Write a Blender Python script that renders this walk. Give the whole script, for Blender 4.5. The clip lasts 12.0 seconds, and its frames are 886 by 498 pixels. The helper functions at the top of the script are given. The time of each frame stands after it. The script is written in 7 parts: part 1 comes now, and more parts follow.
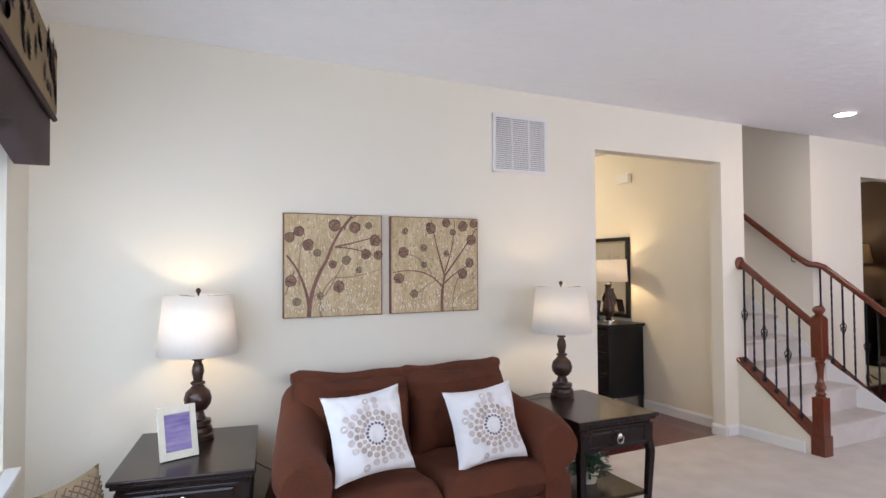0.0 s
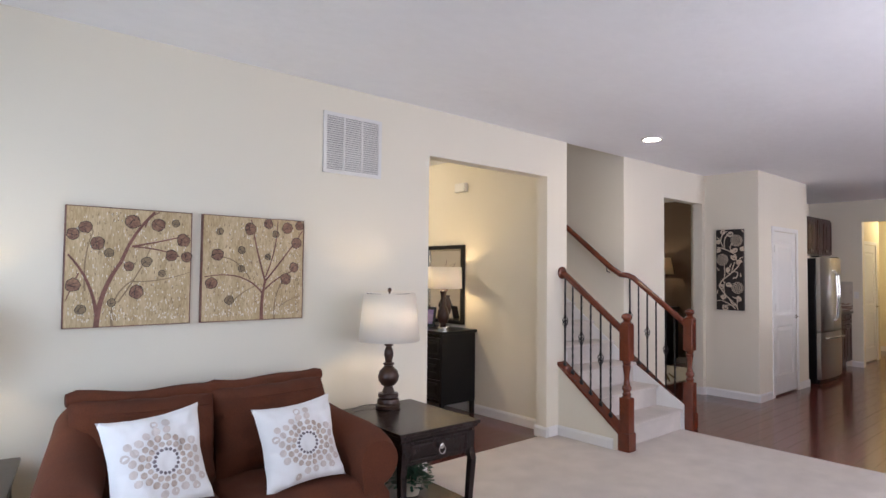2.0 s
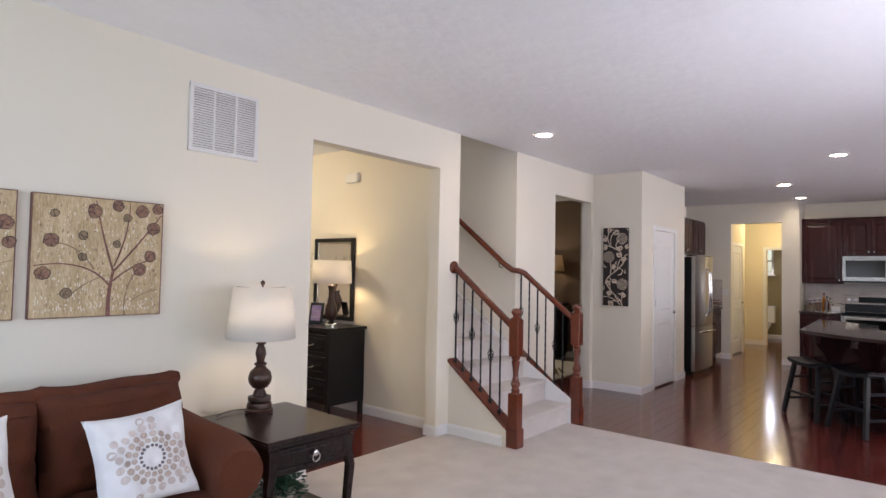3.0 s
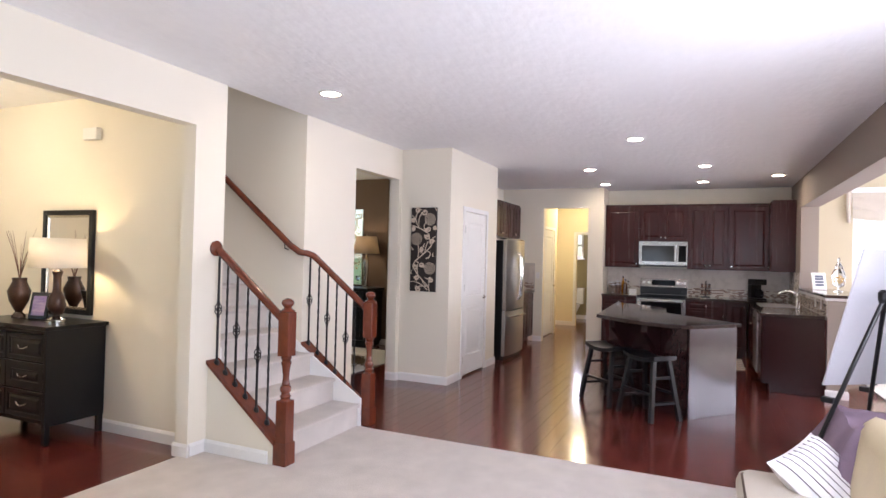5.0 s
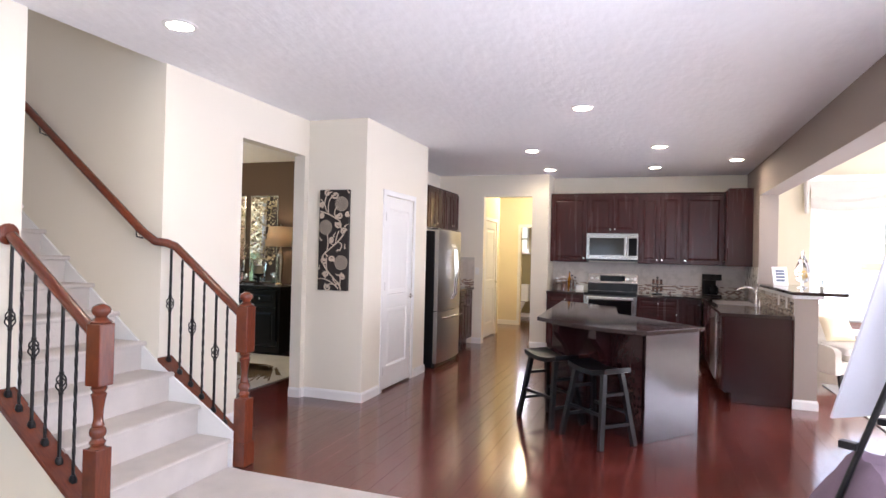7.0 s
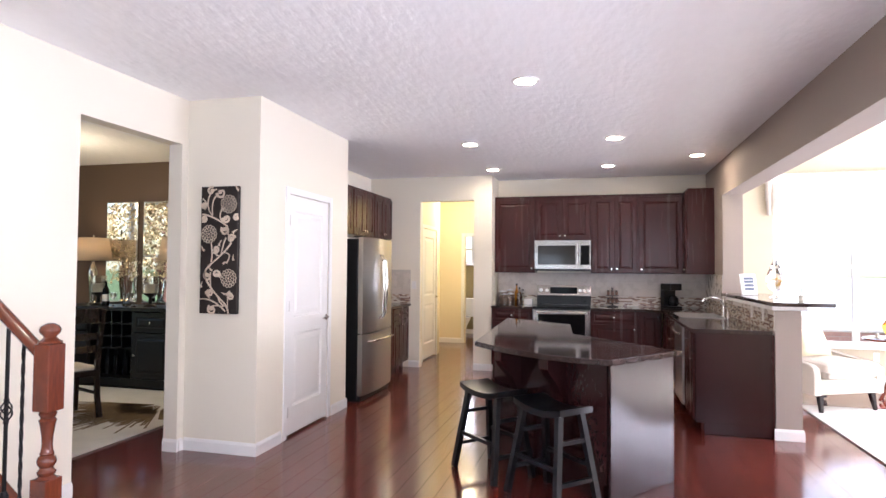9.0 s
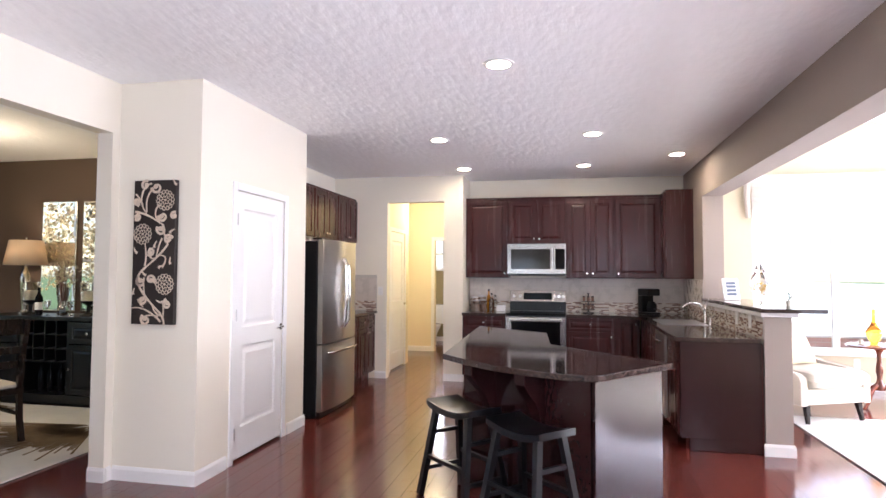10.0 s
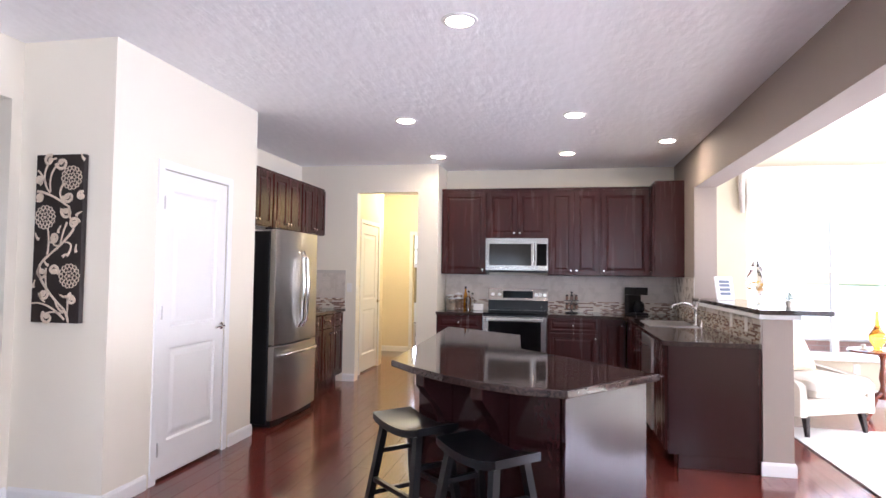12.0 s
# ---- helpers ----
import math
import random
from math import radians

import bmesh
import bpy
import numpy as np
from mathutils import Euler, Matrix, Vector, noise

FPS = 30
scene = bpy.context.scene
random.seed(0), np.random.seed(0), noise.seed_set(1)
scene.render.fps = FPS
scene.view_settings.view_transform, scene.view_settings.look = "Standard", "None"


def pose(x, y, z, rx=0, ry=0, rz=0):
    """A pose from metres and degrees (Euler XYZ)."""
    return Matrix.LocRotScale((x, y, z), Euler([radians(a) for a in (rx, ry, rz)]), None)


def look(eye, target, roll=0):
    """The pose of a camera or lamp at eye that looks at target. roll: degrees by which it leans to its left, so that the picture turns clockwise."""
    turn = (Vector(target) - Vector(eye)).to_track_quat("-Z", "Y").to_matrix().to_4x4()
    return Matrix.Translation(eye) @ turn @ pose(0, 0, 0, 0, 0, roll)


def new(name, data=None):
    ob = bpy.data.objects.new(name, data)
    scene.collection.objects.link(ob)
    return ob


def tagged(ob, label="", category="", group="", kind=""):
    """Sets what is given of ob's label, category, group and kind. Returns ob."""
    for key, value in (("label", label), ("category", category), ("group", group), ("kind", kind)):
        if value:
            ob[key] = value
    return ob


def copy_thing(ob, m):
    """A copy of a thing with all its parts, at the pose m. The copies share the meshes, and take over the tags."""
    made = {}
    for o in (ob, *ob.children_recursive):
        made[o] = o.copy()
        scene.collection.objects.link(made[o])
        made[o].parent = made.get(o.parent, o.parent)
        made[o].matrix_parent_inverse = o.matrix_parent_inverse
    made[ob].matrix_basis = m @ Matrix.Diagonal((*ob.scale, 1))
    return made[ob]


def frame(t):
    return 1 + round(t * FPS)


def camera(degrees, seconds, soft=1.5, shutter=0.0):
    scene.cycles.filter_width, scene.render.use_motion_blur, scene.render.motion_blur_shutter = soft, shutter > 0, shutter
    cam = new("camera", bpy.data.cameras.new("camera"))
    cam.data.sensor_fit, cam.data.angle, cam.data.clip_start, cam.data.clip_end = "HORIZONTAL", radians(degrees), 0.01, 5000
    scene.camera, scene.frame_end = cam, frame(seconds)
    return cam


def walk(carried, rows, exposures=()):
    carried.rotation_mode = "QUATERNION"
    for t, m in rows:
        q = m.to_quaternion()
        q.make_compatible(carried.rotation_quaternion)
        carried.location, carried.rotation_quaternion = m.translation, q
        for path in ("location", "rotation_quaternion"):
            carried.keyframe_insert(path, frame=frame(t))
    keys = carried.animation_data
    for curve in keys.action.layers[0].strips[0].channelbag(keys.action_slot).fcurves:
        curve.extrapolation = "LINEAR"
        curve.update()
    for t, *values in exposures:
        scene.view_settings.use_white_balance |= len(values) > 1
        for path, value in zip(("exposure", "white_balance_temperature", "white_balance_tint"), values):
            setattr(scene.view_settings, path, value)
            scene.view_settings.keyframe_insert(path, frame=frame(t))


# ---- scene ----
cam = camera(73.7, 12.0)
PATH = [
    (0, (1.07, 2.835, 1.49), (1.963, 4.624, 1.548), -0.4),
    (0.5, (1.086, 2.831, 1.491), (2.067, 4.573, 1.56), 0.1),
    (1, (1.109, 2.836, 1.505), (2.182, 4.522, 1.58), 0.5),
    (1.5, (1.161, 2.845, 1.503), (2.337, 4.46, 1.583), 0.9),
    (2, (1.271, 2.892, 1.494), (2.582, 4.4, 1.571), 0.6),
    (2.5, (1.397, 2.925, 1.478), (2.832, 4.316, 1.552), 0.8),
    (3, (1.509, 2.981, 1.465), (3.052, 4.252, 1.538), 1.1),
    (3.5, (1.614, 2.975, 1.477), (3.249, 4.124, 1.545), 1.5),
    (5.3, (2.579, 2.99, 1.48), (4.419, 3.772, 1.503), 1.4),
    (5.5, (2.673, 2.986, 1.461), (4.521, 3.75, 1.485), 1.4),
    (6, (2.951, 3.031, 1.446), (4.821, 3.74, 1.464), 1.4),
    (6.5, (3.277, 3.071, 1.445), (5.154, 3.761, 1.46), 1.3),
    (7, (3.559, 3.106, 1.448), (5.445, 3.773, 1.464), 1.4),
    (9, (4.666, 3.208, 1.426), (6.599, 3.716, 1.491), 0.4),
    (9.5, (4.902, 3.229, 1.42), (6.845, 3.696, 1.494), 0.4),
    (10, (5.106, 3.275, 1.415), (7.06, 3.69, 1.5), 0.3),
    (10.5, (5.279, 3.246, 1.404), (7.238, 3.641, 1.495), 0.4),
    (11, (5.466, 3.187, 1.401), (7.426, 3.575, 1.489), 0.5),
    (11.5, (5.61, 3.142, 1.383), (7.573, 3.513, 1.474), 0.6),
    (12, (5.69, 3.165, 1.386), (7.65, 3.553, 1.466), 0.8),
]
walk(cam, [(t, look(eye, target, roll)) for t, eye, target, roll in PATH],
     [(0.0, 0.82, 6150, 11), (2.5, 0.70, 6150, 11), (3.6, 0.96, 6150, 11), (5.4, 1.40, 6100, 11), (7.0, 1.58, 6050, 11), (9.0, 1.80, 6050, 11), (10.2, 1.82, 6000, 11), (12.0, 1.82, 5850, 11)])
H = 2.74          # ceiling height
random.seed(7)

# ---- world and light ----
world = bpy.data.worlds.new("world")
scene.world = world
world.use_nodes = True
wn = world.node_tree.nodes
sky = wn.new("ShaderNodeTexSky")
sky.sky_type, sky.sun_disc = "NISHITA", False
sky.sun_elevation, sky.sun_rotation = radians(37), radians(173)
wn["Background"].inputs[1].default_value = 0.12
world.node_tree.links.new(sky.outputs[0], wn["Background"].inputs[0])


def lamp(name, kind, place, power, color=(1, 1, 1), size=0.1, size_y=None, aim=None):
    data = bpy.data.lights.new(name, kind)
    data.energy, data.color = power, color
    if kind == "AREA":
        data.size = size
        if size_y:
            data.shape, data.size_y = "RECTANGLE", size_y
    elif kind == "SUN":
        data.angle = size
    else:
        data.shadow_soft_size = size
    ob = new(name, data)
    ob.matrix_world = look(place, aim) if aim else pose(*place)
    return ob


DAY = (0.90, 0.87, 1.0)
lamp("sun", "SUN", (12.9, -18, 12.2), 4.8, (1.0, 0.93, 0.84), radians(0.5), aim=(11.0, -2.0, 0))
lamp("skylight_sunroom_east", "AREA", (13.33, -0.45, 1.4), 12, DAY, 2.6, 1.8, (9, 0.2, 1.7))
# Added out of view and tilted up to brighten the kitchen ceiling.
lamp("skylight_sunroom_south", "AREA", (10.6, -2.5, 1.0), 88, DAY, 3.4, 1.05, (9.8, 3.4, 4.5))
# Added out of view to send light east across the sunroom.
lamp("skylight_sunroom_west", "AREA", (7.2, -0.5, 1.2), 16, DAY, 2.0, 1.4, (11, 2.5, 2.2))
lamp("skylight_living_west", "AREA", (0.58, 4.85, 1.35), 17, (0.70, 0.82, 1.0), 1.7, 1.2, (1.9, 6.1, 0.5))
# Fill through added, unseen windows: lifts the ceiling and the wall behind the loveseat.
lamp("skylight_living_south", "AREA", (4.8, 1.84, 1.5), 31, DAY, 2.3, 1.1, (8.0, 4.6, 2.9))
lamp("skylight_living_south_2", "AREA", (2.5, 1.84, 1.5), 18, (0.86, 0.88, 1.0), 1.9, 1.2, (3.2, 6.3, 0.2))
lamp("skylight_upstairs", "AREA", (6.32, 9.4, 4.9), 6, DAY, 0.9, 1.2, (6.3, 7.0, 1.0))
lamp("foyer_ceiling_light", "POINT", (4.4, 8.4, 2.45), 20, (1.0, 0.83, 0.58), 0.12)
lamp("hall_ceiling_light", "POINT", (14.6, 5.3, 2.5), 17, (1.0, 0.82, 0.50), 0.12)
# No fixture built: unseen point lamp added to warm the dining room.
lamp("dining_ceiling_light", "POINT", (9.3, 8.7, 2.3), 11, (1.0, 0.80, 0.54), 0.15)
lamp("bath_window_light", "AREA", (17.3, 6.1, 1.8), 8, DAY, 0.5, 0.7, (15, 5.2, 1.2))

# ---- materials ----


def mat(name, color, rough=0.6, metal=0.0, vary=0.06, scale=3.0, fine=60.0, bump=0.05, depth=0.002, stretch=(1, 1, 1),
        coat=0.0, other=None, clear=0.0, rand=0.0, grow=0.5, spec=0.5):
    """A surface with variation at two scales and fine relief. other: a second colour mixed in by the noise; rand: by piece."""
    m = bpy.data.materials.new(name)
    m.use_nodes = True
    t = m.node_tree
    n, link = t.nodes, t.links.new
    p = n["Principled BSDF"]
    tc, mp = n.new("ShaderNodeTexCoord"), n.new("ShaderNodeMapping")
    mp.inputs["Scale"].default_value = stretch
    link(tc.outputs["Object"], mp.inputs["Vector"])
    big, small = n.new("ShaderNodeTexNoise"), n.new("ShaderNodeTexNoise")
    big.inputs["Scale"].default_value, small.inputs["Scale"].default_value = scale, fine
    big.inputs["Detail"].default_value, small.inputs["Detail"].default_value = 3, 4
    if rand:
        oi, add = n.new("ShaderNodeObjectInfo"), n.new("ShaderNodeVectorMath")
        add.operation = "MULTIPLY_ADD"
        add.inputs[1].default_value = (37, 11, 5)
        comb = n.new("ShaderNodeCombineXYZ")
        for i in range(3):
            link(oi.outputs["Random"], comb.inputs[i])
        link(comb.outputs[0], add.inputs[0])
        link(mp.outputs[0], add.inputs[2])
        src = add.outputs[0]
    else:
        src = mp.outputs[0]
    link(src, big.inputs["Vector"])
    link(src, small.inputs["Vector"])
    ramp = n.new("ShaderNodeMapRange")
    mixn = n.new("ShaderNodeMath")
    mixn.operation = "MULTIPLY_ADD"
    mixn.inputs[1].default_value = grow
    link(small.outputs["Fac"], mixn.inputs[0])
    half = n.new("ShaderNodeMath")
    half.operation = "MULTIPLY"
    half.inputs[1].default_value = 1 - grow
    link(big.outputs["Fac"], half.inputs[0])
    link(half.outputs[0], mixn.inputs[2])
    link(mixn.outputs[0], ramp.inputs["Value"])
    ramp.inputs["From Min"].default_value, ramp.inputs["From Max"].default_value = 0.32, 0.68
    col = n.new("ShaderNodeMix")
    col.data_type = "RGBA"
    lo = other or tuple(c * (1 - vary) for c in color)
    hi = color if other else tuple(min(1, c * (1 + vary)) for c in color)
    col.inputs["A"].default_value, col.inputs["B"].default_value = (*lo, 1), (*hi, 1)
    link(ramp.outputs[0], col.inputs["Factor"])
    out = col.outputs["Result"]
    if rand:
        hsv, mr = n.new("ShaderNodeHueSaturation"), n.new("ShaderNodeMapRange")
        mr.inputs["To Min"].default_value, mr.inputs["To Max"].default_value = 1 - rand, 1 + rand
        link(oi.outputs["Random"], mr.inputs["Value"])
        link(mr.outputs[0], hsv.inputs["Value"])
        link(out, hsv.inputs["Color"])
        out = hsv.outputs[0]
    link(out, p.inputs["Base Color"])
    rr = n.new("ShaderNodeMapRange")
    rr.inputs["To Min"].default_value, rr.inputs["To Max"].default_value = max(0.02, rough - 0.06), min(1, rough + 0.06)
    link(big.outputs["Fac"], rr.inputs["Value"])
    link(rr.outputs[0], p.inputs["Roughness"])
    p.inputs["Metallic"].default_value = metal
    p.inputs["Coat Weight"].default_value = coat
    p.inputs["Specular IOR Level"].default_value = spec
    p.inputs["Coat Roughness"].default_value = 0.12
    p.inputs["Transmission Weight"].default_value = clear
    if bump:
        b = n.new("ShaderNodeBump")
        b.inputs["Strength"].default_value, b.inputs["Distance"].default_value = bump, depth
        link(small.outputs["Fac"], b.inputs["Height"])
        link(b.outputs[0], p.inputs["Normal"])
    return m


def glow(name, color, power):
    m = bpy.data.materials.new(name)
    m.use_nodes = True
    p = m.node_tree.nodes["Principled BSDF"]
    p.inputs["Emission Color"].default_value, p.inputs["Emission Strength"].default_value = (*color, 1), power
    p.inputs["Base Color"].default_value = (*color, 1)
    return m


def shade_cloth(name, color):
    m = mat(name, color, 0.9, vary=0.05, scale=6, fine=160, bump=0.2, depth=0.001)
    t = m.node_tree
    p, o = t.nodes["Principled BSDF"], t.nodes["Material Output"]
    tr, mx = t.nodes.new("ShaderNodeBsdfTranslucent"), t.nodes.new("ShaderNodeMixShader")
    tr.inputs[0].default_value = (*color, 1)
    mx.inputs[0].default_value = 0.32
    t.links.new(p.outputs[0], mx.inputs[1])
    t.links.new(tr.outputs[0], mx.inputs[2])
    t.links.new(mx.outputs[0], o.inputs[0])
    return m


def glass(name, color, rough=0.02):
    m = bpy.data.materials.new(name)
    m.use_nodes = True
    p = m.node_tree.nodes["Principled BSDF"]
    p.inputs["Base Color"].default_value = (*color, 1)
    p.inputs["Roughness"].default_value, p.inputs["Transmission Weight"].default_value = rough, 1.0
    p.inputs["IOR"].default_value = 1.45
    return m


M = {}
M["wall"] = mat("cream_paint", (0.785, 0.73, 0.615), 0.75, vary=0.015, scale=1.2, fine=220, bump=0.12, depth=0.0008)
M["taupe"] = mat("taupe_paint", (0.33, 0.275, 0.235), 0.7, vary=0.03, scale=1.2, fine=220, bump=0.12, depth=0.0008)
M["brown"] = mat("brown_paint", (0.115, 0.075, 0.052), 0.7, vary=0.03, scale=1.2, fine=220, bump=0.12, depth=0.0008)
M["yellow"] = mat("pale_yellow_paint", (0.78, 0.69, 0.50), 0.75, vary=0.02, scale=1.2, fine=220, bump=0.12, depth=0.0008)
M["olive"] = mat("olive_paint", (0.33, 0.27, 0.13), 0.75, vary=0.03, scale=1.2, fine=220, bump=0.1, depth=0.0008)
M["trim"] = mat("white_trim_paint", (0.80, 0.79, 0.77), 0.35, vary=0.02, scale=4, fine=90, bump=0.03, depth=0.0006)
M["ceil"] = mat("knockdown_ceiling", (0.90, 0.895, 0.905), 0.9, vary=0.02, scale=1.5, fine=8, bump=0.8, depth=0.009, stretch=(1, 1.9, 1))
M["carpet"] = mat("beige_carpet", (0.62, 0.57, 0.53), 1.0, vary=0.13, scale=5, fine=330, bump=0.9, depth=0.006)
M["plank"] = mat("cherry_floor", (0.105, 0.021, 0.015), 0.16, vary=0.35, scale=2.5, fine=26, bump=0.05, depth=0.0006,
                 stretch=(0.12, 1.6, 1), coat=0.35, rand=0.28)
M["joint"] = mat("dark_joint", (0.03, 0.008, 0.006), 0.6)
M["cherry"] = mat("cherry_stair_wood", (0.175, 0.037, 0.014), 0.24, other=(0.09, 0.019, 0.009), scale=5, fine=40, bump=0.06, depth=0.0005,
                  stretch=(3, 0.5, 0.35), coat=0.3)
M["cab"] = mat("dark_cherry_cabinet", (0.048, 0.0085, 0.008), 0.26, other=(0.030, 0.006, 0.0055), scale=3, fine=34, bump=0.04, depth=0.0005,
               stretch=(7, 7, 0.5), spec=0.3)
M["island"] = mat("espresso_laminate", (0.025, 0.0072, 0.0078), 0.19, vary=0.05, scale=1.0, fine=60, bump=0.0, stretch=(1, 1, 0.5), spec=0.42)
M["espresso"] = mat("espresso_wood", (0.016, 0.009, 0.008), 0.24, vary=0.3, scale=3, fine=40, bump=0.05, depth=0.0005, stretch=(1, 1, 0.4), spec=0.35)
M["black"] = mat("black_paint", (0.006, 0.006, 0.007), 0.3, vary=0.2, scale=5, fine=80, bump=0.04, spec=0.35)
M["iron"] = mat("black_iron", (0.015, 0.014, 0.014), 0.42, metal=0.6, vary=0.2, scale=20, fine=200, bump=0.15)
M["steel"] = mat("brushed_steel", (0.60, 0.585, 0.57), 0.3, metal=1.0, vary=0.04, scale=2, fine=150, bump=0.03, depth=0.0002, stretch=(1, 1, 0.1))
M["chrome"] = mat("chrome", (0.75, 0.74, 0.72), 0.12, metal=1.0, vary=0.03, bump=0)
M["granite"] = mat("dark_granite", (0.070, 0.042, 0.036), 0.05, other=(0.003, 0.0025, 0.003), scale=26, fine=85, bump=0, grow=0.75, spec=0.38)
M["suede"] = mat("brown_suede", (0.098, 0.025, 0.0085), 0.95, vary=0.30, scale=5, fine=190, bump=0.35, depth=0.0015)
M["white_cloth"] = mat("white_cotton", (0.80, 0.78, 0.78), 0.95, vary=0.03, scale=9, fine=420, bump=0.3, depth=0.001)
M["cream_cloth"] = mat("cream_upholstery", (0.55, 0.50, 0.42), 0.95, vary=0.05, scale=6, fine=260, bump=0.35, depth=0.001)
M["gold_cloth"] = mat("gold_satin", (0.62, 0.52, 0.33), 0.5, vary=0.08, scale=5, fine=160, bump=0.12, depth=0.001)
M["purple"] = mat("mauve_throw", (0.21, 0.15, 0.20), 0.95, vary=0.12, scale=8, fine=200, bump=0.4, depth=0.002)
M["bronze"] = mat("bronze_lamp", (0.042, 0.019, 0.013), 0.33, metal=0.35, vary=0.4, scale=16, fine=70, bump=0.1, depth=0.001, coat=0.2)
M["shade"] = shade_cloth("linen_shade", (0.86, 0.83, 0.78))
M["tan_shade"] = shade_cloth("tan_shade", (0.60, 0.49, 0.36))
M["silver"] = mat("silver_leaf", (0.62, 0.58, 0.5), 0.22, metal=1.0, vary=0.2, scale=18, fine=60, bump=0.2)
M["tile"] = mat("pale_tile", (0.56, 0.50, 0.44), 0.28, vary=0.08, scale=9, fine=70, bump=0.05)
M["grout"] = mat("grout", (0.50, 0.46, 0.41), 0.9, vary=0.06)
M["mos_a"] = mat("mosaic_cream", (0.66, 0.60, 0.50), 0.2, vary=0.08)
M["mos_b"] = mat("mosaic_brown", (0.22, 0.13, 0.10), 0.15, vary=0.2)
M["mos_c"] = mat("mosaic_tan", (0.45, 0.33, 0.25), 0.2, vary=0.12)
M["vent"] = mat("white_metal", (0.74, 0.72, 0.69), 0.45, vary=0.02)
M["plastic"] = mat("white_plastic", (0.78, 0.76, 0.72), 0.4, vary=0.02)
M["blackglass"] = mat("black_glass", (0.006, 0.006, 0.007), 0.08, vary=0.1, bump=0, spec=0.1)
M["greyglass"] = mat("smoky_glass", (0.03, 0.028, 0.026), 0.10, vary=0.2, bump=0, spec=0.22)
M["rangesteel"] = mat("warm_brushed_steel", (0.36, 0.335, 0.31), 0.22, metal=1.0, vary=0.05, scale=2, fine=150, bump=0.02, depth=0.0002)
M["mirror"] = mat("mirror_silvering", (0.86, 0.86, 0.86), 0.01, metal=1.0, vary=0.0, bump=0)
M["mirror"].node_tree.nodes["Principled BSDF"].inputs["Roughness"].default_value = 0.01
for lk in list(M["mirror"].node_tree.links):
    if lk.to_socket.name == "Roughness":
        M["mirror"].node_tree.links.remove(lk)
M["amber"] = glass("amber_glass", (0.95, 0.42, 0.05))
M["clear"] = glass("clear_glass", (0.93, 0.95, 0.94))
M["canvas"] = mat("gold_canvas", (0.68, 0.54, 0.34), 0.7, other=(0.38, 0.265, 0.13), scale=5, fine=52, bump=0.6, depth=0.002, stretch=(3, 1, 0.7))
M["branch"] = mat("umber_paint", (0.095, 0.036, 0.024), 0.5, other=(0.26, 0.11, 0.08), scale=9, fine=60)
M["pale_branch"] = mat("tan_stroke", (0.27, 0.19, 0.11), 0.7, vary=0.2, scale=9)
M["pod"] = mat("rust_paint", (0.36, 0.20, 0.12), 0.55, other=(0.10, 0.038, 0.027), scale=40, fine=80)
M["ink"] = mat("dark_board", (0.02, 0.013, 0.011), 0.5, vary=0.2)
M["relief"] = mat("cream_relief", (0.66, 0.55, 0.43), 0.7, vary=0.12, scale=30)
M["leaf"] = mat("green_leaf", (0.03, 0.085, 0.045), 0.5, vary=0.35, scale=30)
M["rug"] = mat("white_rug", (0.70, 0.68, 0.63), 1.0, vary=0.08, scale=5, fine=220, bump=0.8, depth=0.006)
M["rugdark"] = mat("tan_rug_figure", (0.17, 0.115, 0.06), 1.0, vary=0.3, scale=12, fine=220, bump=0.8, depth=0.004)
M["lens"] = glow("lamp_lens", (1.0, 0.82, 0.62), 58)
M["bulb"] = glow("lit_bulb", (1.0, 0.85, 0.6), 8)
M["grass"] = mat("lawn", (0.06, 0.10, 0.03), 0.95, vary=0.3, scale=0.6, fine=14, bump=0.6, depth=0.03)
M["siding"] = mat("faded_red_siding", (0.52, 0.33, 0.30), 0.8, vary=0.1, scale=1, fine=20)
M["paper"] = mat("printed_paper", (0.78, 0.78, 0.76), 0.6, vary=0.02)
M["print"] = mat("print_ink", (0.12, 0.14, 0.18), 0.7)
M["violet"] = mat("photo_violet", (0.12, 0.085, 0.26), 0.25, other=(0.34, 0.27, 0.42), scale=7, fine=20, stretch=(0.5, 0.5, 3), bump=0)
M["ivory"] = mat("ivory_frame", (0.62, 0.57, 0.46), 0.4, vary=0.08)
M["board"] = mat("foam_board", (0.58, 0.58, 0.62), 0.7, vary=0.02)
M["leafcloth"] = mat("leaf_print_cloth", (0.25, 0.17, 0.08), 0.8, vary=0.12, scale=6, fine=150)
M["umber_cloth"] = mat("umber_cloth", (0.085, 0.055, 0.035), 0.8, vary=0.12, scale=6, fine=150)
M["tanpillow"] = mat("tan_weave", (0.20, 0.135, 0.07), 0.85, vary=0.2, scale=8, fine=150)
M["petal"] = mat("yellow_petal", (0.72, 0.42, 0.06), 0.8, vary=0.2, scale=30)
M["plum"] = mat("plum_cloth", (0.034, 0.012, 0.012), 0.75, vary=0.15, scale=6, fine=150, bump=0.2)
M["dots_dark"] = mat("taupe_print", (0.16, 0.13, 0.14), 0.9, vary=0.1)
M["dots_light"] = mat("beige_print", (0.48, 0.385, 0.33), 0.9, vary=0.2, scale=25)
M["dots_pale"] = mat("faded_print", (0.60, 0.52, 0.485), 0.9, vary=0.12, scale=25)
M["sunroom"] = mat("tan_yellow_paint", (0.60, 0.53, 0.37), 0.75, vary=0.02, scale=1.2, fine=220, bump=0.12, depth=0.0008)
M["impasto"] = mat("cream_impasto", (0.78, 0.72, 0.60), 0.45, vary=0.1, scale=30)
M["porcelain"] = mat("porcelain", (0.80, 0.79, 0.77), 0.1, vary=0.02, bump=0)
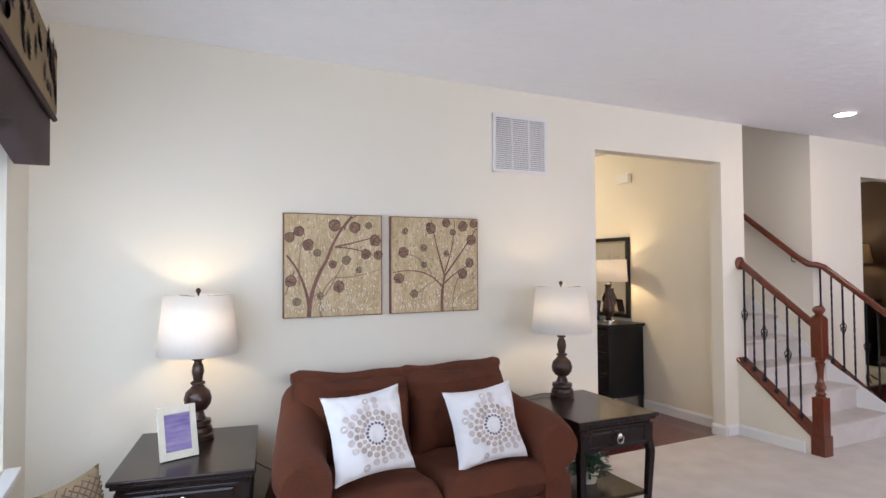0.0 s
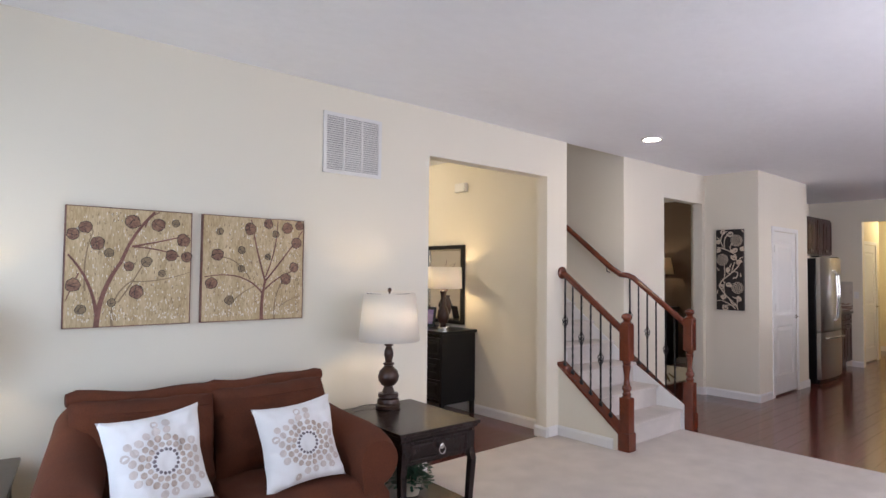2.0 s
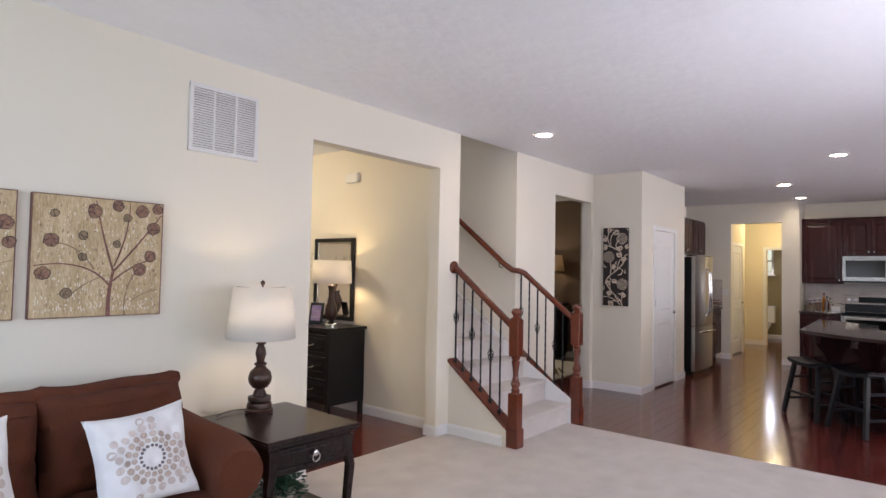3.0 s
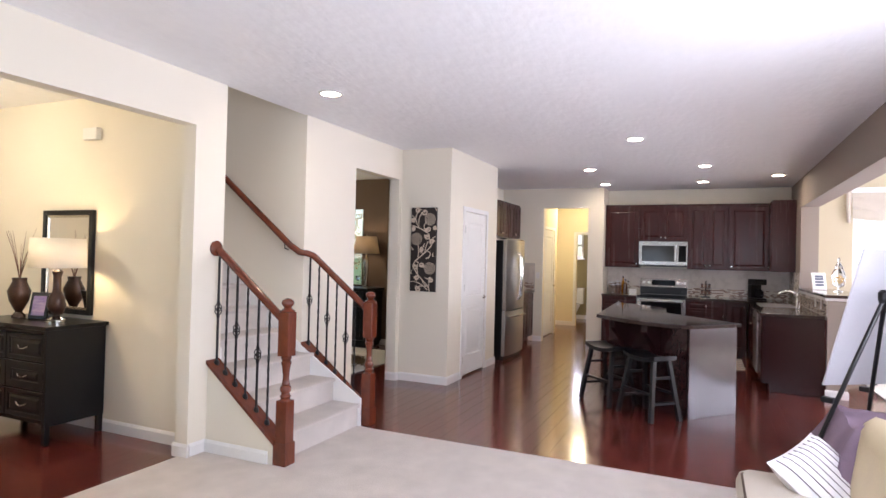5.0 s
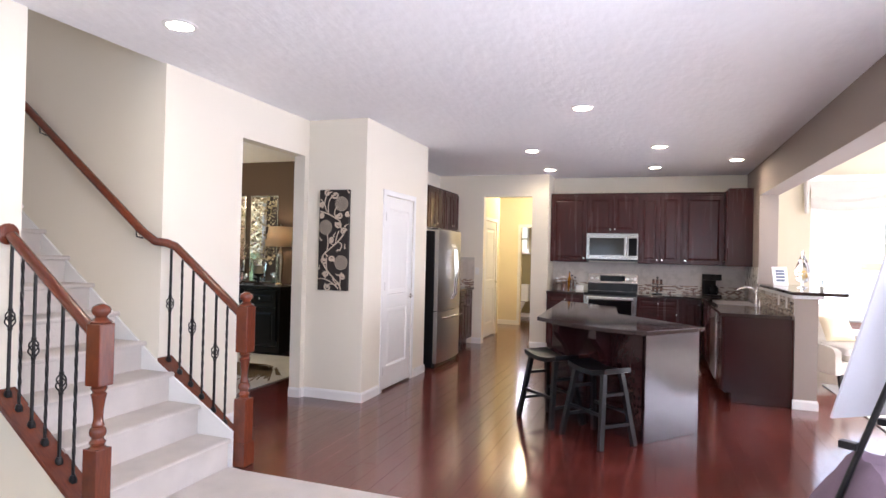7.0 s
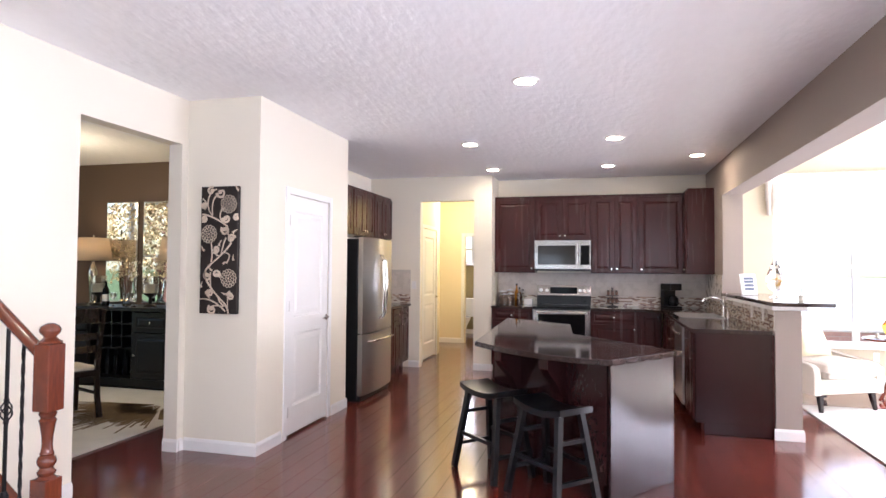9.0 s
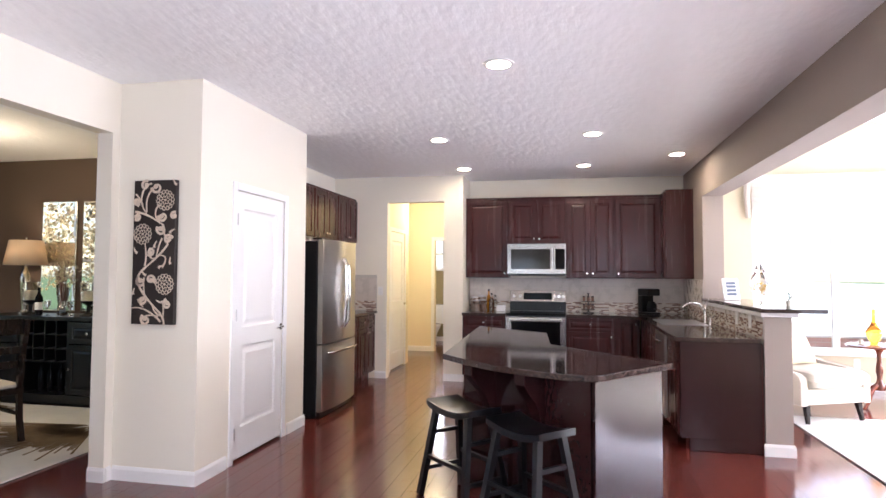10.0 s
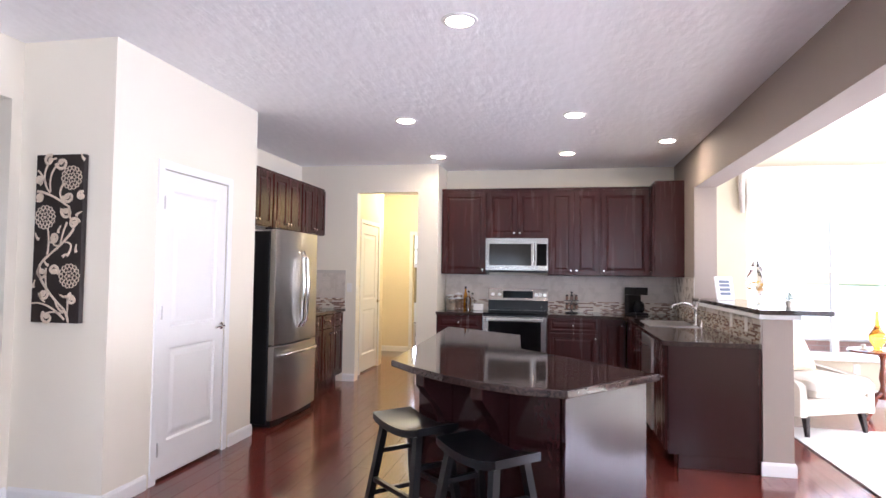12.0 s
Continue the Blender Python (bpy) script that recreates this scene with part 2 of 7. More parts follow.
M["pane"] = glass("window_glass", (1, 1, 1), 0.0)

# ---- mesh helpers ----


def thing(name, place=(0, 0, 0), turn=0.0, label="", category="", group="", kind=""):
    ob = new(name)
    ob.empty_display_size = 0.1
    ob.matrix_world = pose(*place, 0, 0, turn)
    return tagged(ob, label, category, group, kind)


def part(name, bm, material, parent=None, label="", smooth=False, kind=""):
    me = bpy.data.meshes.new(name)
    bmesh.ops.recalc_face_normals(bm, faces=bm.faces)
    bm.to_mesh(me)
    bm.free()
    me.materials.append(M[material] if isinstance(material, str) else material)
    if smooth:
        me.shade_smooth()
        me.set_sharp_from_angle(angle=radians(40))
    ob = new(name, me)
    if parent:
        ob.parent = parent
    return tagged(ob, label=label, kind=kind)


def structure(name, bm, material, label, category="", smooth=False):
    return tagged(part(name, bm, material, smooth=smooth), label, category, kind="structure")


def box(bm, a, b, r=0.0, seg=2):
    (x0, y0, z0), (x1, y1, z1) = a, b
    vs = [bm.verts.new((x, y, z)) for x in (x0, x1) for y in (y0, y1) for z in (z0, z1)]
    fs = [bm.faces.new([vs[i] for i in f]) for f in ((0, 1, 3, 2), (4, 6, 7, 5), (0, 4, 5, 1), (2, 3, 7, 6), (0, 2, 6, 4), (1, 5, 7, 3))]
    if r:
        es = list({e for f in fs for e in f.edges})
        bmesh.ops.bevel(bm, geom=es, offset=r, segments=seg, affect="EDGES", profile=0.5)
    return bm


def boxes(*list_of, r=0.0):
    bm = bmesh.new()
    for a, b in list_of:
        box(bm, a, b, r)
    return bm


def prism(bm, pts, z0, z1, axis="z", r=0.0):
    """A prism over the outline pts: in xy along z, in yz along x, or in xz along y."""
    def at(p, q):
        return {"z": (p[0], p[1], q), "x": (q, p[0], p[1]), "y": (p[0], q, p[1])}[axis]
    lo, hi = [bm.verts.new(at(p, z0)) for p in pts], [bm.verts.new(at(p, z1)) for p in pts]
    fs = [bm.faces.new(lo), bm.faces.new(hi)]
    for i in range(len(pts)):
        j = (i + 1) % len(pts)
        fs.append(bm.faces.new((lo[i], lo[j], hi[j], hi[i])))
    if r:
        es = list({e for f in fs[:2] for e in f.edges})
        bmesh.ops.bevel(bm, geom=es, offset=r, segments=2, affect="EDGES", profile=0.5)
    return bm


def lathe(bm, prof, cx=0, cy=0, n=20):
    """prof: radius and height, from the bottom up."""
    rings = [[bm.verts.new((cx + r * math.cos(2 * math.pi * k / n), cy + r * math.sin(2 * math.pi * k / n), z)) for k in range(n)] for r, z in prof]
    for a, b in zip(rings, rings[1:]):
        for k in range(n):
            bm.faces.new((a[k], a[(k + 1) % n], b[(k + 1) % n], b[k]))
    bm.faces.new(rings[0])
    bm.faces.new(rings[-1])
    return bm


def tube(bm, pts, r, n=8, wide=1.0, r1=None, twist=0.0):
    pts = [Vector(p) for p in pts]
    rings = []
    for i, p in enumerate(pts):
        d = (pts[min(i + 1, len(pts) - 1)] - pts[max(i - 1, 0)]).normalized()
        ref = Vector((0, 0, 1)) if abs(d.z) < 0.9 else Vector((0, 1, 0))
        s = d.cross(ref).normalized()
        u = s.cross(d)
        rr = r if r1 is None else r + (r1 - r) * i / (len(pts) - 1)
        ring = []
        for k in range(n):
            a = 2 * math.pi * (k + 0.5) / n + twist * i
            ring.append(bm.verts.new(p + s * rr * wide * math.cos(a) + u * rr * math.sin(a)))
        rings.append(ring)
    for a, b in zip(rings, rings[1:]):
        for k in range(n):
            bm.faces.new((a[k], a[(k + 1) % n], b[(k + 1) % n], b[k]))
    bm.faces.new(rings[0])
    bm.faces.new(rings[-1])
    return bm


def bow(p0, p1, p2, n=8):
    p0, p1, p2 = Vector(p0), Vector(p1), Vector(p2)
    return [(1 - t) ** 2 * p0 + 2 * t * (1 - t) * p1 + t * t * p2 for t in (i / n for i in range(n + 1))]


def ribbon(bm, pts, w0, w1, y, d=0.003):
    """A painted or raised stroke in the xz plane, its front at y."""
    pts = [Vector((p[0], 0, p[1])) for p in pts]
    rows = []
    for i, p in enumerate(pts):
        t = (pts[min(i + 1, len(pts) - 1)] - pts[max(i - 1, 0)]).normalized()
        s = Vector((-t.z, 0, t.x)) * (w0 + (w1 - w0) * i / (len(pts) - 1)) / 2
        rows.append([bm.verts.new((q.x, yy, q.z)) for q in (p - s, p + s) for yy in (y, y + d)])
    for a, b in zip(rows, rows[1:]):
        for i, j in ((0, 2), (2, 3), (3, 1), (1, 0)):
            bm.faces.new((a[i], a[j], b[j], b[i]))
    for a in (rows[0], rows[-1]):
        bm.faces.new((a[0], a[2], a[3], a[1]))
    return bm


def disc(bm, x, z, r, y, d=0.003, n=14):
    return prism(bm, [(x + r * math.cos(2 * math.pi * k / n), z + r * math.sin(2 * math.pi * k / n)) for k in range(n)], y, y + d, "y")


def relief(bm, x0, z0, x1, z1, rings, y=0.0):
    """Nested rectangles of a panel facing -y: rings of inset and depth."""
    prev = None
    for ins, dep in rings:
        cur = [bm.verts.new((x, y + dep, z)) for x, z in ((x0 + ins, z0 + ins), (x1 - ins, z0 + ins), (x1 - ins, z1 - ins), (x0 + ins, z1 - ins))]
        if prev:
            for k in range(4):
                bm.faces.new((prev[k], prev[(k + 1) % 4], cur[(k + 1) % 4], cur[k]))
        prev = cur
    bm.faces.new(prev)
    return bm


def door_leaf(bm, x0, z0, x1, z1, t=0.02, y=0.0, frame_w=0.055):
    """A raised-panel cabinet front facing -y, its face at y - t."""
    f = frame_w if min(x1 - x0, z1 - z0) > 0.2 else 0.03
    relief(bm, x0, z0, x1, z1, ((0, t), (0, 0.003), (0.003, 0), (f, 0), (f + 0.006, 0.007), (f + 0.014, 0.007), (f + 0.034, 0.001)), y - t)
    return bm


def knob(bm, x, z, y, r=0.014):
    b0 = len(bm.verts)
    lathe(bm, [(0.005, 0), (0.005, 0.014), (r, 0.018), (r, 0.024), (r * 0.6, 0.029)], 0, 0, 10)
    bm.verts.ensure_lookup_table()
    for v in bm.verts[b0:]:
        v.co = Vector((x + v.co.x, y - v.co.z, z + v.co.y))
    return bm


def cushion(bm, w, d, t, n=12, pinch=0.06, place=None, power=4, crease=0.0):
    """A soft square pad about the origin in the xy plane, t thick; placed by a matrix."""
    grid = {}
    for s in (1, -1):
        for i in range(n + 1):
            for j in range(n + 1):
                u, v = -1 + 2 * i / n, -1 + 2 * j / n
                edge = i in (0, n) or j in (0, n)
                if s < 0 and edge:
                    grid[s, i, j] = grid[1, i, j]
                    continue
                z = t / 2 * ((1 - abs(u) ** power) * (1 - abs(v) ** power)) ** 0.5
                p = Vector((u * w / 2 * (1 - pinch * (1 - v * v)), v * d / 2 * (1 - pinch * (1 - u * u)), s * z))
                if crease:
                    p.z += s * crease * noise.noise((u * 3.1 + w * 9, v * 3.1, s * 2.0)) + s * crease * 0.5 * noise.noise((u * 7 + 4, v * 7, w * 5))
                grid[s, i, j] = bm.verts.new(place @ p if place else p)
        for i in range(n):
            for j in range(n):
                bm.faces.new((grid[s, i, j], grid[s, i + 1, j], grid[s, i + 1, j + 1], grid[s, i, j + 1]))
    return bm


# ---- the large structure ----
structure("ground", boxes(((-200, -200, -0.5), (200, 200, -0.3))), "grass", "green lawn round the house", "ground")
# Pale sheet added over the lawn: its colour stands in for glare outside.
structure("patio", boxes(((13.6, -60, -0.299), (195, 190, -0.26)), ((4, -14, -0.299), (13.6, -3.2, -0.26))), "tile", "pale concrete patio, spread far out so the ground washes out", "patio")
structure("subfloor", boxes(((0.3, -2.7, -0.25), (18, 11.5, -0.016))), "joint", "dark subfloor beneath the boards", "floor")
bm = bmesh.new()
prism(bm, [(0.55, 1.79), (6.78, 1.79), (6.78, 5.60), (6.80, 5.72), (5.70, 5.72), (5.70, 6.35), (5.54, 6.35), (5.54, 6.42), (4.13, 6.42), (4.13, 6.35), (0.55, 6.35)], -0.015, 0.006)
structure("carpet_floor", bm, "carpet", "pale beige cut-pile wall-to-wall carpet", "carpet")


def wall(name, pieces, material, label):
    return structure(name, boxes(*pieces), material, label, "wall")


wall("wall_sofa", [((0.42, 6.35, -0.01), (4.13, 6.47, H)), ((4.13, 6.35, 2.38), (5.54, 6.47, H)), ((5.54, 6.35, -0.01), (5.83, 6.47, H))],
     "wall", "cream painted living room wall with a cased opening")
wall("wall_west", [((0.42, 1.6, -0.01), (0.54, 3.85, H)), ((0.42, 3.85, -0.01), (0.54, 5.85, 0.66)), ((0.42, 3.85, 2.15), (0.54, 5.85, H)), ((0.42, 5.85, -0.01), (0.54, 6.35, H))],
     "wall", "cream painted window wall")
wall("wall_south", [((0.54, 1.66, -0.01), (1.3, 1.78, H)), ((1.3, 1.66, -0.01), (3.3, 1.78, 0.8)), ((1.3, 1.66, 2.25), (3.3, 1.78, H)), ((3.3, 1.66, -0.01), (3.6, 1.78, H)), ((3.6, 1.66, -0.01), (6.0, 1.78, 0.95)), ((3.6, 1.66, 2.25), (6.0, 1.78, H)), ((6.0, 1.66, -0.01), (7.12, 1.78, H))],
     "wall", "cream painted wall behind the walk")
wall("beam_east", [((7.12, 1.56, 2.32), (12.28, 1.78, H)), ((12.28, 1.56, -0.01), (13.4, 1.78, H))], "taupe", "taupe painted beam over the wide sunroom opening")
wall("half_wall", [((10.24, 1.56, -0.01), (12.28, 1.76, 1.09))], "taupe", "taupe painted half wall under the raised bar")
wall("wall_dining_front", [((6.81, 6.35, -0.01), (7.65, 6.47, H)), ((6.81, 6.352, H), (6.93, 6.47, H + 0.0995)), ((7.65, 6.35, 2.38), (8.59, 6.47, H)), ((8.59, 6.35, -0.01), (8.66, 6.47, H))],
     "wall", "cream painted wall with the dining room opening")
wall("wall_pantry", [((8.66, 5.71, -0.01), (9.09, 5.83, H)), ((9.09, 5.71, 2.06), (9.89, 5.83, H)), ((9.89, 5.71, -0.01), (10.30, 5.83, H))], "wall", "cream painted pantry closet wall with a door")
wall("wall_pantry_side", [((8.66, 5.83, -0.01), (8.78, 6.47, H))], "wall", "cream painted pantry side wall")
wall("wall_pantry_side", [((10.18, 5.83, -0.01), (10.30, 6.47, H))], "wall", "cream painted pantry side wall")
wall("wall_recess", [((8.78, 6.47, -0.01), (12.97, 6.59, H))], "wall", "cream painted wall behind the refrigerator")
wall("wall_hall", [((12.85, 5.70, -0.01), (12.97, 6.47, H)), ((12.85, 4.91, 2.39), (12.97, 5.70, H)), ((12.85, 4.65, -0.01), (12.97, 4.91, H)),
                   ((12.97, 4.65, -0.01), (13.52, 4.77, H))], "wall", "cream painted wall with the hall opening")
wall("wall_kitchen", [((13.4, 1.56, -0.01), (13.52, 4.65, H))], "wall", "cream painted kitchen back wall")
wall("wall_foyer_side", [((5.70, 6.47, -0.01), (5.83, 10.4, 5.3))], "wall", "warm cream foyer side wall")
wall("wall_foyer_front", [((2.9, 10.4, -0.01), (6.93, 10.52, 5.3))], "wall", "warm cream foyer front wall")
wall("wall_foyer", [((2.78, 6.47, -0.01), (2.9, 7.4, H)),
                    ((2.78, 7.4, -0.01), (2.9, 9.2, 0.7)), ((2.78, 7.4, 2.2), (2.9, 9.2, H)), ((2.78, 9.2, -0.01), (2.9, 10.52, H))], "wall", "warm cream foyer walls")
wall("wall_stairwell", [((6.81, 6.47, -0.01), (6.93, 10.4, 5.3)), ((5.83, 6.35, H + 0.1), (6.93, 6.47, 5.3))], "wall", "cream painted stairwell wall")
wall("wall_dining", [((10.93, 6.59, -0.01), (11.05, 11.2, H)), ((6.93, 11.08, -0.01), (7.3, 11.2, H)), ((7.3, 11.08, -0.01), (9.7, 11.2, 0.6)), ((7.3, 11.08, 2.62), (9.7, 11.2, H)), ((9.7, 11.08, -0.01), (10.93, 11.2, H)), ((6.93, 6.48, -0.01), (6.96, 10.52, H))],
     "brown", "dark brown painted dining room wall")
wall("wall_back_hall", [((12.97, 5.80, -0.01), (13.30, 5.92, H)), ((13.30, 5.80, 2.08), (14.12, 5.92, H)), ((14.12, 5.80, -0.01), (14.2, 5.92, H)), ((14.2, 5.80, -0.01), (14.32, 7.2, H)),
                        ((14.32, 7.1, -0.01), (15.75, 7.2, H)), ((13.52, 4.65, -0.01), (15.75, 4.77, H)),
                        ((15.75, 5.69, -0.01), (15.87, 7.2, H)), ((15.75, 4.65, -0.01), (15.87, 4.9, H)), ((15.75, 4.9, 2.04), (15.87, 5.69, H))], "yellow", "pale yellow back hall walls")
wall("wall_bath", [((17.4, 4.2, -0.01), (17.52, 5.85, H)), ((17.4, 5.85, -0.01), (17.52, 6.35, 1.52)), ((17.4, 5.85, 2.15), (17.52, 6.35, H)), ((17.4, 6.35, -0.01), (17.52, 7.2, H)),
                   ((15.87, 6.6, -0.01), (17.4, 6.72, H)), ((15.87, 4.2, -0.01), (17.4, 4.32, H))], "olive", "olive painted bathroom walls")
bm = boxes(((13.4, 0.95, -0.01), (13.52, 1.56, 3.5)), ((13.4, -2.6, -0.01), (13.52, 0.95, 0.46)), ((13.4, -2.6, 2.5), (13.52, 0.95, 3.9)), ((13.4, -2.6, 0.46), (13.52, -1.9, 2.5)),
           ((7.0, -2.72, -0.01), (8.9, -2.6, 3.0)), ((8.9, -2.72, -0.01), (12.5, -2.6, 0.46)), ((8.9, -2.72, 2.4), (12.5, -2.6, 3.0)), ((12.5, -2.72, -0.01), (13.52, -2.6, 3.0)),
           ((7.0, -2.6, -0.01), (7.12, -1.6, 3.5)), ((7.0, -1.6, -0.01), (7.12, 0.6, 0.46)), ((7.0, -1.6, 2.4), (7.12, 0.6, 3.5)), ((7.0, 0.6, -0.01), (7.12, 1.56, 3.5)),
           ((7.0, 1.56, H), (13.52, 1.66, 3.2)))
structure("wall_sunroom", bm, "sunroom", "warm tan sunroom walls with wide windows", "wall")
bm = bmesh.new()
prism(bm, [(1.66, 2.66), (-0.45, 3.36), (-2.72, 2.62), (-2.72, 2.75), (-0.45, 3.5), (1.66, 2.8)], 6.9, 13.52, "x")
structure("sunroom_ceiling", bm, "ceil", "white vaulted sunroom ceiling", "ceiling")
bm = boxes(((0.42, 1.56, H), (5.83, 6.47, H + 0.1)), ((5.83, 1.56, H), (6.81, 6.37, H + 0.1)), ((6.81, 1.56, H), (13.52, 6.352, H + 0.1)), ((6.931, 6.352, H), (13.52, 6.6, H + 0.1)),
           ((2.78, 6.47, H), (5.70, 10.52, H + 0.1)), ((6.93, 6.6, H), (11.05, 11.2, H + 0.1)), ((13.52, 4.2, H), (17.52, 7.2, H + 0.1)), ((12.97, 6.6, H), (13.52, 7.2, H + 0.1)),
           ((5.70, 6.3, 5.2), (6.93, 10.52, 5.3)))
structure("ceiling", bm, "ceil", "white ceiling with a swirled knockdown texture", "ceiling")

# Unseen slab, added to keep sun patches off the living room carpet.
structure("porch_roof", boxes(((0.3, -2.4, 2.62), (7.0, 1.66, 2.72))), "trim", "unseen white slab added to keep sun out of the living room", "roof")

# baseboards
bb = bmesh.new()


def skirt(x0, y0, x1, y1, nx, ny, z=0.0, h=0.095):
    """A moulded board along a wall line; nx, ny point into the room."""
    d = Vector((x1 - x0, y1 - y0, 0))
    prof = ((0, 0), (0.014, 0), (0.014, h - 0.02), (0.008, h - 0.006), (0.005, h), (0, h))
    a = [bb.verts.new((x0 + nx * p, y0 + ny * p, z + q)) for p, q in prof]
    b = [bb.verts.new((x0 + nx * p + d.x, y0 + ny * p + d.y, z + q)) for p, q in prof]
    for i in range(6):
        bb.faces.new((a[i], a[(i + 1) % 6], b[(i + 1) % 6], b[i]))
    bb.faces.new(a)
    bb.faces.new(b)


for s in ((0.54, 6.35, 4.13, 6.35, 0, -1), (5.554, 6.35, 5.70, 6.35, 0, -1), (5.54, 6.336, 5.54, 6.484, -1, 0), (5.70, 6.484, 5.70, 10.4, -1, 0), (5.70, 5.76, 5.70, 6.336, -1, 0),
          (6.93, 6.35, 7.65, 6.35, 0, -1), (8.59, 6.336, 8.59, 6.47, -1, 0), (8.604, 6.35, 8.646, 6.35, 0, -1), (8.66, 5.696, 8.66, 6.336, -1, 0), (8.66, 5.71, 9.02, 5.71, 0, -1),
          (9.96, 5.71, 10.314, 5.71, 0, -1), (12.85, 5.70, 12.85, 5.86, -1, 0), (12.85, 4.65, 12.85, 4.91, -1, 0), (12.836, 4.65, 12.85, 4.65, 0, -1), (12.97, 5.80, 13.23, 5.80, 0, -1),
          (15.75, 5.75, 15.75, 7.1, -1, 0), (10.24, 1.56, 10.24, 1.774, -1, 0), (10.226, 1.56, 12.28, 1.56, 0, -1), (13.4, -2.6, 13.4, 1.56, -1, 0), (12.28, 1.56, 13.386, 1.56, 0, -1),
          (10.93, 6.59, 10.93, 11.0, -1, 0), (0.54, 1.78, 0.54, 6.336, 1, 0), (17.4, 4.32, 17.4, 6.6, -1, 0), (8.72, -2.6, 13.3, -2.6, 0, 1)):
    skirt(*s)
structure("baseboard", bb, "trim", "white moulded baseboards", "baseboard")

# ---- doors, windows, stairs ----


def panel_door(name, place, turn, w, h, label, hinges=True, lever=True):
    """A white two-panel door with its casing, facing local -y, the slab from x = 0 to w."""
    d = tagged(thing(name, place, turn, label, "door"), kind="structure")
    bm = bmesh.new()
    s, t = 0.115, 0.035
    for a, b in (((0.003, 0.0, 0.024), (s, t, h - 0.003)), ((w - s, 0, 0.024), (w - 0.003, t, h - 0.003)), ((s, 0, 0.024), (w - s, t, 0.25)),
                 ((s, 0, 0.86), (w - s, t, 1.0)), ((s, 0, h - 0.13), (w - s, t, h - 0.003))):
        box(bm, a, b)
    for z0, z1 in ((0.25, 0.86), (1.0, h - 0.13)):
        relief(bm, s, z0, w - s, z1, ((0, 0), (0.012, 0.012), (0.03, 0.012), (0.06, 0.004)), 0.0)
    part("door_slab", bm, "trim", d)
    c = 0.058
    for a, b in (((-c, -0.017, 0), (-0.001, -0.002, h + c)), ((w + 0.001, -0.017, 0), (w + c, -0.002, h + c)), ((0.0, -0.017, h + 0.001), (w, -0.002, h + c))):
        part("door_casing", boxes((a, b), r=0.004), "trim", d)
    if hinges:
        for z in (0.22, 1.1, h - 0.22):
            part("hinge", boxes(((-0.004, -0.022, z - 0.045), (0.008, -0.006, z + 0.045)), r=0.002), "steel", d, "brushed metal hinge")
    if lever:
        bm = knob(bmesh.new(), w - 0.065, 0.96, 0.0, 0.028)
        tube(bm, [(w - 0.065, -0.045, 0.96), (w - 0.12, -0.05, 0.962), (w - 0.175, -0.045, 0.955)], 0.009, 8)
        part("door_handle", bm, "chrome", d, "satin chrome lever handle", smooth=True)
    return d


panel_door("door_pantry", (9.11, 5.716, 0), 0, 0.76, 2.04, "closed white two-panel pantry door with a chrome lever")
panel_door("door_hall", (13.33, 5.806, 0), 0, 0.76, 2.04, "closed white panel door in the back hall", hinges=False)


def window(name, place, turn, w, h, label, cols=2, glazed=True):
    """A white window in local xz from the lower corner, facing -y into the room."""
    o = tagged(thing(name, place, turn, label, "window"), kind="structure")
    f = 0.05
    part("window_frame", boxes(((0, 0.03, 0), (f, 0.1, h)), ((w - f, 0.03, 0), (w, 0.1, h)), ((f, 0.03, 0), (w - f, 0.1, f)), ((f, 0.03, h - f), (w - f, 0.1, h))), "trim", o)
    for k in range(cols):
        x0, x1 = f + k * (w - 2 * f) / cols, f + (k + 1) * (w - 2 * f) / cols
        part("sash", boxes(((x0, 0.04, h / 2 - 0.02), (x1, 0.08, h / 2 + 0.02)), *([((x1 - 0.035, 0.03, f), (x1 + 0.035, 0.095, h / 2 - 0.02)), ((x1 - 0.035, 0.03, h / 2 + 0.02), (x1 + 0.035, 0.095, h - f))] if k < cols - 1 else [])), "trim", o)
        if glazed:
            p = part("pane", boxes(((x0, 0.055, f), (x1, 0.06, h - f))), "pane", o, "clear window glass")
            p.visible_shadow = False
    part("window_sill", boxes(((-0.04, -0.06, -0.035), (w + 0.04, 0.0, -0.003)), r=0.006), "trim", o)
    return o


window("window_1", (0.54, 3.85, 0.66), 90, 2.0, 1.49, "white double-hung living room window in bright daylight", 2)
# The two south windows are added out of view to carry the fill.
window("window_2", (6.0, 1.78, 0.95), 180, 2.4, 1.3, "added white living room window, out of view, for fill light", 2)
window("window_9", (3.3, 1.78, 0.8), 180, 2.0, 1.45, "second added white window, out of view, under the added slab", 2)
window("window_3", (13.4, 0.95, 0.46), -90, 2.85, 2.04, "wide white sunroom window washed out by daylight", 3)
# South and west sunroom windows are unseen, added to let light in.
window("window_4", (12.5, -2.6, 0.46), 180, 3.6, 1.94, "row of white sunroom windows, added out of view", 4)
window("window_5", (7.12, -1.6, 0.46), 90, 2.2, 1.94, "white sunroom side window, added out of view", 2)
window("window_6", (2.9, 7.4, 0.7), 90, 1.8, 1.5, "white foyer window with glazing bars", 3)
window("window_8", (7.3, 11.08, 0.6), 0, 2.4, 2.02, "white dining room window", 2)
window("window_7", (17.4, 6.35, 1.52), -90, 0.5, 0.65, "small bright bathroom window", 1)

# knee walls and steps
SL = 0.78


def cap_z(y):
    return 0.155 + SL * (y - 5.70)


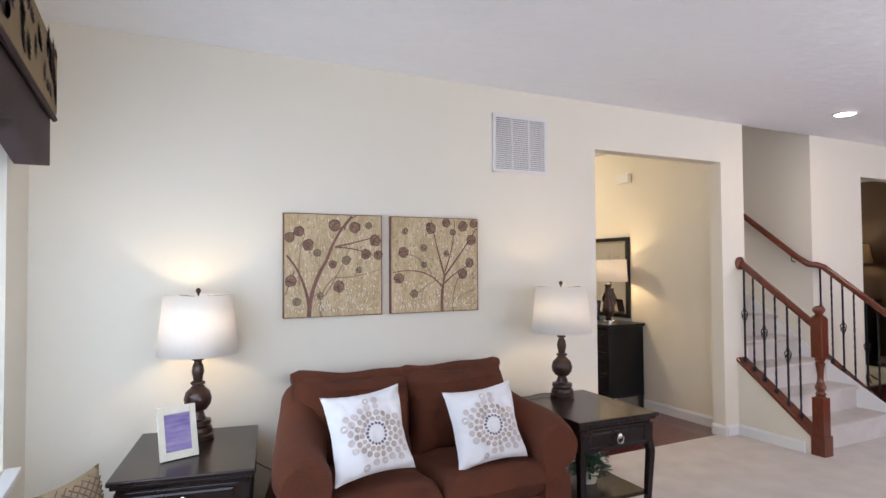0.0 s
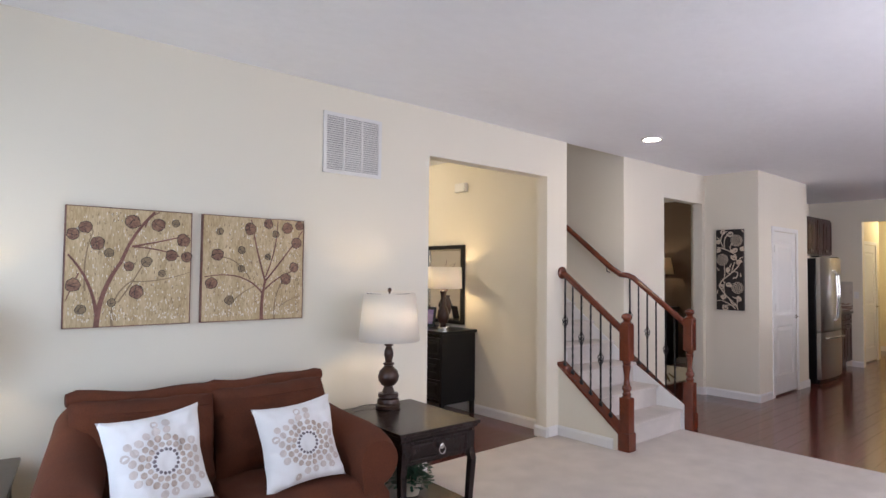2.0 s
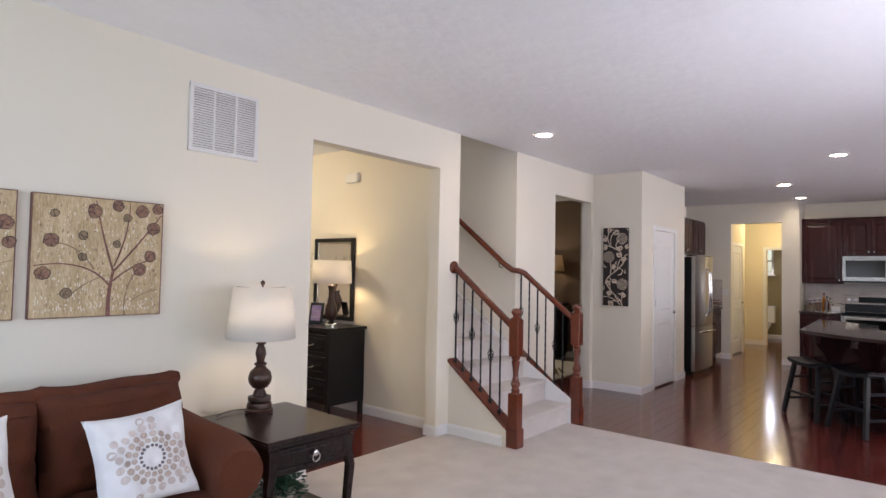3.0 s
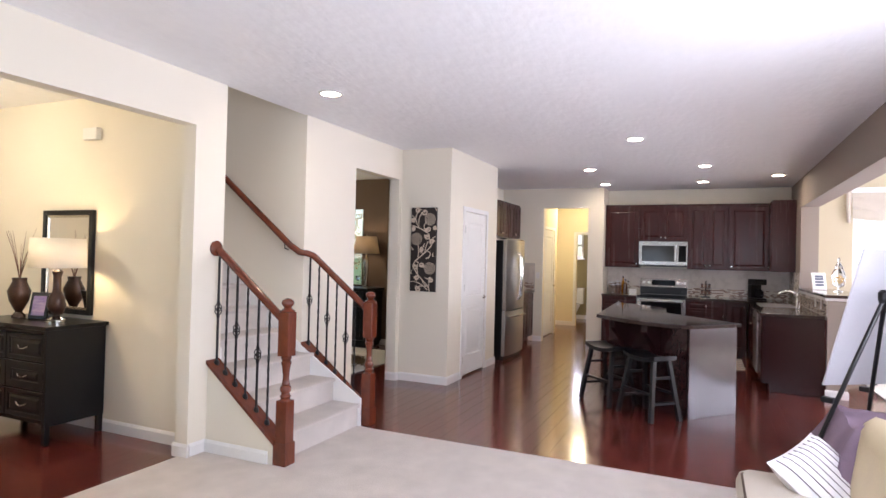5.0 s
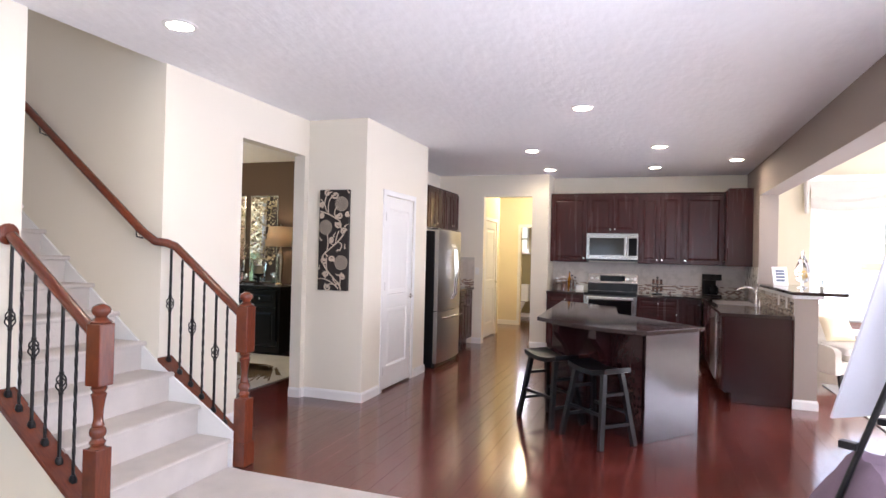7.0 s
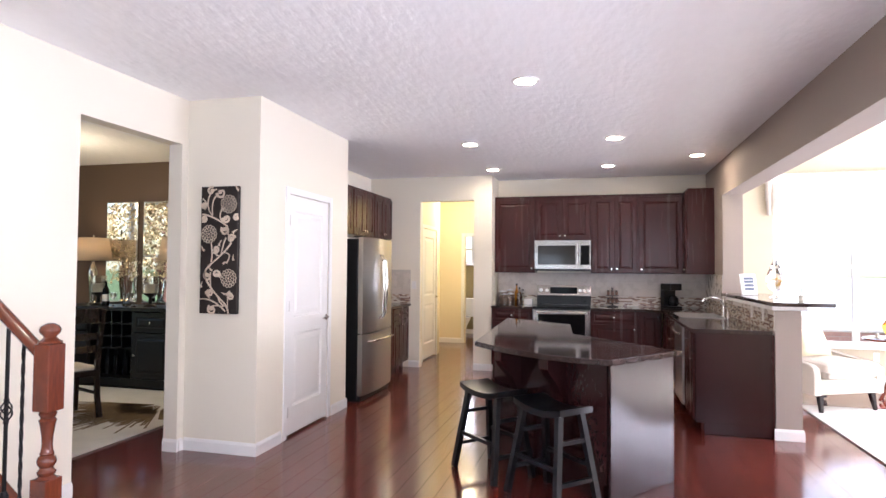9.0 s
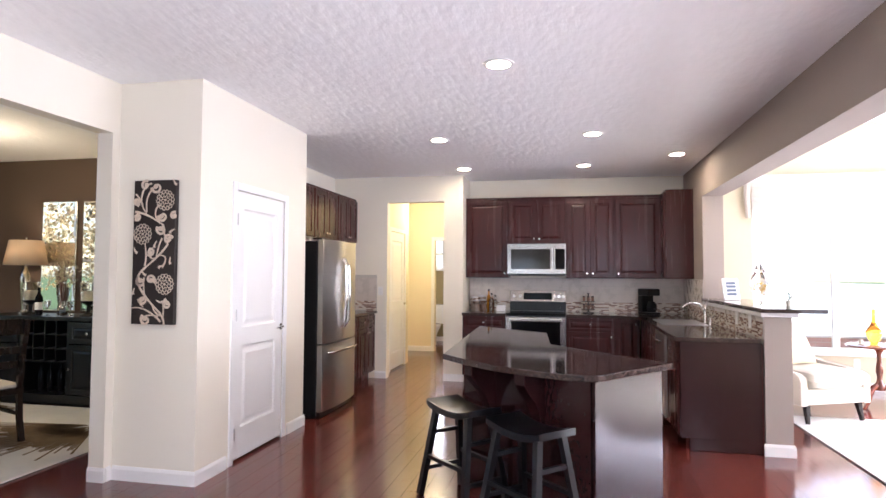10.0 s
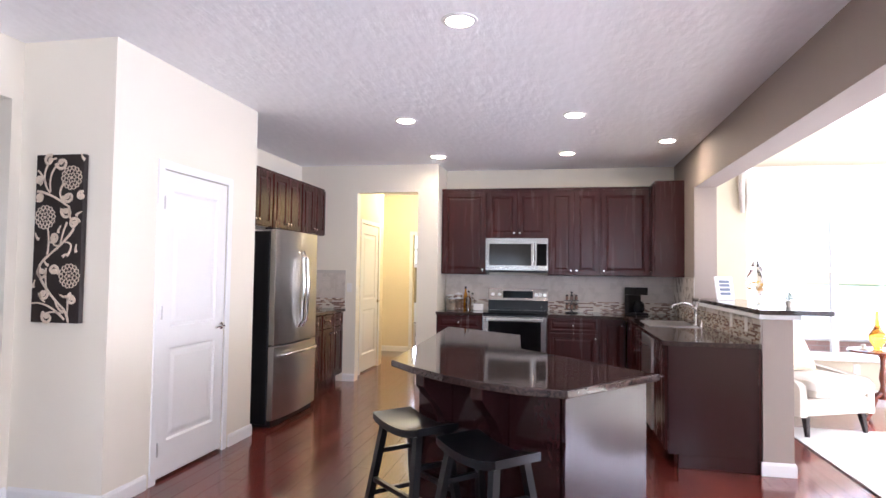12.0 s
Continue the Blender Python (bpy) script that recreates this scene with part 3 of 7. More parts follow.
for x0, x1, nm in ((5.71, 5.81, "knee_wall"), (6.812, 6.92, "knee_wall")):
    bm = prism(bmesh.new(), [(5.70, -0.01), (6.349, -0.01), (6.349, cap_z(6.349) - 0.02), (5.70, cap_z(5.70) - 0.02)], x0, x1, "x")
    structure(nm, bm, "wall", "cream painted sloping knee wall beside the stairs", "wall")

stairs = tagged(thing("staircase", (6.3, 5.72, 0), 0, "straight flight of stairs wrapped in beige carpet between white skirt boards", "stairs"), kind="structure")
RISE, RUN = 0.195, 0.254
for i in range(14):
    y0, z1 = i * RUN, (i + 1) * RISE
    bm = bmesh.new()
    w = 0.48
    prism(bm, [(y0, 0.002 if i == 0 else z1 - RISE - 0.004), (y0, z1 - 0.035), (y0 - 0.022, z1 - 0.028), (y0 - 0.026, z1 - 0.010), (y0 - 0.012, z1), (y0 + RUN + (0.9 if i == 13 else 0.01), z1),
               (y0 + RUN + (0.9 if i == 13 else 0.01), 0.002 if i == 0 else z1 - RISE - 0.004)], -0.488 if i < 3 else -0.468, 0.51, "x")
    part("step", bm, "carpet", stairs)
for x0, x1 in ((0.487, 0.502),):
    bm = prism(bmesh.new(), [(-0.03, 0.003), (0.62, 0.003), (0.62 + 3.0, 0.003 + 2.2), (3.62, 2.93), (0.6, cap_z(6.3) + 0.01), (-0.03, 0.24)], x0, x1, "x")
    part("skirt_board", bm, "trim", stairs, "white painted stair skirt board")
bm = prism(bmesh.new(), [(0.63, 0.003), (0.9, 0.003), (3.7, 2.2), (3.7, 2.93), (0.63, 0.74)], -0.4695, -0.455, "x")
part("skirt_board", bm, "trim", stairs, "white painted stair skirt board")


def newel(x, y):
    o = thing("newel_post", (x, y, 0), 0, "turned cherry newel post with a ball cap beside the stairs", "newel post", "newel posts of the stairs")
    s = 0.045
    bm = boxes(((-s, -s, 0.004), (s, s, 0.45)), r=0.004)
    prism(bm, [(-s - 0.008, -s - 0.008), (s + 0.008, -s - 0.008), (s + 0.008, s + 0.008), (-s - 0.008, s + 0.008)], 0.004, 0.16, r=0.004)
    part("base", bm, "cherry", o)
    prof = [(0.044, 0.45), (0.030, 0.462), (0.036, 0.47), (0.039, 0.48), (0.030, 0.49), (0.028, 0.50), (0.038, 0.515), (0.040, 0.53), (0.036, 0.545), (0.027, 0.555), (0.030, 0.562),
            (0.025, 0.575), (0.022, 0.60), (0.024, 0.64), (0.031, 0.69), (0.037, 0.715), (0.028, 0.725), (0.034, 0.735), (0.038, 0.745), (0.030, 0.758)]
    part("turned_shaft", lathe(bmesh.new(), prof, n=24), "cherry", o, smooth=True)
    part("block", boxes(((-s, -s, 0.757), (s, s, 1.065)), r=0.006), "cherry", o)
    part("cap", lathe(bmesh.new(), [(0.05, 1.066), (0.052, 1.074), (0.035, 1.085), (0.026, 1.095), (0.030, 1.102), (0.042, 1.116), (0.045, 1.130), (0.038, 1.146), (0.018, 1.158), (0.004, 1.161)], n=24),
         "cherry", o, smooth=True)


newel(5.755, 5.665)
newel(6.865, 5.665)


def rail_z(y):
    return 1.005 + SL * (y - 5.70)


def balustrade(x, rows, name, label):
    o = thing(name, (x, 6.0, 0), 0, label, "stair railing", "railings of the stairs")
    bm = prism(bmesh.new(), [(5.705 - 6, cap_z(5.705) - 0.018), (0.347, cap_z(6.347) - 0.018), (0.347, cap_z(6.347) + 0.012), (5.705 - 6, cap_z(5.705) + 0.012)], -0.068, 0.068, "x", r=0.004)
    part("sloping_shoe", bm, "cherry", o, "cherry sloping cap board")
    for k, y in enumerate(rows):
        z0, z1 = cap_z(y) + 0.012, rail_z(y) - 0.03
        b = part("baluster", tube(bmesh.new(), [(0, y - 6, z0 + (z1 - z0) * i / 40) for i in range(41)], 0.0088, 4, twist=0.0 if k % 2 == 0 else 0.42), "iron", o)
        part("shoe", lathe(bmesh.new(), [(0.019, z0 - 0.008), (0.019, z0 + 0.012), (0.012, z0 + 0.03)], 0, y - 6, 8), "iron", b)
        if k % 2 == 0:
            zc = (z0 + z1) / 2
            bm = bmesh.new()
            for q in range(4):
                pts = []
                for i in range(13):
                    f = i / 12
                    a, r = q * math.pi / 2 + f * math.pi * 1.0, 0.004 + 0.022 * math.sin(math.pi * f)
                    pts.append((r * math.cos(a), y - 6 + r * math.sin(a), zc - 0.05 + 0.10 * f))
                tube(bm, pts, 0.0042, 5)
            lathe(bm, [(0.011, zc - 0.058), (0.013, zc - 0.052), (0.011, zc - 0.046)], 0, y - 6, 8)
            lathe(bm, [(0.011, zc + 0.046), (0.013, zc + 0.052), (0.011, zc + 0.058)], 0, y - 6, 8)
            part("basket", bm, "iron", b, "twisted iron basket")
    return o


left = balustrade(5.755, (6.307, 6.222, 6.126, 6.026, 5.922, 5.822), "stair_railing", "short cherry stair railing with black twisted iron balusters")
pts = [(0, y - 6, rail_z(y)) for y in (5.70, 5.85, 6.0, 6.15, 6.32)]
part("handrail", tube(bmesh.new(), pts, 0.03, 10, 0.95), "cherry", left, smooth=True)
bm = lathe(bmesh.new(), [(0.058, 0), (0.058, 0.012), (0.046, 0.02)], n=20)
for v in bm.verts:
    v.co = Vector((v.co.x, 0.349 - v.co.z, rail_z(6.33) + v.co.y))
part("rosette", bm, "cherry", left, "round wall rosette", smooth=True)
right = balustrade(6.865, (6.313, 6.212, 6.113, 6.016, 5.912, 5.818), "stair_railing", "long cherry stair railing bending round the wall corner, with iron balusters")
pts = [(0, y - 6, rail_z(y)) for y in (5.70, 5.9, 6.1, 6.22)]
pts += [(-0.01, 0.27, rail_z(6.25) + 0.02), (-0.05, 0.315, rail_z(6.27) + 0.028), (-0.10, 0.36, rail_z(6.27) + 0.035)]
pts += [(-0.115, y - 6, rail_z(6.30) + 0.03 + 0.79 * (y - 6.40)) for y in (6.46, 6.9, 7.6, 8.6)]
part("handrail", tube(bmesh.new(), pts, 0.03, 10, 0.95), "cherry", right, smooth=True)
for y in (6.52, 7.5, 8.4):
    z = rail_z(6.30) + 0.79 * (y - 6.40)
    part("bracket", tube(bmesh.new(), [(-0.115, y - 6, z), (-0.11, y - 6, z - 0.05), (-0.056, y - 6, z - 0.06)], 0.006, 6), "iron", right, "rail bracket")

# ---- living room ----
vent = thing("return_air_vent", (3.445, 6.349, 2.352), 0, "large white louvred return air grille high on the wall", "air vent")
w2, h2 = 0.232, 0.205
part("frame", boxes(((-w2, -0.012, -h2), (-w2 + 0.025, 0, h2)), ((w2 - 0.025, -0.012, -h2), (w2, 0, h2)), ((-w2, -0.0118, -h2), (w2, 0, -h2 + 0.025)), ((-w2, -0.0118, h2 - 0.025), (w2, 0, h2)),
                    ((-0.078, -0.011, -h2 + 0.02), (-0.066, -0.001, h2 - 0.02)), ((0.066, -0.011, -h2 + 0.02), (0.078, -0.001, h2 - 0.02))), "vent", vent)
part("backing", boxes(((-w2 + 0.02, -0.0025, -h2 + 0.02), (w2 - 0.02, -0.0005, h2 - 0.02))), "dots_dark", vent)
slat = None
for k in range(24):
    z = -h2 + 0.034 + k * 0.0148
    if slat is None:
        bm = prism(bmesh.new(), [(-0.010, -0.0045), (-0.0085, -0.0055), (-0.003, 0.0065), (-0.0045, 0.0075)], -w2 + 0.025, w2 - 0.025, "x")
        slat = part("slat", bm, "vent", vent)
        slat.location.z = z
    else:
        s2 = slat.copy()
        scene.collection.objects.link(s2)
        s2.location.z = z


def canvas_tree(x, zc, w, h, mirror, label):
    o = thing("canvas_painting", (x, 6.349, zc), 0, label, "painting", "canvas paintings over the loveseat")
    part("canvas", boxes(((-w / 2, -0.032, -h / 2), (w / 2, -0.001, h / 2)), r=0.004), "canvas", o)
    e = 0.003
    part("edge", boxes(((-w / 2 - e, -0.034, -h / 2 - e), (-w / 2, -0.001, h / 2 + e)), ((w / 2, -0.034, -h / 2 - e), (w / 2 + e, -0.001, h / 2 + e)),
                       ((-w / 2, -0.034, -h / 2 - e), (w / 2, -0.001, -h / 2)), ((-w / 2, -0.034, h / 2), (w / 2, -0.001, h / 2 + e))), "branch", o, "dark canvas edge")
    return o


def strokes(owner, material, rows, w, h, y):
    for k, (p0, p1, p2, a, b) in enumerate(rows):
        f = [((p[0] - 0.5) * w, 0, (p[1] - 0.5) * h) for p in (p0, p1, p2)]
        bm = ribbon(bmesh.new(), [(q.x, q.z) for q in bow(*f, n=10)], a, b, y - 0.0002 * k, 0.0022)
        part("painted_branch", bm, material, owner)


def pods(o, rows, w, h, y, material="pod"):
    for u, v, r in rows:
        bm = bmesh.new()
        x, z = (u - 0.5) * w, (v - 0.5) * h
        ring = [(x + r * (1 + 0.12 * random.uniform(-1, 1)) * math.cos(a), z + r * (1 + 0.12 * random.uniform(-1, 1)) * math.sin(a)) for a in (k * math.pi / 8 for k in range(16))]
        prism(bm, ring, y, y + 0.002, "y")
        pod = part("painted_pod", bm, material, o)
        bm = bmesh.new()
        ribbon(bm, [(p[0] * 1.0, p[1]) for p in ring + ring[:2]], 0.0035, 0.0025, y - 0.0006, 0.0012)
        for q in range(3):
            a = random.uniform(0, 3.14)
            ribbon(bm, [(x + f * r * 0.8 * math.cos(a) - 0.2 * r * (1 - f * f) * math.sin(a), z + f * r * 0.8 * math.sin(a) + 0.2 * r * (1 - f * f) * math.cos(a)) for f in (-1, -0.5, 0, 0.5, 1)], 0.002, 0.0012, y - 0.0006, 0.0012)
        part("pod_outline", bm, "ink", pod, "thin dark outline")


a = canvas_tree(2.077, 1.500, 0.60, 0.61, 1, "gold canvas painting of a dark branching tree with rust pods")
strokes(a, "branch", [((0.24, 0), (0.25, 0.3), (0.42, 0.55), 0.026, 0.017), ((0.42, 0.55), (0.5, 0.8), (0.68, 0.99), 0.017, 0.012), ((0.24, 0.1), (0.2, 0.4), (0.02, 0.6), 0.018, 0.009),
                           ((0.5, 0.68), (0.7, 0.72), (0.98, 0.8), 0.011, 0.005), ((0.5, 0.68), (0.75, 0.67), (0.9, 0.6), 0.009, 0.005), ((0.1, 0.45), (0.04, 0.3), (0.01, 0.22), 0.007, 0.004),
                           ((0.6, 0.85), (0.62, 0.95), (0.72, 0.99), 0.008, 0.005)], 0.6, 0.61, -0.0345)
strokes(a, "pale_branch", [((0.36, 0), (0.32, 0.25), (0.5, 0.38), 0.012, 0.006), ((0.5, 0.38), (0.7, 0.36), (0.99, 0.46), 0.007, 0.003), ((0.4, 0.2), (0.6, 0.5), (0.66, 0.7), 0.008, 0.004),
                           ((0.15, 0.3), (0.12, 0.6), (0.2, 0.8), 0.008, 0.004)], 0.6, 0.61, -0.0332)
pods(a, [(0.14, 0.83, 0.03), (0.05, 0.77, 0.028), (0.23, 0.7, 0.033), (0.5, 0.89, 0.036), (0.71, 0.88, 0.034), (0.93, 0.75, 0.034), (0.83, 0.61, 0.03), (0.96, 0.6, 0.028), (0.54, 0.29, 0.034), (0.48, 0.51, 0.024), (0.06, 0.35, 0.034)], 0.6, 0.61, -0.037)
pods(a, [(0.32, 0.62, 0.022), (0.75, 0.45, 0.018), (0.62, 0.55, 0.026), (0.12, 0.15, 0.024), (0.35, 0.2, 0.02), (0.86, 0.9, 0.02)], 0.6, 0.61, -0.0352, "pale_branch")
a = canvas_tree(2.755, 1.500, 0.625, 0.61, 1, "gold canvas painting of a slender branching tree with rust pods")
strokes(a, "branch", [((0.57, 0), (0.56, 0.2), (0.6, 0.38), 0.022, 0.014), ((0.6, 0.38), (0.5, 0.7), (0.45, 0.98), 0.011, 0.005), ((0.6, 0.38), (0.8, 0.62), (0.99, 0.9), 0.011, 0.006),
                           ((0.58, 0.25), (0.4, 0.5), (0.02, 0.42), 0.010, 0.005), ((0.6, 0.3), (0.75, 0.45), (0.95, 0.5), 0.010, 0.005), ((0.6, 0.42), (0.72, 0.7), (0.72, 0.98), 0.008, 0.004)], 0.625, 0.61, -0.0345)
strokes(a, "pale_branch", [((0.7, 0), (0.68, 0.25), (0.8, 0.4), 0.010, 0.005), ((0.45, 0.4), (0.3, 0.65), (0.1, 0.6), 0.008, 0.004), ((0.3, 0.2), (0.4, 0.3), (0.55, 0.35), 0.007, 0.003),
                           ((0.75, 0.12), (0.85, 0.2), (0.97, 0.22), 0.006, 0.003)], 0.625, 0.61, -0.0332)
pods(a, [(0.44, 0.89, 0.036), (0.62, 0.95, 0.028), (0.82, 0.92, 0.034), (0.92, 0.77, 0.034), (0.13, 0.63, 0.034), (0.08, 0.36, 0.032), (0.9, 0.52, 0.03), (0.81, 0.4, 0.034), (0.95, 0.95, 0.028)], 0.625, 0.61, -0.037)

pods(a, [(0.36, 0.68, 0.022), (0.36, 0.5, 0.02), (0.62, 0.62, 0.018), (0.25, 0.2, 0.026), (0.7, 0.85, 0.022), (0.15, 0.85, 0.02)], 0.625, 0.61, -0.0352, "pale_branch")


for a, w in zip([q for q in scene.collection.objects if q.name.startswith("canvas_painting")], (0.6, 0.625)):
    for mt, n, lo in (("impasto", 420, -0.28), ("pale_branch", 260, -0.28)):
        bm = bmesh.new()
        for k in range(n):
            x = random.uniform(-w / 2 + 0.02, w / 2 - 0.02)
            z = lo + 0.56 * (random.random() ** (1.6 if mt == "impasto" else 1.0))
            q, hh = random.uniform(0.001, 0.0026), random.uniform(0.004, 0.016)
            box(bm, (x - q, -0.0335, z), (x + q, -0.0318, z + hh))
        part("impasto", bm, mt, a, "small raised paint flecks", kind="stuff")


def table_lamp(x, y, z, h, shade_r, shade_h, profile, base_mat, shade_mat, label, shade_label, watts, group="", cord=None, color=(1, 0.72, 0.4)):
    """profile: radius and height of the turned column up to the shade."""
    o = thing("table_lamp", (x, y, z), 0, label, "lamp", group)
    top = h - 0.035
    foot = top - shade_h
    part("column", lathe(bmesh.new(), [(r, q * foot) for r, q in profile], n=24), base_mat, o, smooth=True)
    r0, r1 = shade_r
    bm = lathe(bmesh.new(), [(r0, foot), (r1, top)], n=36)
    for f in [f for f in bm.faces if len(f.verts) > 4]:
        bm.faces.remove(f)
    sh = part("shade", bm, shade_mat, o, shade_label, smooth=True)
    md = sh.modifiers.new("thick", "SOLIDIFY")
    md.thickness = 0.002
    bm = tube(bmesh.new(), [(0, 0, foot), (0, 0, top + 0.004)], 0.004, 6)
    for k in range(3):
        t = k * 2 * math.pi / 3
        tube(bm, [(0, 0, top - 0.01), (r1 * math.cos(t), r1 * math.sin(t), top - 0.004)], 0.002, 4)
    part("harp", bm, "iron", o)
    part("finial", lathe(bmesh.new(), [(0.005, top), (0.007, top + 0.008), (0.014, top + 0.02), (0.011, top + 0.03), (0.003, top + 0.036)], n=10), base_mat, o, smooth=True)
    bulb = part("bulb", lathe(bmesh.new(), [(0.012, foot + shade_h * 0.35), (0.028, foot + shade_h * 0.5), (0.02, foot + shade_h * 0.62), (0.004, foot + shade_h * 0.66)], n=12), "bulb", o, "lit frosted bulb", smooth=True)
    bulb.visible_shadow = False
    if watts:
        lamp("lamp_bulb", "POINT", (x, y, z + foot + shade_h * 0.55), watts, color, 0.03)
    return o


BAL = [(0.078, 0.004), (0.080, 0.05), (0.070, 0.07), (0.072, 0.10), (0.066, 0.14), (0.050, 0.155), (0.066, 0.17), (0.064, 0.22), (0.040, 0.235), (0.034, 0.28), (0.026, 0.32), (0.045, 0.345), (0.062, 0.40), (0.068, 0.47),
       (0.058, 0.55), (0.036, 0.60), (0.026, 0.63), (0.036, 0.645), (0.036, 0.665), (0.022, 0.68), (0.024, 0.72), (0.031, 0.79), (0.026, 0.86), (0.017, 0.91), (0.03, 0.93), (0.024, 0.955), (0.03, 0.975), (0.01, 1.0)]
TZ = 0.625
for x, y in ((1.302, 6.11), (3.51, 5.985)):
    table_lamp(x, y, TZ, 0.762, (0.196, 0.165), 0.30, BAL, "bronze", "shade", "lit table lamp with a turned bronze column and white drum shade",
               "white tapered drum shade", 2.2, "lamps on the end tables")


def end_table(x0, y0, x1, y1, label, turn):
    o = thing("end_table", ((x0 + x1) / 2, (y0 + y1) / 2, 0), turn, label, "table", "end tables beside the loveseat")
    w, d = (x1 - x0) / 2, (y1 - y0) / 2
    bm = boxes(((-w, -d, TZ - 0.022), (w, d, TZ)), r=0.006)
    box(bm, (-w + 0.012, -d + 0.012, TZ - 0.04), (w - 0.012, d - 0.012, TZ - 0.0215), 0.005)
    part("tabletop", bm, "espresso", o)
    i = 0.03
    part("apron", boxes(((-w + i, -d + i + 0.01, TZ - 0.19), (w - i, d - i, TZ - 0.0405)), r=0.003), "espresso", o)
    bm = relief(bmesh.new(), -w + 0.07, TZ - 0.175, w - 0.07, TZ - 0.058, ((0, 0.012), (0, 0.002), (0.003, 0), (0.014, 0), (0.02, 0.005), (0.028, 0.0)), -d + i - 0.002)
    dr = part("drawer", bm, "espresso", o)
    bm = knob(bmesh.new(), 0, TZ - 0.105, -d + i - 0.002, 0.016)
    tube(bm, [(0.022 * math.sin(t), -d + i - 0.026, TZ - 0.125 + 0.022 * math.cos(t)) for t in (k * math.pi / 8 for k in range(17))], 0.0045, 6)
    part("ring_pull", bm, "chrome", dr, "brushed nickel ring pull", smooth=True)
    for sx in (-1, 1):
        for sy in (-1, 1):
            cx, cy = sx * (w - 0.05), sy * (d - 0.05)
            pts = [(cx, cy, TZ - 0.06), (cx, cy, TZ - 0.16), (cx + sx * 0.014, cy + sy * 0.01, 0.40), (cx + sx * 0.004, cy, 0.2), (cx - sx * 0.004, cy, 0.09), (cx + sx * 0.012, cy + sy * 0.008, 0.007)]
            part("leg", tube(bmesh.new(), pts, 0.034, 4, r1=0.018), "espresso", o)
    part("shelf", boxes(((-w + 0.05, -d + 0.05, 0.14), (w - 0.05, d - 0.05, 0.162)), r=0.004), "espresso", o)
    return o


end_table(0.98, 5.54, 1.56, 6.29, "dark espresso end table holding a lamp and a photo frame", -10)
end_table(3.20, 5.41, 3.775, 6.12, "dark espresso end table with a plant on its lower shelf", -2)

fr = thing("photo_frame", (1.205, 5.79, TZ + 0.002), 18, "small ivory photo frame with a violet picture on the end table", "picture frame")
rot = Matrix.Rotation(radians(-13), 4, "X")
bm = boxes(((-0.085, -0.008, 0), (-0.058, 0.008, 0.235)), ((0.058, -0.008, 0), (0.085, 0.008, 0.235)), ((-0.058, -0.008, 0), (0.058, 0.008, 0.035)), ((-0.058, -0.008, 0.2), (0.058, 0.008, 0.235)), r=0.002)
bm.transform(rot)
part("frame", bm, "ivory", fr)
bm = boxes(((-0.058, -0.001, 0.035), (0.058, 0.004, 0.2)))
bm.transform(rot)
part("picture", bm, "violet", fr, "violet seascape print")
part("easel_back", boxes(((-0.02, 0.055, 0.0), (0.02, 0.06, 0.12))), "ivory", fr)


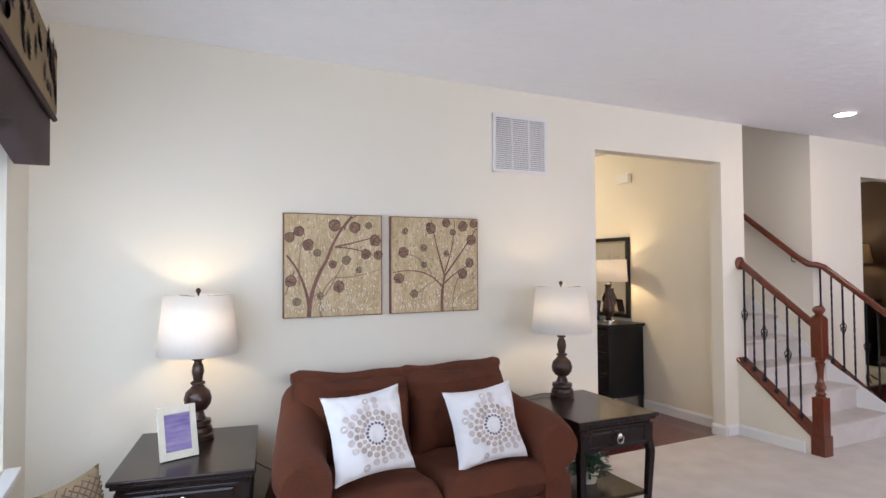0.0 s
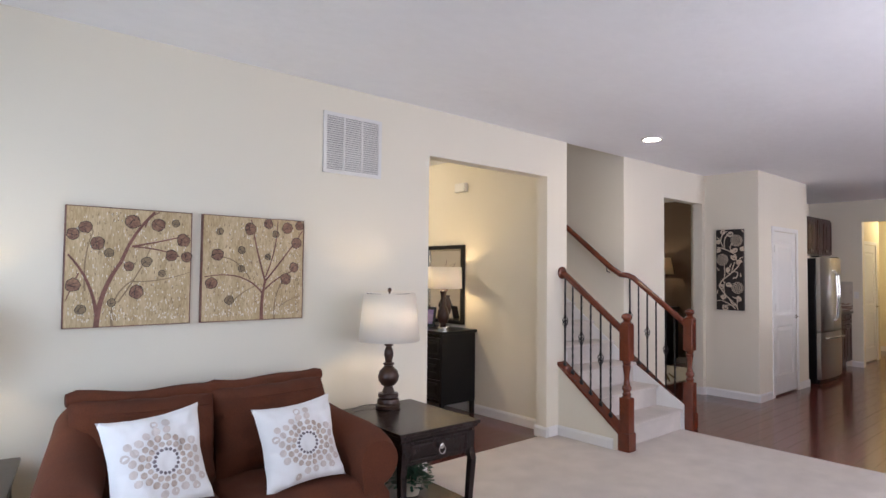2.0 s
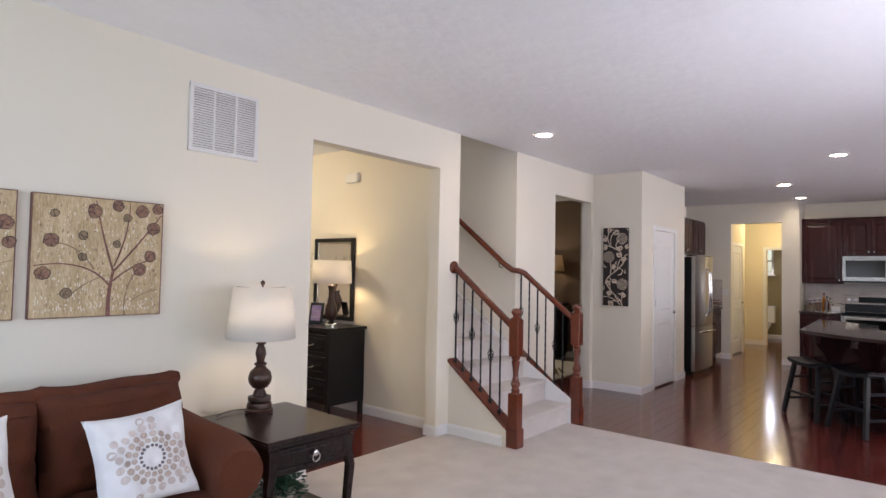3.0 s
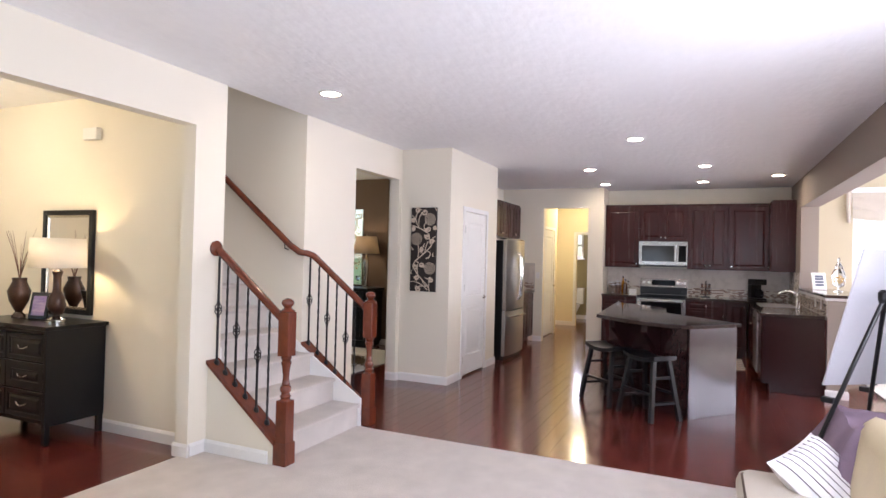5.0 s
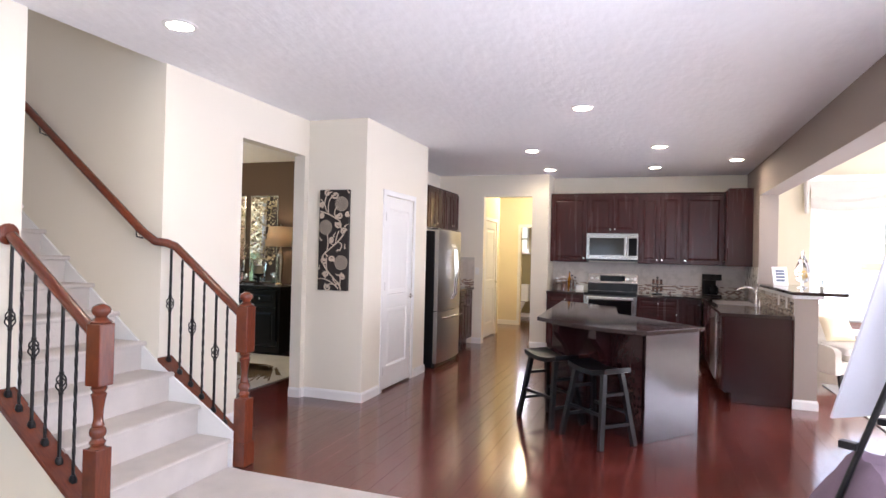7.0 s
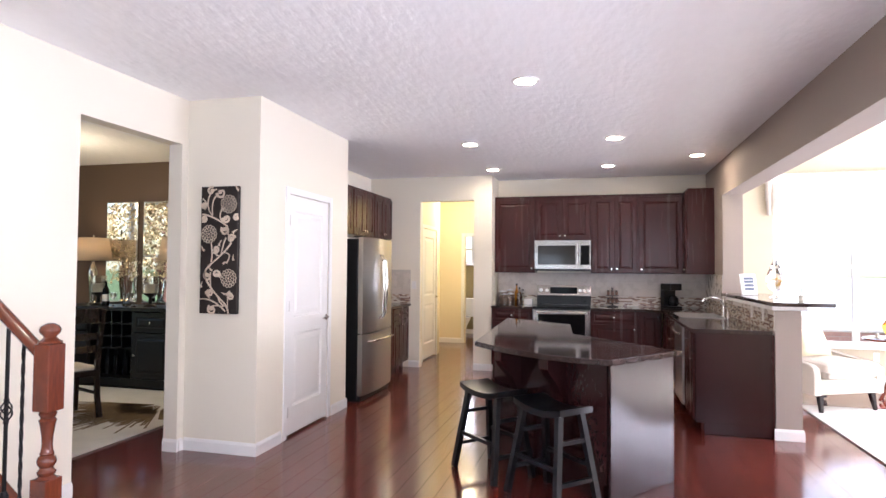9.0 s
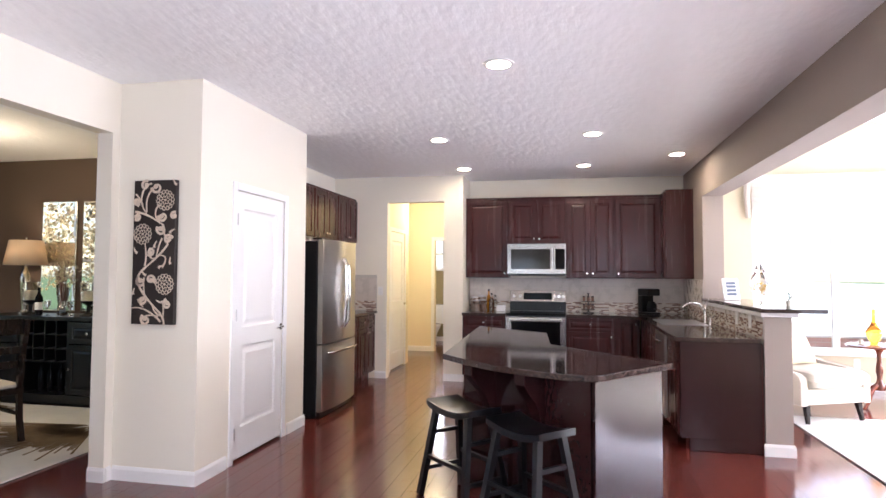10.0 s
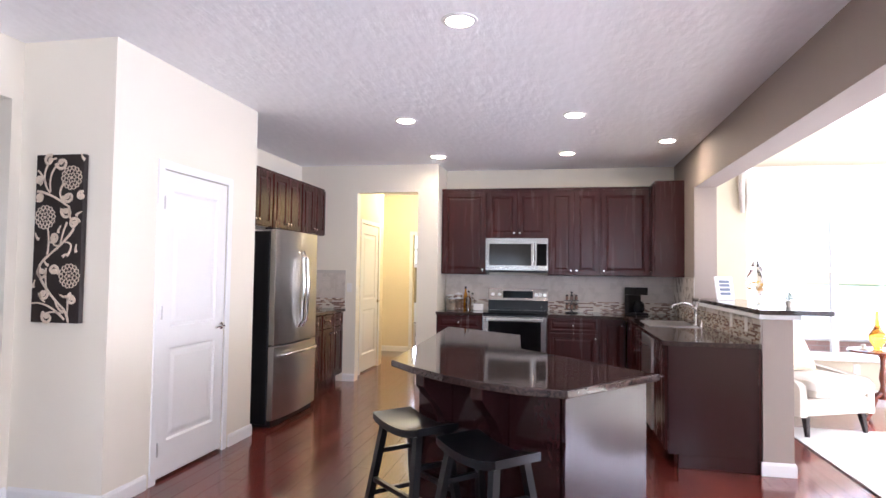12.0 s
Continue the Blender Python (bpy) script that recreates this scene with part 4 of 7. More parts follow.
def loveseat(place):
    o = thing("loveseat", place, 0, "rust brown suede loveseat with rolled arms and loose back cushions", "sofa")
    w = 0.77
    part("base", boxes(((-w + 0.12, -0.40, 0.06), (w - 0.12, 0.42, 0.30)), r=0.03), "suede", o, smooth=True)
    for s in (-1, 1):
        prof = []
        for k in range(19):
            a = -0.42 * math.pi + k / 18 * 1.42 * math.pi
            prof.append((0.125 * math.cos(a), 0.535 + 0.125 * math.sin(a)))
        prof = [(0.075, 0.06), (0.07, 0.36)] + prof + [(-0.105, 0.42), (-0.10, 0.06)]
        prof = [(s * (w - 0.10) + s * px, pz) for px, pz in prof]
        if s < 0:
            prof = prof[::-1]
        bm = bmesh.new()
        rings = []
        mid = Vector((s * (w - 0.10), 0, 0.50))
        for k in range(15):
            f = k / 14
            y = -0.45 + 0.86 * f
            grow = 1.0 if k > 2 else (0.90, 0.97, 1.0)[k]
            ring = []
            for px, pz in prof:
                q = mid + (Vector((px, 0, pz)) - mid) * grow if pz > 0.3 else Vector((px, 0, pz))
                lift = 0.22 * (y + 0.45) * min(1, max(0, (q.z - 0.3) / 0.2))
                sag = 0.008 * noise.noise((px * 6, y * 5, pz * 6))
                ring.append(bm.verts.new((q.x - s * 0.26 * max(0, y + 0.30) * min(1, max(0, q.z - 0.2) / 0.3) + sag, y + (0.02 if k == 0 else 0), q.z + lift + sag)))
            rings.append(ring)
        m = len(prof)
        for a, b in zip(rings, rings[1:]):
            for k in range(m):
                bm.faces.new((a[k], a[(k + 1) % m], b[(k + 1) % m], b[k]))
        bm.faces.new(rings[0])
        bm.faces.new(rings[-1])
        part("arm", bm, "suede", o, smooth=True)
    part("back_frame", boxes(((-w + 0.18, 0.22, 0.28), (w - 0.18, 0.42, 0.78)), r=0.06), "suede", o, smooth=True)
    for s in (-1, 1):
        m = Matrix.Translation((s * 0.32, -0.09, 0.375))
        c = part("seat_cushion", cushion(bmesh.new(), 0.64, 0.70, 0.20, n=20, pinch=0.0, place=m, power=6, crease=0.014), "suede", o, smooth=True)
        pts = [(s * 0.32 - 0.315 + 0.63 * i / 12, -0.438, 0.375 + 0.004 * math.sin(i)) for i in range(13)]
        part("piping", tube(bmesh.new(), pts, 0.006, 6), "suede", c, smooth=True)
        m = Matrix.Translation((s * 0.318 + 0.045, 0.15, 0.655)) @ Matrix.Rotation(radians(2.5 if s < 0 else -1.0), 4, "Y") @ Matrix.Rotation(radians(76), 4, "X")
        b = part("back_cushion", cushion(bmesh.new(), 0.66, 0.47, 0.30, n=22, pinch=0.05, place=m, power=4, crease=0.026), "suede", o, smooth=True)
        bm = bmesh.new()
        pts, rad = [], []
        for i in range(17):
            u = -1 + 2 * i / 16
            pts.append(m @ Vector((u * 0.332, 0.225 + 0.012 * abs(u) ** 3 + 0.006 * math.sin(5 * u + s), -0.02)))
            rad.append(0.047 * (0.86 + 0.14 * abs(u)) * (1 if abs(u) < 0.95 else 0.62))
        rings = []
        for p, q in zip(pts, rad):
            rings.append([bm.verts.new(p + Vector((0, math.cos(t), math.sin(t))) * q) for t in (k * math.pi / 6 for k in range(12))])
        for a, c2 in zip(rings, rings[1:]):
            for k in range(12):
                bm.faces.new((a[k], a[(k + 1) % 12], c2[(k + 1) % 12], c2[k]))
        bm.faces.new(rings[0])
        bm.faces.new(rings[-1])
        part("top_roll", bm, "suede", b, "plump rolled top edge", smooth=True)
        pts = [(m @ Vector((u * 0.30, 0.165 - 0.012 * (1 - u * u), 0.128 * (1 - abs(u) ** 4) ** 0.5 + 0.006))) for u in (-0.97 + 1.94 * i / 12 for i in range(13))]
        part("piping", tube(bmesh.new(), pts, 0.0055, 6), "suede", b, smooth=True)
    for sx in (-1, 1):
        for sy in (-1, 1):
            part("foot", lathe(bmesh.new(), [(0.02, 0.007), (0.032, 0.07)], sx * 0.70, sy * 0.35, 10), "espresso", o)
    return o


loveseat((2.35, 5.80, 0))


def dotted_pillow(place, lean, spin, turn):
    o = thing("throw_pillow", place, turn, "white throw pillow printed with rings of taupe dots on the loveseat", "pillow", "dotted pillows on the loveseat")
    W, T, PIN, CR = 0.405, 0.14, 0.11, 0.016
    m = Matrix.Rotation(radians(90 + lean), 4, "X") @ Matrix.Rotation(radians(spin), 4, "Z")
    part("cover", cushion(bmesh.new(), W, W, T, 30, PIN, m, 3, CR), "white_cloth", o, smooth=True)

    def surf(x, y):
        u, v = x / (W / 2), y / (W / 2)
        z = T / 2 * (max(0, 1 - abs(u) ** 3) * max(0, 1 - abs(v) ** 3)) ** 0.5
        z += CR * noise.noise((u * 3.1 + W * 9, v * 3.1, 2.0)) + CR * 0.5 * noise.noise((u * 7 + 4, v * 7, W * 5))
        return m @ Vector((u * W / 2 * (1 - PIN * (1 - v * v)), v * W / 2 * (1 - PIN * (1 - u * u)), z + 0.003))

    rings = {"dots_dark": bmesh.new(), "dots_light": bmesh.new(), "dots_pale": bmesh.new()}
    for mt, rad, n, r in (("dots_dark", 0.052, 17, 0.0078), ("dots_light", 0.077, 17, 0.0125), ("dots_light", 0.106, 18, 0.0155), ("dots_pale", 0.140, 20, 0.018), ("dots_pale", 0.172, 22, 0.018)):
        for k in range(n):
            if rad > 0.13 and k % 10 in ((2, 3) if rad < 0.15 else (1, 2, 3, 4, 7, 8)):
                continue
            t = 2 * math.pi * (k + (0.5 if rad in (0.077, 0.140) else 0)) / n
            cx, cy = 0.015 + rad * math.cos(t), -0.012 + rad * math.sin(t)
            if max(abs(cx), abs(cy)) > 0.172:
                continue
            q0 = r * random.uniform(0.9, 1.05)
            rings[mt].faces.new([rings[mt].verts.new(surf(cx + q0 * math.cos(q), cy + q0 * math.sin(q))) for q in (j * math.pi / 5 for j in range(10))])
    for mt, bm in rings.items():
        for f in bm.faces:
            f.normal_update()
        part("print", bm, mt, o, "rings of printed dots", kind="stuff")


dotted_pillow((2.005, 5.51, 0.705), -20, 4, 2)
dotted_pillow((2.655, 5.53, 0.66), -20, 5, -5)

# lamp cords
o = thing("lamp_cord", (1.54, 6.3, 0), 0, "thin dark lamp cord hanging beside the end table", "cord")
part("wire", tube(bmesh.new(), bow((-0.1, -0.05, 0.60), (0.0, -0.02, 0.42), (0.25, 0.0, 0.30), 10), 0.003, 5), "iron", o)
o = thing("lamp_cord", (3.4, 6.05, 0), 0, "thin cord trailing over the end table behind the lamp", "cord")
part("wire", tube(bmesh.new(), bow((0.09, 0.0, TZ + 0.012), (-0.03, 0.06, TZ + 0.02), (-0.13, -0.02, TZ + 0.008), 10), 0.003, 5), "iron", o)


def leafy(name, place, r, h, n, label, size=0.03, material="leaf", pot=None):
    o = thing(name, place, 0, label, "plant")
    bm, st = bmesh.new(), bmesh.new()
    for k in range(n):
        a, e, q = random.uniform(0, 6.283), random.uniform(0.1, 1.45), random.uniform(0.5, 1.0)
        p = Vector((r * q * math.cos(a) * math.cos(e), r * q * math.sin(a) * math.cos(e), 0.05 + h * q * math.sin(e)))
        d = Vector((math.cos(a), math.sin(a), random.uniform(-0.5, 0.7))).normalized()
        s = d.cross(Vector((0, 0, 1))).normalized() * size * 0.4
        L = size * random.uniform(0.8, 1.3)
        vs = [bm.verts.new(c) for c in (p, p + d * L * 0.5 + s, p + d * L + Vector((0, 0, -0.004)), p + d * L * 0.5 - s)]
        bm.faces.new(vs)
        if k % 12 == 0:
            tube(st, [(0, 0, 0.03), p * 0.5 + Vector((0, 0, 0.02)), p], 0.002, 4)
    part("foliage", bm, material, o, kind="stuff")
    part("stems", st, "leaf", o, kind="stuff")
    part("pot", lathe(bmesh.new(), pot or [(0.05, 0.0), (0.07, 0.07), (0.075, 0.09), (0.066, 0.09)], n=16), "ivory", o, smooth=True)
    return o


leafy("potted_plant", (3.49, 5.72, 0.165), 0.13, 0.19, 700, "small bushy green plant in a pale pot on the lower shelf")

# accent chair by the window, with a lattice-print back pillow
o = thing("lattice_pillow", (0.80, 5.27, 0.0), 35, "brown and gold lattice-print pillow propped on a low stool", "pillow")
m = Matrix.Translation((0, 0, 0.545)) @ Matrix.Rotation(radians(66), 4, "X") @ Matrix.Rotation(radians(4), 4, "Z")
lat = part("cover", cushion(bmesh.new(), 0.42, 0.42, 0.14, 20, 0.16, m), "tanpillow", o, smooth=True)
bm = bmesh.new()
for k in range(-11, 12):
    for s in (1, -1):
        pts = []
        for i in range(15):
            u = -1 + 2 * i / 14
            x, y = u * 0.2, s * u * 0.2 + k * 0.034
            if abs(y) < 0.2:
                q = 0.07 * (max(0, 1 - (x / 0.21) ** 4) * max(0, 1 - (y / 0.21) ** 4)) ** 0.5
                pts.append(m @ Vector((x * (1 - 0.16 * (1 - (y / 0.21) ** 2)), y * (1 - 0.16 * (1 - (x / 0.21) ** 2)), q + 0.001)))
        if len(pts) > 2:
            tube(bm, pts, 0.0025, 4)
part("lattice_print", bm, "umber_cloth", o, "dark umber lattice print")
o = thing("stool", (0.84, 5.14, 0), 0, "low upholstered stool by the window", "stool")
part("seat", boxes(((-0.26, -0.24, 0.18), (0.26, 0.24, 0.36)), r=0.03), "leafcloth", o, smooth=True)
for sx in (-1, 1):
    for sy in (-1, 1):
        part("leg", boxes(((sx * 0.22 - 0.02, sy * 0.2 - 0.02, 0.007), (sx * 0.22 + 0.02, sy * 0.2 + 0.02, 0.18)), r=0.004), "espresso", o)

# window valance
o = thing("valance", (0.54, 4.73, -0.09), 0, "padded window valance in gold leaf-print cloth over a plum underskirt", "valance")
bm = boxes(((0.002, -1.2, 2.255), (0.16, 1.245, 2.56)), r=0.02)
cor = part("cornice", bm, "leafcloth", o, "gold cloth with dark leaves", smooth=True)
bm = prism(bmesh.new(), [(-1.19, 2.27), (1.235, 2.27), (1.235, 2.04), (0.9, 1.99), (0.4, 2.06), (-0.3, 2.0), (-1.0, 2.06), (-1.19, 2.02)], 0.06, 0.135, "x")
part("underskirt", bm, "plum", o, "plum cloth underskirt")
bm = tube(bmesh.new(), [(0.15, -1.2, 2.25), (0.155, 0, 2.247), (0.15, 1.24, 2.25)], 0.012, 8)
part("welt", bm, "plum", o, "plum piping", smooth=True)
bm = bmesh.new()
for k in range(100):
    cy, cz, a = random.uniform(-1.12, 1.17), random.uniform(2.29, 2.52), random.uniform(0, 3.14)
    for q in range(-2, 3):
        t = a + q * 0.5
        c, s = math.cos(t), math.sin(t)
        p = [(0.0, 0.0), (0.028, 0.013), (0.062, 0.0), (0.028, -0.013)]
        vs = [bm.verts.new((0.1625, cy + c * u - s * v, cz + s * u + c * v)) for u, v in p]
        bm.faces.new(vs)
part("leaf_print", bm, "plum", o, "printed dark leaves", kind="stuff")

# sofa along the walk, easel
o = thing("sofa", (5.10, 2.36, 0), 0, "cream and gold satin armless settee with a rounded back", "sofa")
part("base", boxes(((-0.80, -0.30, 0.08), (0.80, 0.42, 0.27)), r=0.02), "cream_cloth", o, smooth=True)
c = part("seat_cushion", boxes(((-0.80, -0.15, 0.272), (0.80, 0.48, 0.43)), r=0.06), "cream_cloth", o, smooth=True)
part("piping", tube(bmesh.new(), [(-0.76, 0.455, 0.415), (0.70, 0.455, 0.415), (0.775, 0.40, 0.415), (0.78, -0.1, 0.415)], 0.006, 6), "umber_cloth", c, "dark piping", smooth=True)
bm = bmesh.new()
rings = []
for i in range(25):
    u = -1 + i / 12
    h = 0.79 - 0.05 * abs(u) ** 3
    x = 0.88 * u
    t = 0.10 * (1 - abs(u) ** 8) ** 0.5 + 0.012
    ring = [(-t - 0.06, 0.16), (t - 0.06, 0.16), (t - 0.08, 0.42)]
    ring += [(-0.14 + t * math.cos(k * math.pi / 8), h - 0.1 + 0.1 * math.sin(k * math.pi / 8)) for k in range(9)]
    rings.append([bm.verts.new((x, y, z)) for y, z in ring])
for a, b in zip(rings, rings[1:]):
    for k in range(len(a)):
        bm.faces.new((a[k], a[(k + 1) % len(a)], b[(k + 1) % len(a)], b[k]))
bm.faces.new(rings[0])
bm.faces.new(rings[-1])
part("backrest", bm, "gold_cloth", o, "pale gold satin back", smooth=True)
for sx in (-1, 1):
    for sy in (-1, 1):
        part("foot", lathe(bmesh.new(), [(0.02, 0.007), (0.03, 0.085)], sx * 0.72, 0.06 + sy * 0.30, 10), "espresso", o)
o = thing("striped_pillow", (5.72, 2.46, 0.455), 40, "cream pillow with thin grey stripes leaning on the sofa arm", "pillow")
m = Matrix.Rotation(radians(-42), 4, "Y") @ Matrix.Rotation(radians(20), 4, "Z")
part("cover", cushion(bmesh.new(), 0.42, 0.40, 0.15, 14, 0.06, m), "white_cloth", o, smooth=True)
bm = bmesh.new()
for k in range(-4, 5):
    for off in (0,):
        y = k * 0.043 + off
        pts = []
        for i in range(13):
            x = -0.195 + 0.39 * i / 12
            for_z = 0.075 * (max(0, 1 - (x / 0.21) ** 4) * max(0, 1 - (y / 0.2) ** 4)) ** 0.5
            pts.append(m @ Vector((x * (1 - 0.06 * (1 - (y / 0.2) ** 2)), y * (1 - 0.06 * (1 - (x / 0.21) ** 2)), for_z + 0.0005)))
        tube(bm, pts, 0.0028, 4)
part("stripes", bm, "dots_dark", o, "thin grey stripes")
o = thing("throw_blanket", (6.08, 2.10, 0.0), 0, "mauve throw bunched over a low hassock", "blanket")
bm = bmesh.new()
n = 26
g = [[None] * (n + 1) for _ in range(n + 1)]
for i in range(n + 1):
    for j in range(n + 1):
        x, y = -0.42 + 0.84 * i / n, -0.36 + 0.72 * j / n
        d = max(abs(x) / 0.42, abs(y) / 0.36)
        z = 0.70 - 0.50 * max(0, d - 0.62) ** 1.3 * 2.0 + 0.05 * noise.noise((x * 5, y * 5, 3)) + 0.02 * noise.noise((x * 14, y * 14, 8))
        g[i][j] = bm.verts.new((x, y, max(0.02, z)))
for i in range(n):
    for j in range(n):
        bm.faces.new((g[i][j], g[i + 1][j], g[i + 1][j + 1], g[i][j + 1]))
part("cloth", bm, "purple", o, smooth=True)
o = thing("hassock", (6.08, 2.10, 0.0), 0, "dark hassock beneath the throw", "hassock")
part("body", boxes(((-0.27, -0.22, 0.007), (0.27, 0.22, 0.60)), r=0.03), "plum", o, smooth=True)
leafy("potted_plant", (6.30, 1.95, 0.0), 0.2, 0.62, 130, "low broad-leaved green plant beside the easel", 0.12, pot=[(0.08, 0.007), (0.11, 0.16), (0.12, 0.2), (0.10, 0.2)])

o = thing("display_easel", (6.28, 2.12, 0), -35, "black tripod easel holding a large board, seen from behind", "easel")
for p in ((-0.42, 0.33, 0.007), (0.62, 0.40, 0.007), (0.45, -0.30, 0.007)):
    part("leg", tube(bmesh.new(), [(0.0, 0.0, 1.33), (p[0] * 0.5, p[1] * 0.5, 0.67), p], 0.012, 8), "black", o, smooth=True)
part("hub", lathe(bmesh.new(), [(0.03, 1.29), (0.034, 1.31), (0.034, 1.345), (0.02, 1.36)], n=12), "black", o)
part("crossbar", tube(bmesh.new(), [(-0.30, 0.235, 0.385), (0.44, 0.285, 0.385)], 0.007, 6), "black", o)
for s, d in ((-0.20, 0.15), (0.31, 0.19)):
    part("ledge_clip", boxes(((s - 0.02, d, 0.74), (s + 0.02, d + 0.06, 0.77)), r=0.004), "black", o)
o = thing("presentation_board", (6.57, 2.36, 0.775), -55, "pale grey foam presentation board propped on the easel", "board")
bm = boxes(((0.0, -0.012, 0.0), (0.75, 0.0, 0.85)), r=0.002)
bm.transform(Matrix.Rotation(radians(18), 4, "X"))
part("panel", bm, "board", o)

# ---- wall art, ceiling lights ----
o = thing("flower_panel", (8.655, 6.03, 1.555), -90, "tall dark panel with raised cream scrolls and flowers on the wall", "wall art")
part("board", boxes(((-0.162, -0.035, -0.49), (0.162, -0.001, 0.49)), r=0.003), "ink", o)
bm = bmesh.new()
Y = -0.038


def curl(x, z, r, a0, turns, w):
    pts = []
    for i in range(22):
        f = i / 21
        a, q = a0 + turns * 2 * math.pi * f, r * (1 - 0.75 * f)
        pts.append((x + q * math.cos(a), z + q * math.sin(a)))
    ribbon(bm, pts, w, w * 0.6, Y)
    disc(bm, pts[-1][0], pts[-1][1], w * 0.9, Y - 0.0005, 0.003, 10)


stems = [((-0.15, 0.276), (-0.06, 0.269), (0.075, 0.18)),
        ((0.111, 0.056), (0.067, -0.012), (-0.062, -0.107)),
        ((-0.062, -0.107), (-0.151, -0.174), (-0.103, -0.235)),
        ((-0.103, -0.235), (-0.056, -0.314), (0.059, -0.409)),
        ((0.059, -0.409), (0.094, -0.453), (0.093, -0.488)),
        ((0.075, 0.18), (0.056, 0.145), (0.111, 0.081))]
tendrils = [((-0.06, 0.265), (-0.129, 0.337), (-0.086, 0.424)), ((-0.086, 0.424), (-0.069, 0.464), (-0.024, 0.467)), ((-0.057, 0.272), (-0.08, 0.383), (-0.009, 0.435)),
            ((-0.09, 0.319), (-0.127, 0.389), (-0.151, 0.397)), ((0.033, 0.209), (-0.018, 0.267), (0.036, 0.323)), ((-0.067, 0.058), (-0.048, -0.035), (-0.065, -0.095)),
            ((0.022, -0.041), (0.038, 0.046), (0.064, 0.093)), ((0.019, -0.041), (-0.036, -0.058), (-0.031, 0.012)), ((0.054, -0.023), (0.128, -0.023), (0.07, -0.105)),
            ((-0.059, -0.302), (-0.075, -0.221), (-0.067, -0.174)), ((-0.158, -0.381), (-0.054, -0.36), (0.068, -0.47)), ((0.002, -0.36), (0.01, -0.406), (0.06, -0.43)),
            ((0.085, -0.441), (0.092, -0.348), (0.078, -0.337)), ((0.046, -0.435), (-0.025, -0.418), (-0.059, -0.441)), ((-0.146, 0.323), (-0.11, 0.314), (-0.132, 0.343)),
            ((-0.143, 0.244), (-0.115, 0.244), (-0.123, 0.279)), ((-0.068, -0.372), (-0.125, -0.337), (-0.084, -0.308))]
curls = [(-0.073, 0.455, 0.036, 1.0, 0.9), (0.015, 0.441, 0.042, 3.2, 0.9), (-0.143, 0.343, 0.028, 5, 0.9), (-0.132, 0.244, 0.028, 4.0, 0.9), (0.066, 0.242, 0.036, 3.0, 1.0), (0.15, 0.244, 0.028, 1.0, 0.8), (0.059, 0.153, 0.039, 2.6, 1.0), (0.11, 0.084, 0.036, 0.2, 1.0), (-0.024, 0.006, 0.031, 4.0, 1.0), (-0.09, -0.203, 0.038, 2.0, 1.0), (-0.018, -0.188, 0.036, 5.6, 1.0), (-0.072, -0.323, 0.034, 3.0, 1.0), (0.116, -0.351, 0.034, 1.8, 1.0), (-0.048, -0.459, 0.039, 2.2, 1.0)]
leaves = [(0.142, 0.142, 0.6), (0.063, -0.099, 0.4), (-0.139, 0.012, 2.2), (-0.07, -0.142, 2.4), (0.054, -0.332, 2.9), (-0.144, -0.267, 1.4), (0.154, 0.476, 2.2), (0.014, 0.052, 1.2), (0.132, -0.058, 1.6)]
for rows, w0, w1 in ((stems, 0.015, 0.011), (tendrils, 0.008, 0.012)):
    for p in rows:
        ribbon(bm, [(q.x, q.y) for q in bow((*p[0], 0), (*p[1], 0), (*p[2], 0), 12)], w0, w1, Y)
for x, z, rr, a0, turns in curls:
    curl(x, z, rr, a0, turns, 0.019)
for x, z, a in leaves:
    dx, dz = 0.024 * math.cos(a), 0.024 * math.sin(a)
    ribbon(bm, [(x - dx, z - dz), (x - dx * 0.3 - dz * 0.25, z - dz * 0.3 + dx * 0.25), (x + dx, z + dz)], 0.020, 0.005, Y)
part("scroll_relief", bm, "relief", o, "raised cream scrolls", kind="stuff")
for x, z in ((0.084, 0.352), (-0.086, 0.122), (0.092, -0.218)):
    bm = bmesh.new()
    disc(bm, x, z, 0.009, Y - 0.002)
    for rr, n, pr in ((0.019, 6, 0.010), (0.038, 10, 0.0125), (0.056, 14, 0.0125)):
        for k in range(n):
            t = 2 * math.pi * k / n + rr * 9
            cx, cz = x + rr * math.cos(t), z + rr * math.sin(t) * 1.02
            ribbon(bm, [(cx + pr * math.cos(q + t - 2.2), cz + pr * math.sin(q + t - 2.2)) for q in (j * math.pi / 5 for j in range(8))], 0.0052, 0.0052, Y - 0.001)
    part("flower", bm, "relief", o, "raised cream flower")

first = None
for x, y in ((6.27, 5.72), (8.76, 3.70), (10.75, 4.52), (12.39, 4.56), (10.765, 3.05), (12.39, 3.09), (11.88, 2.115)):
    if first is None:
        first = thing("recessed_light", (x, y, H), 0, "lit round recessed ceiling light with a white trim ring", "ceiling light", "recessed kitchen lights")
        bm = lathe(bmesh.new(), [(0.072, -0.001), (0.098, -0.001), (0.096, -0.007), (0.074, -0.010), (0.072, -0.004)], n=28)
        for f in [f for f in bm.faces if len(f.verts) > 4]:
            bm.faces.remove(f)
        part("trim_ring", bm, "trim", first, smooth=True)
        part("lens", lathe(bmesh.new(), [(0.071, -0.006), (0.071, -0.002)], n=28), "lens", first, "glowing lens")
        seen = {(x, y)}
    elif (x, y) not in seen:
        seen.add((x, y))
        copy_thing(first, pose(x, y, H))

# ---- kitchen ----


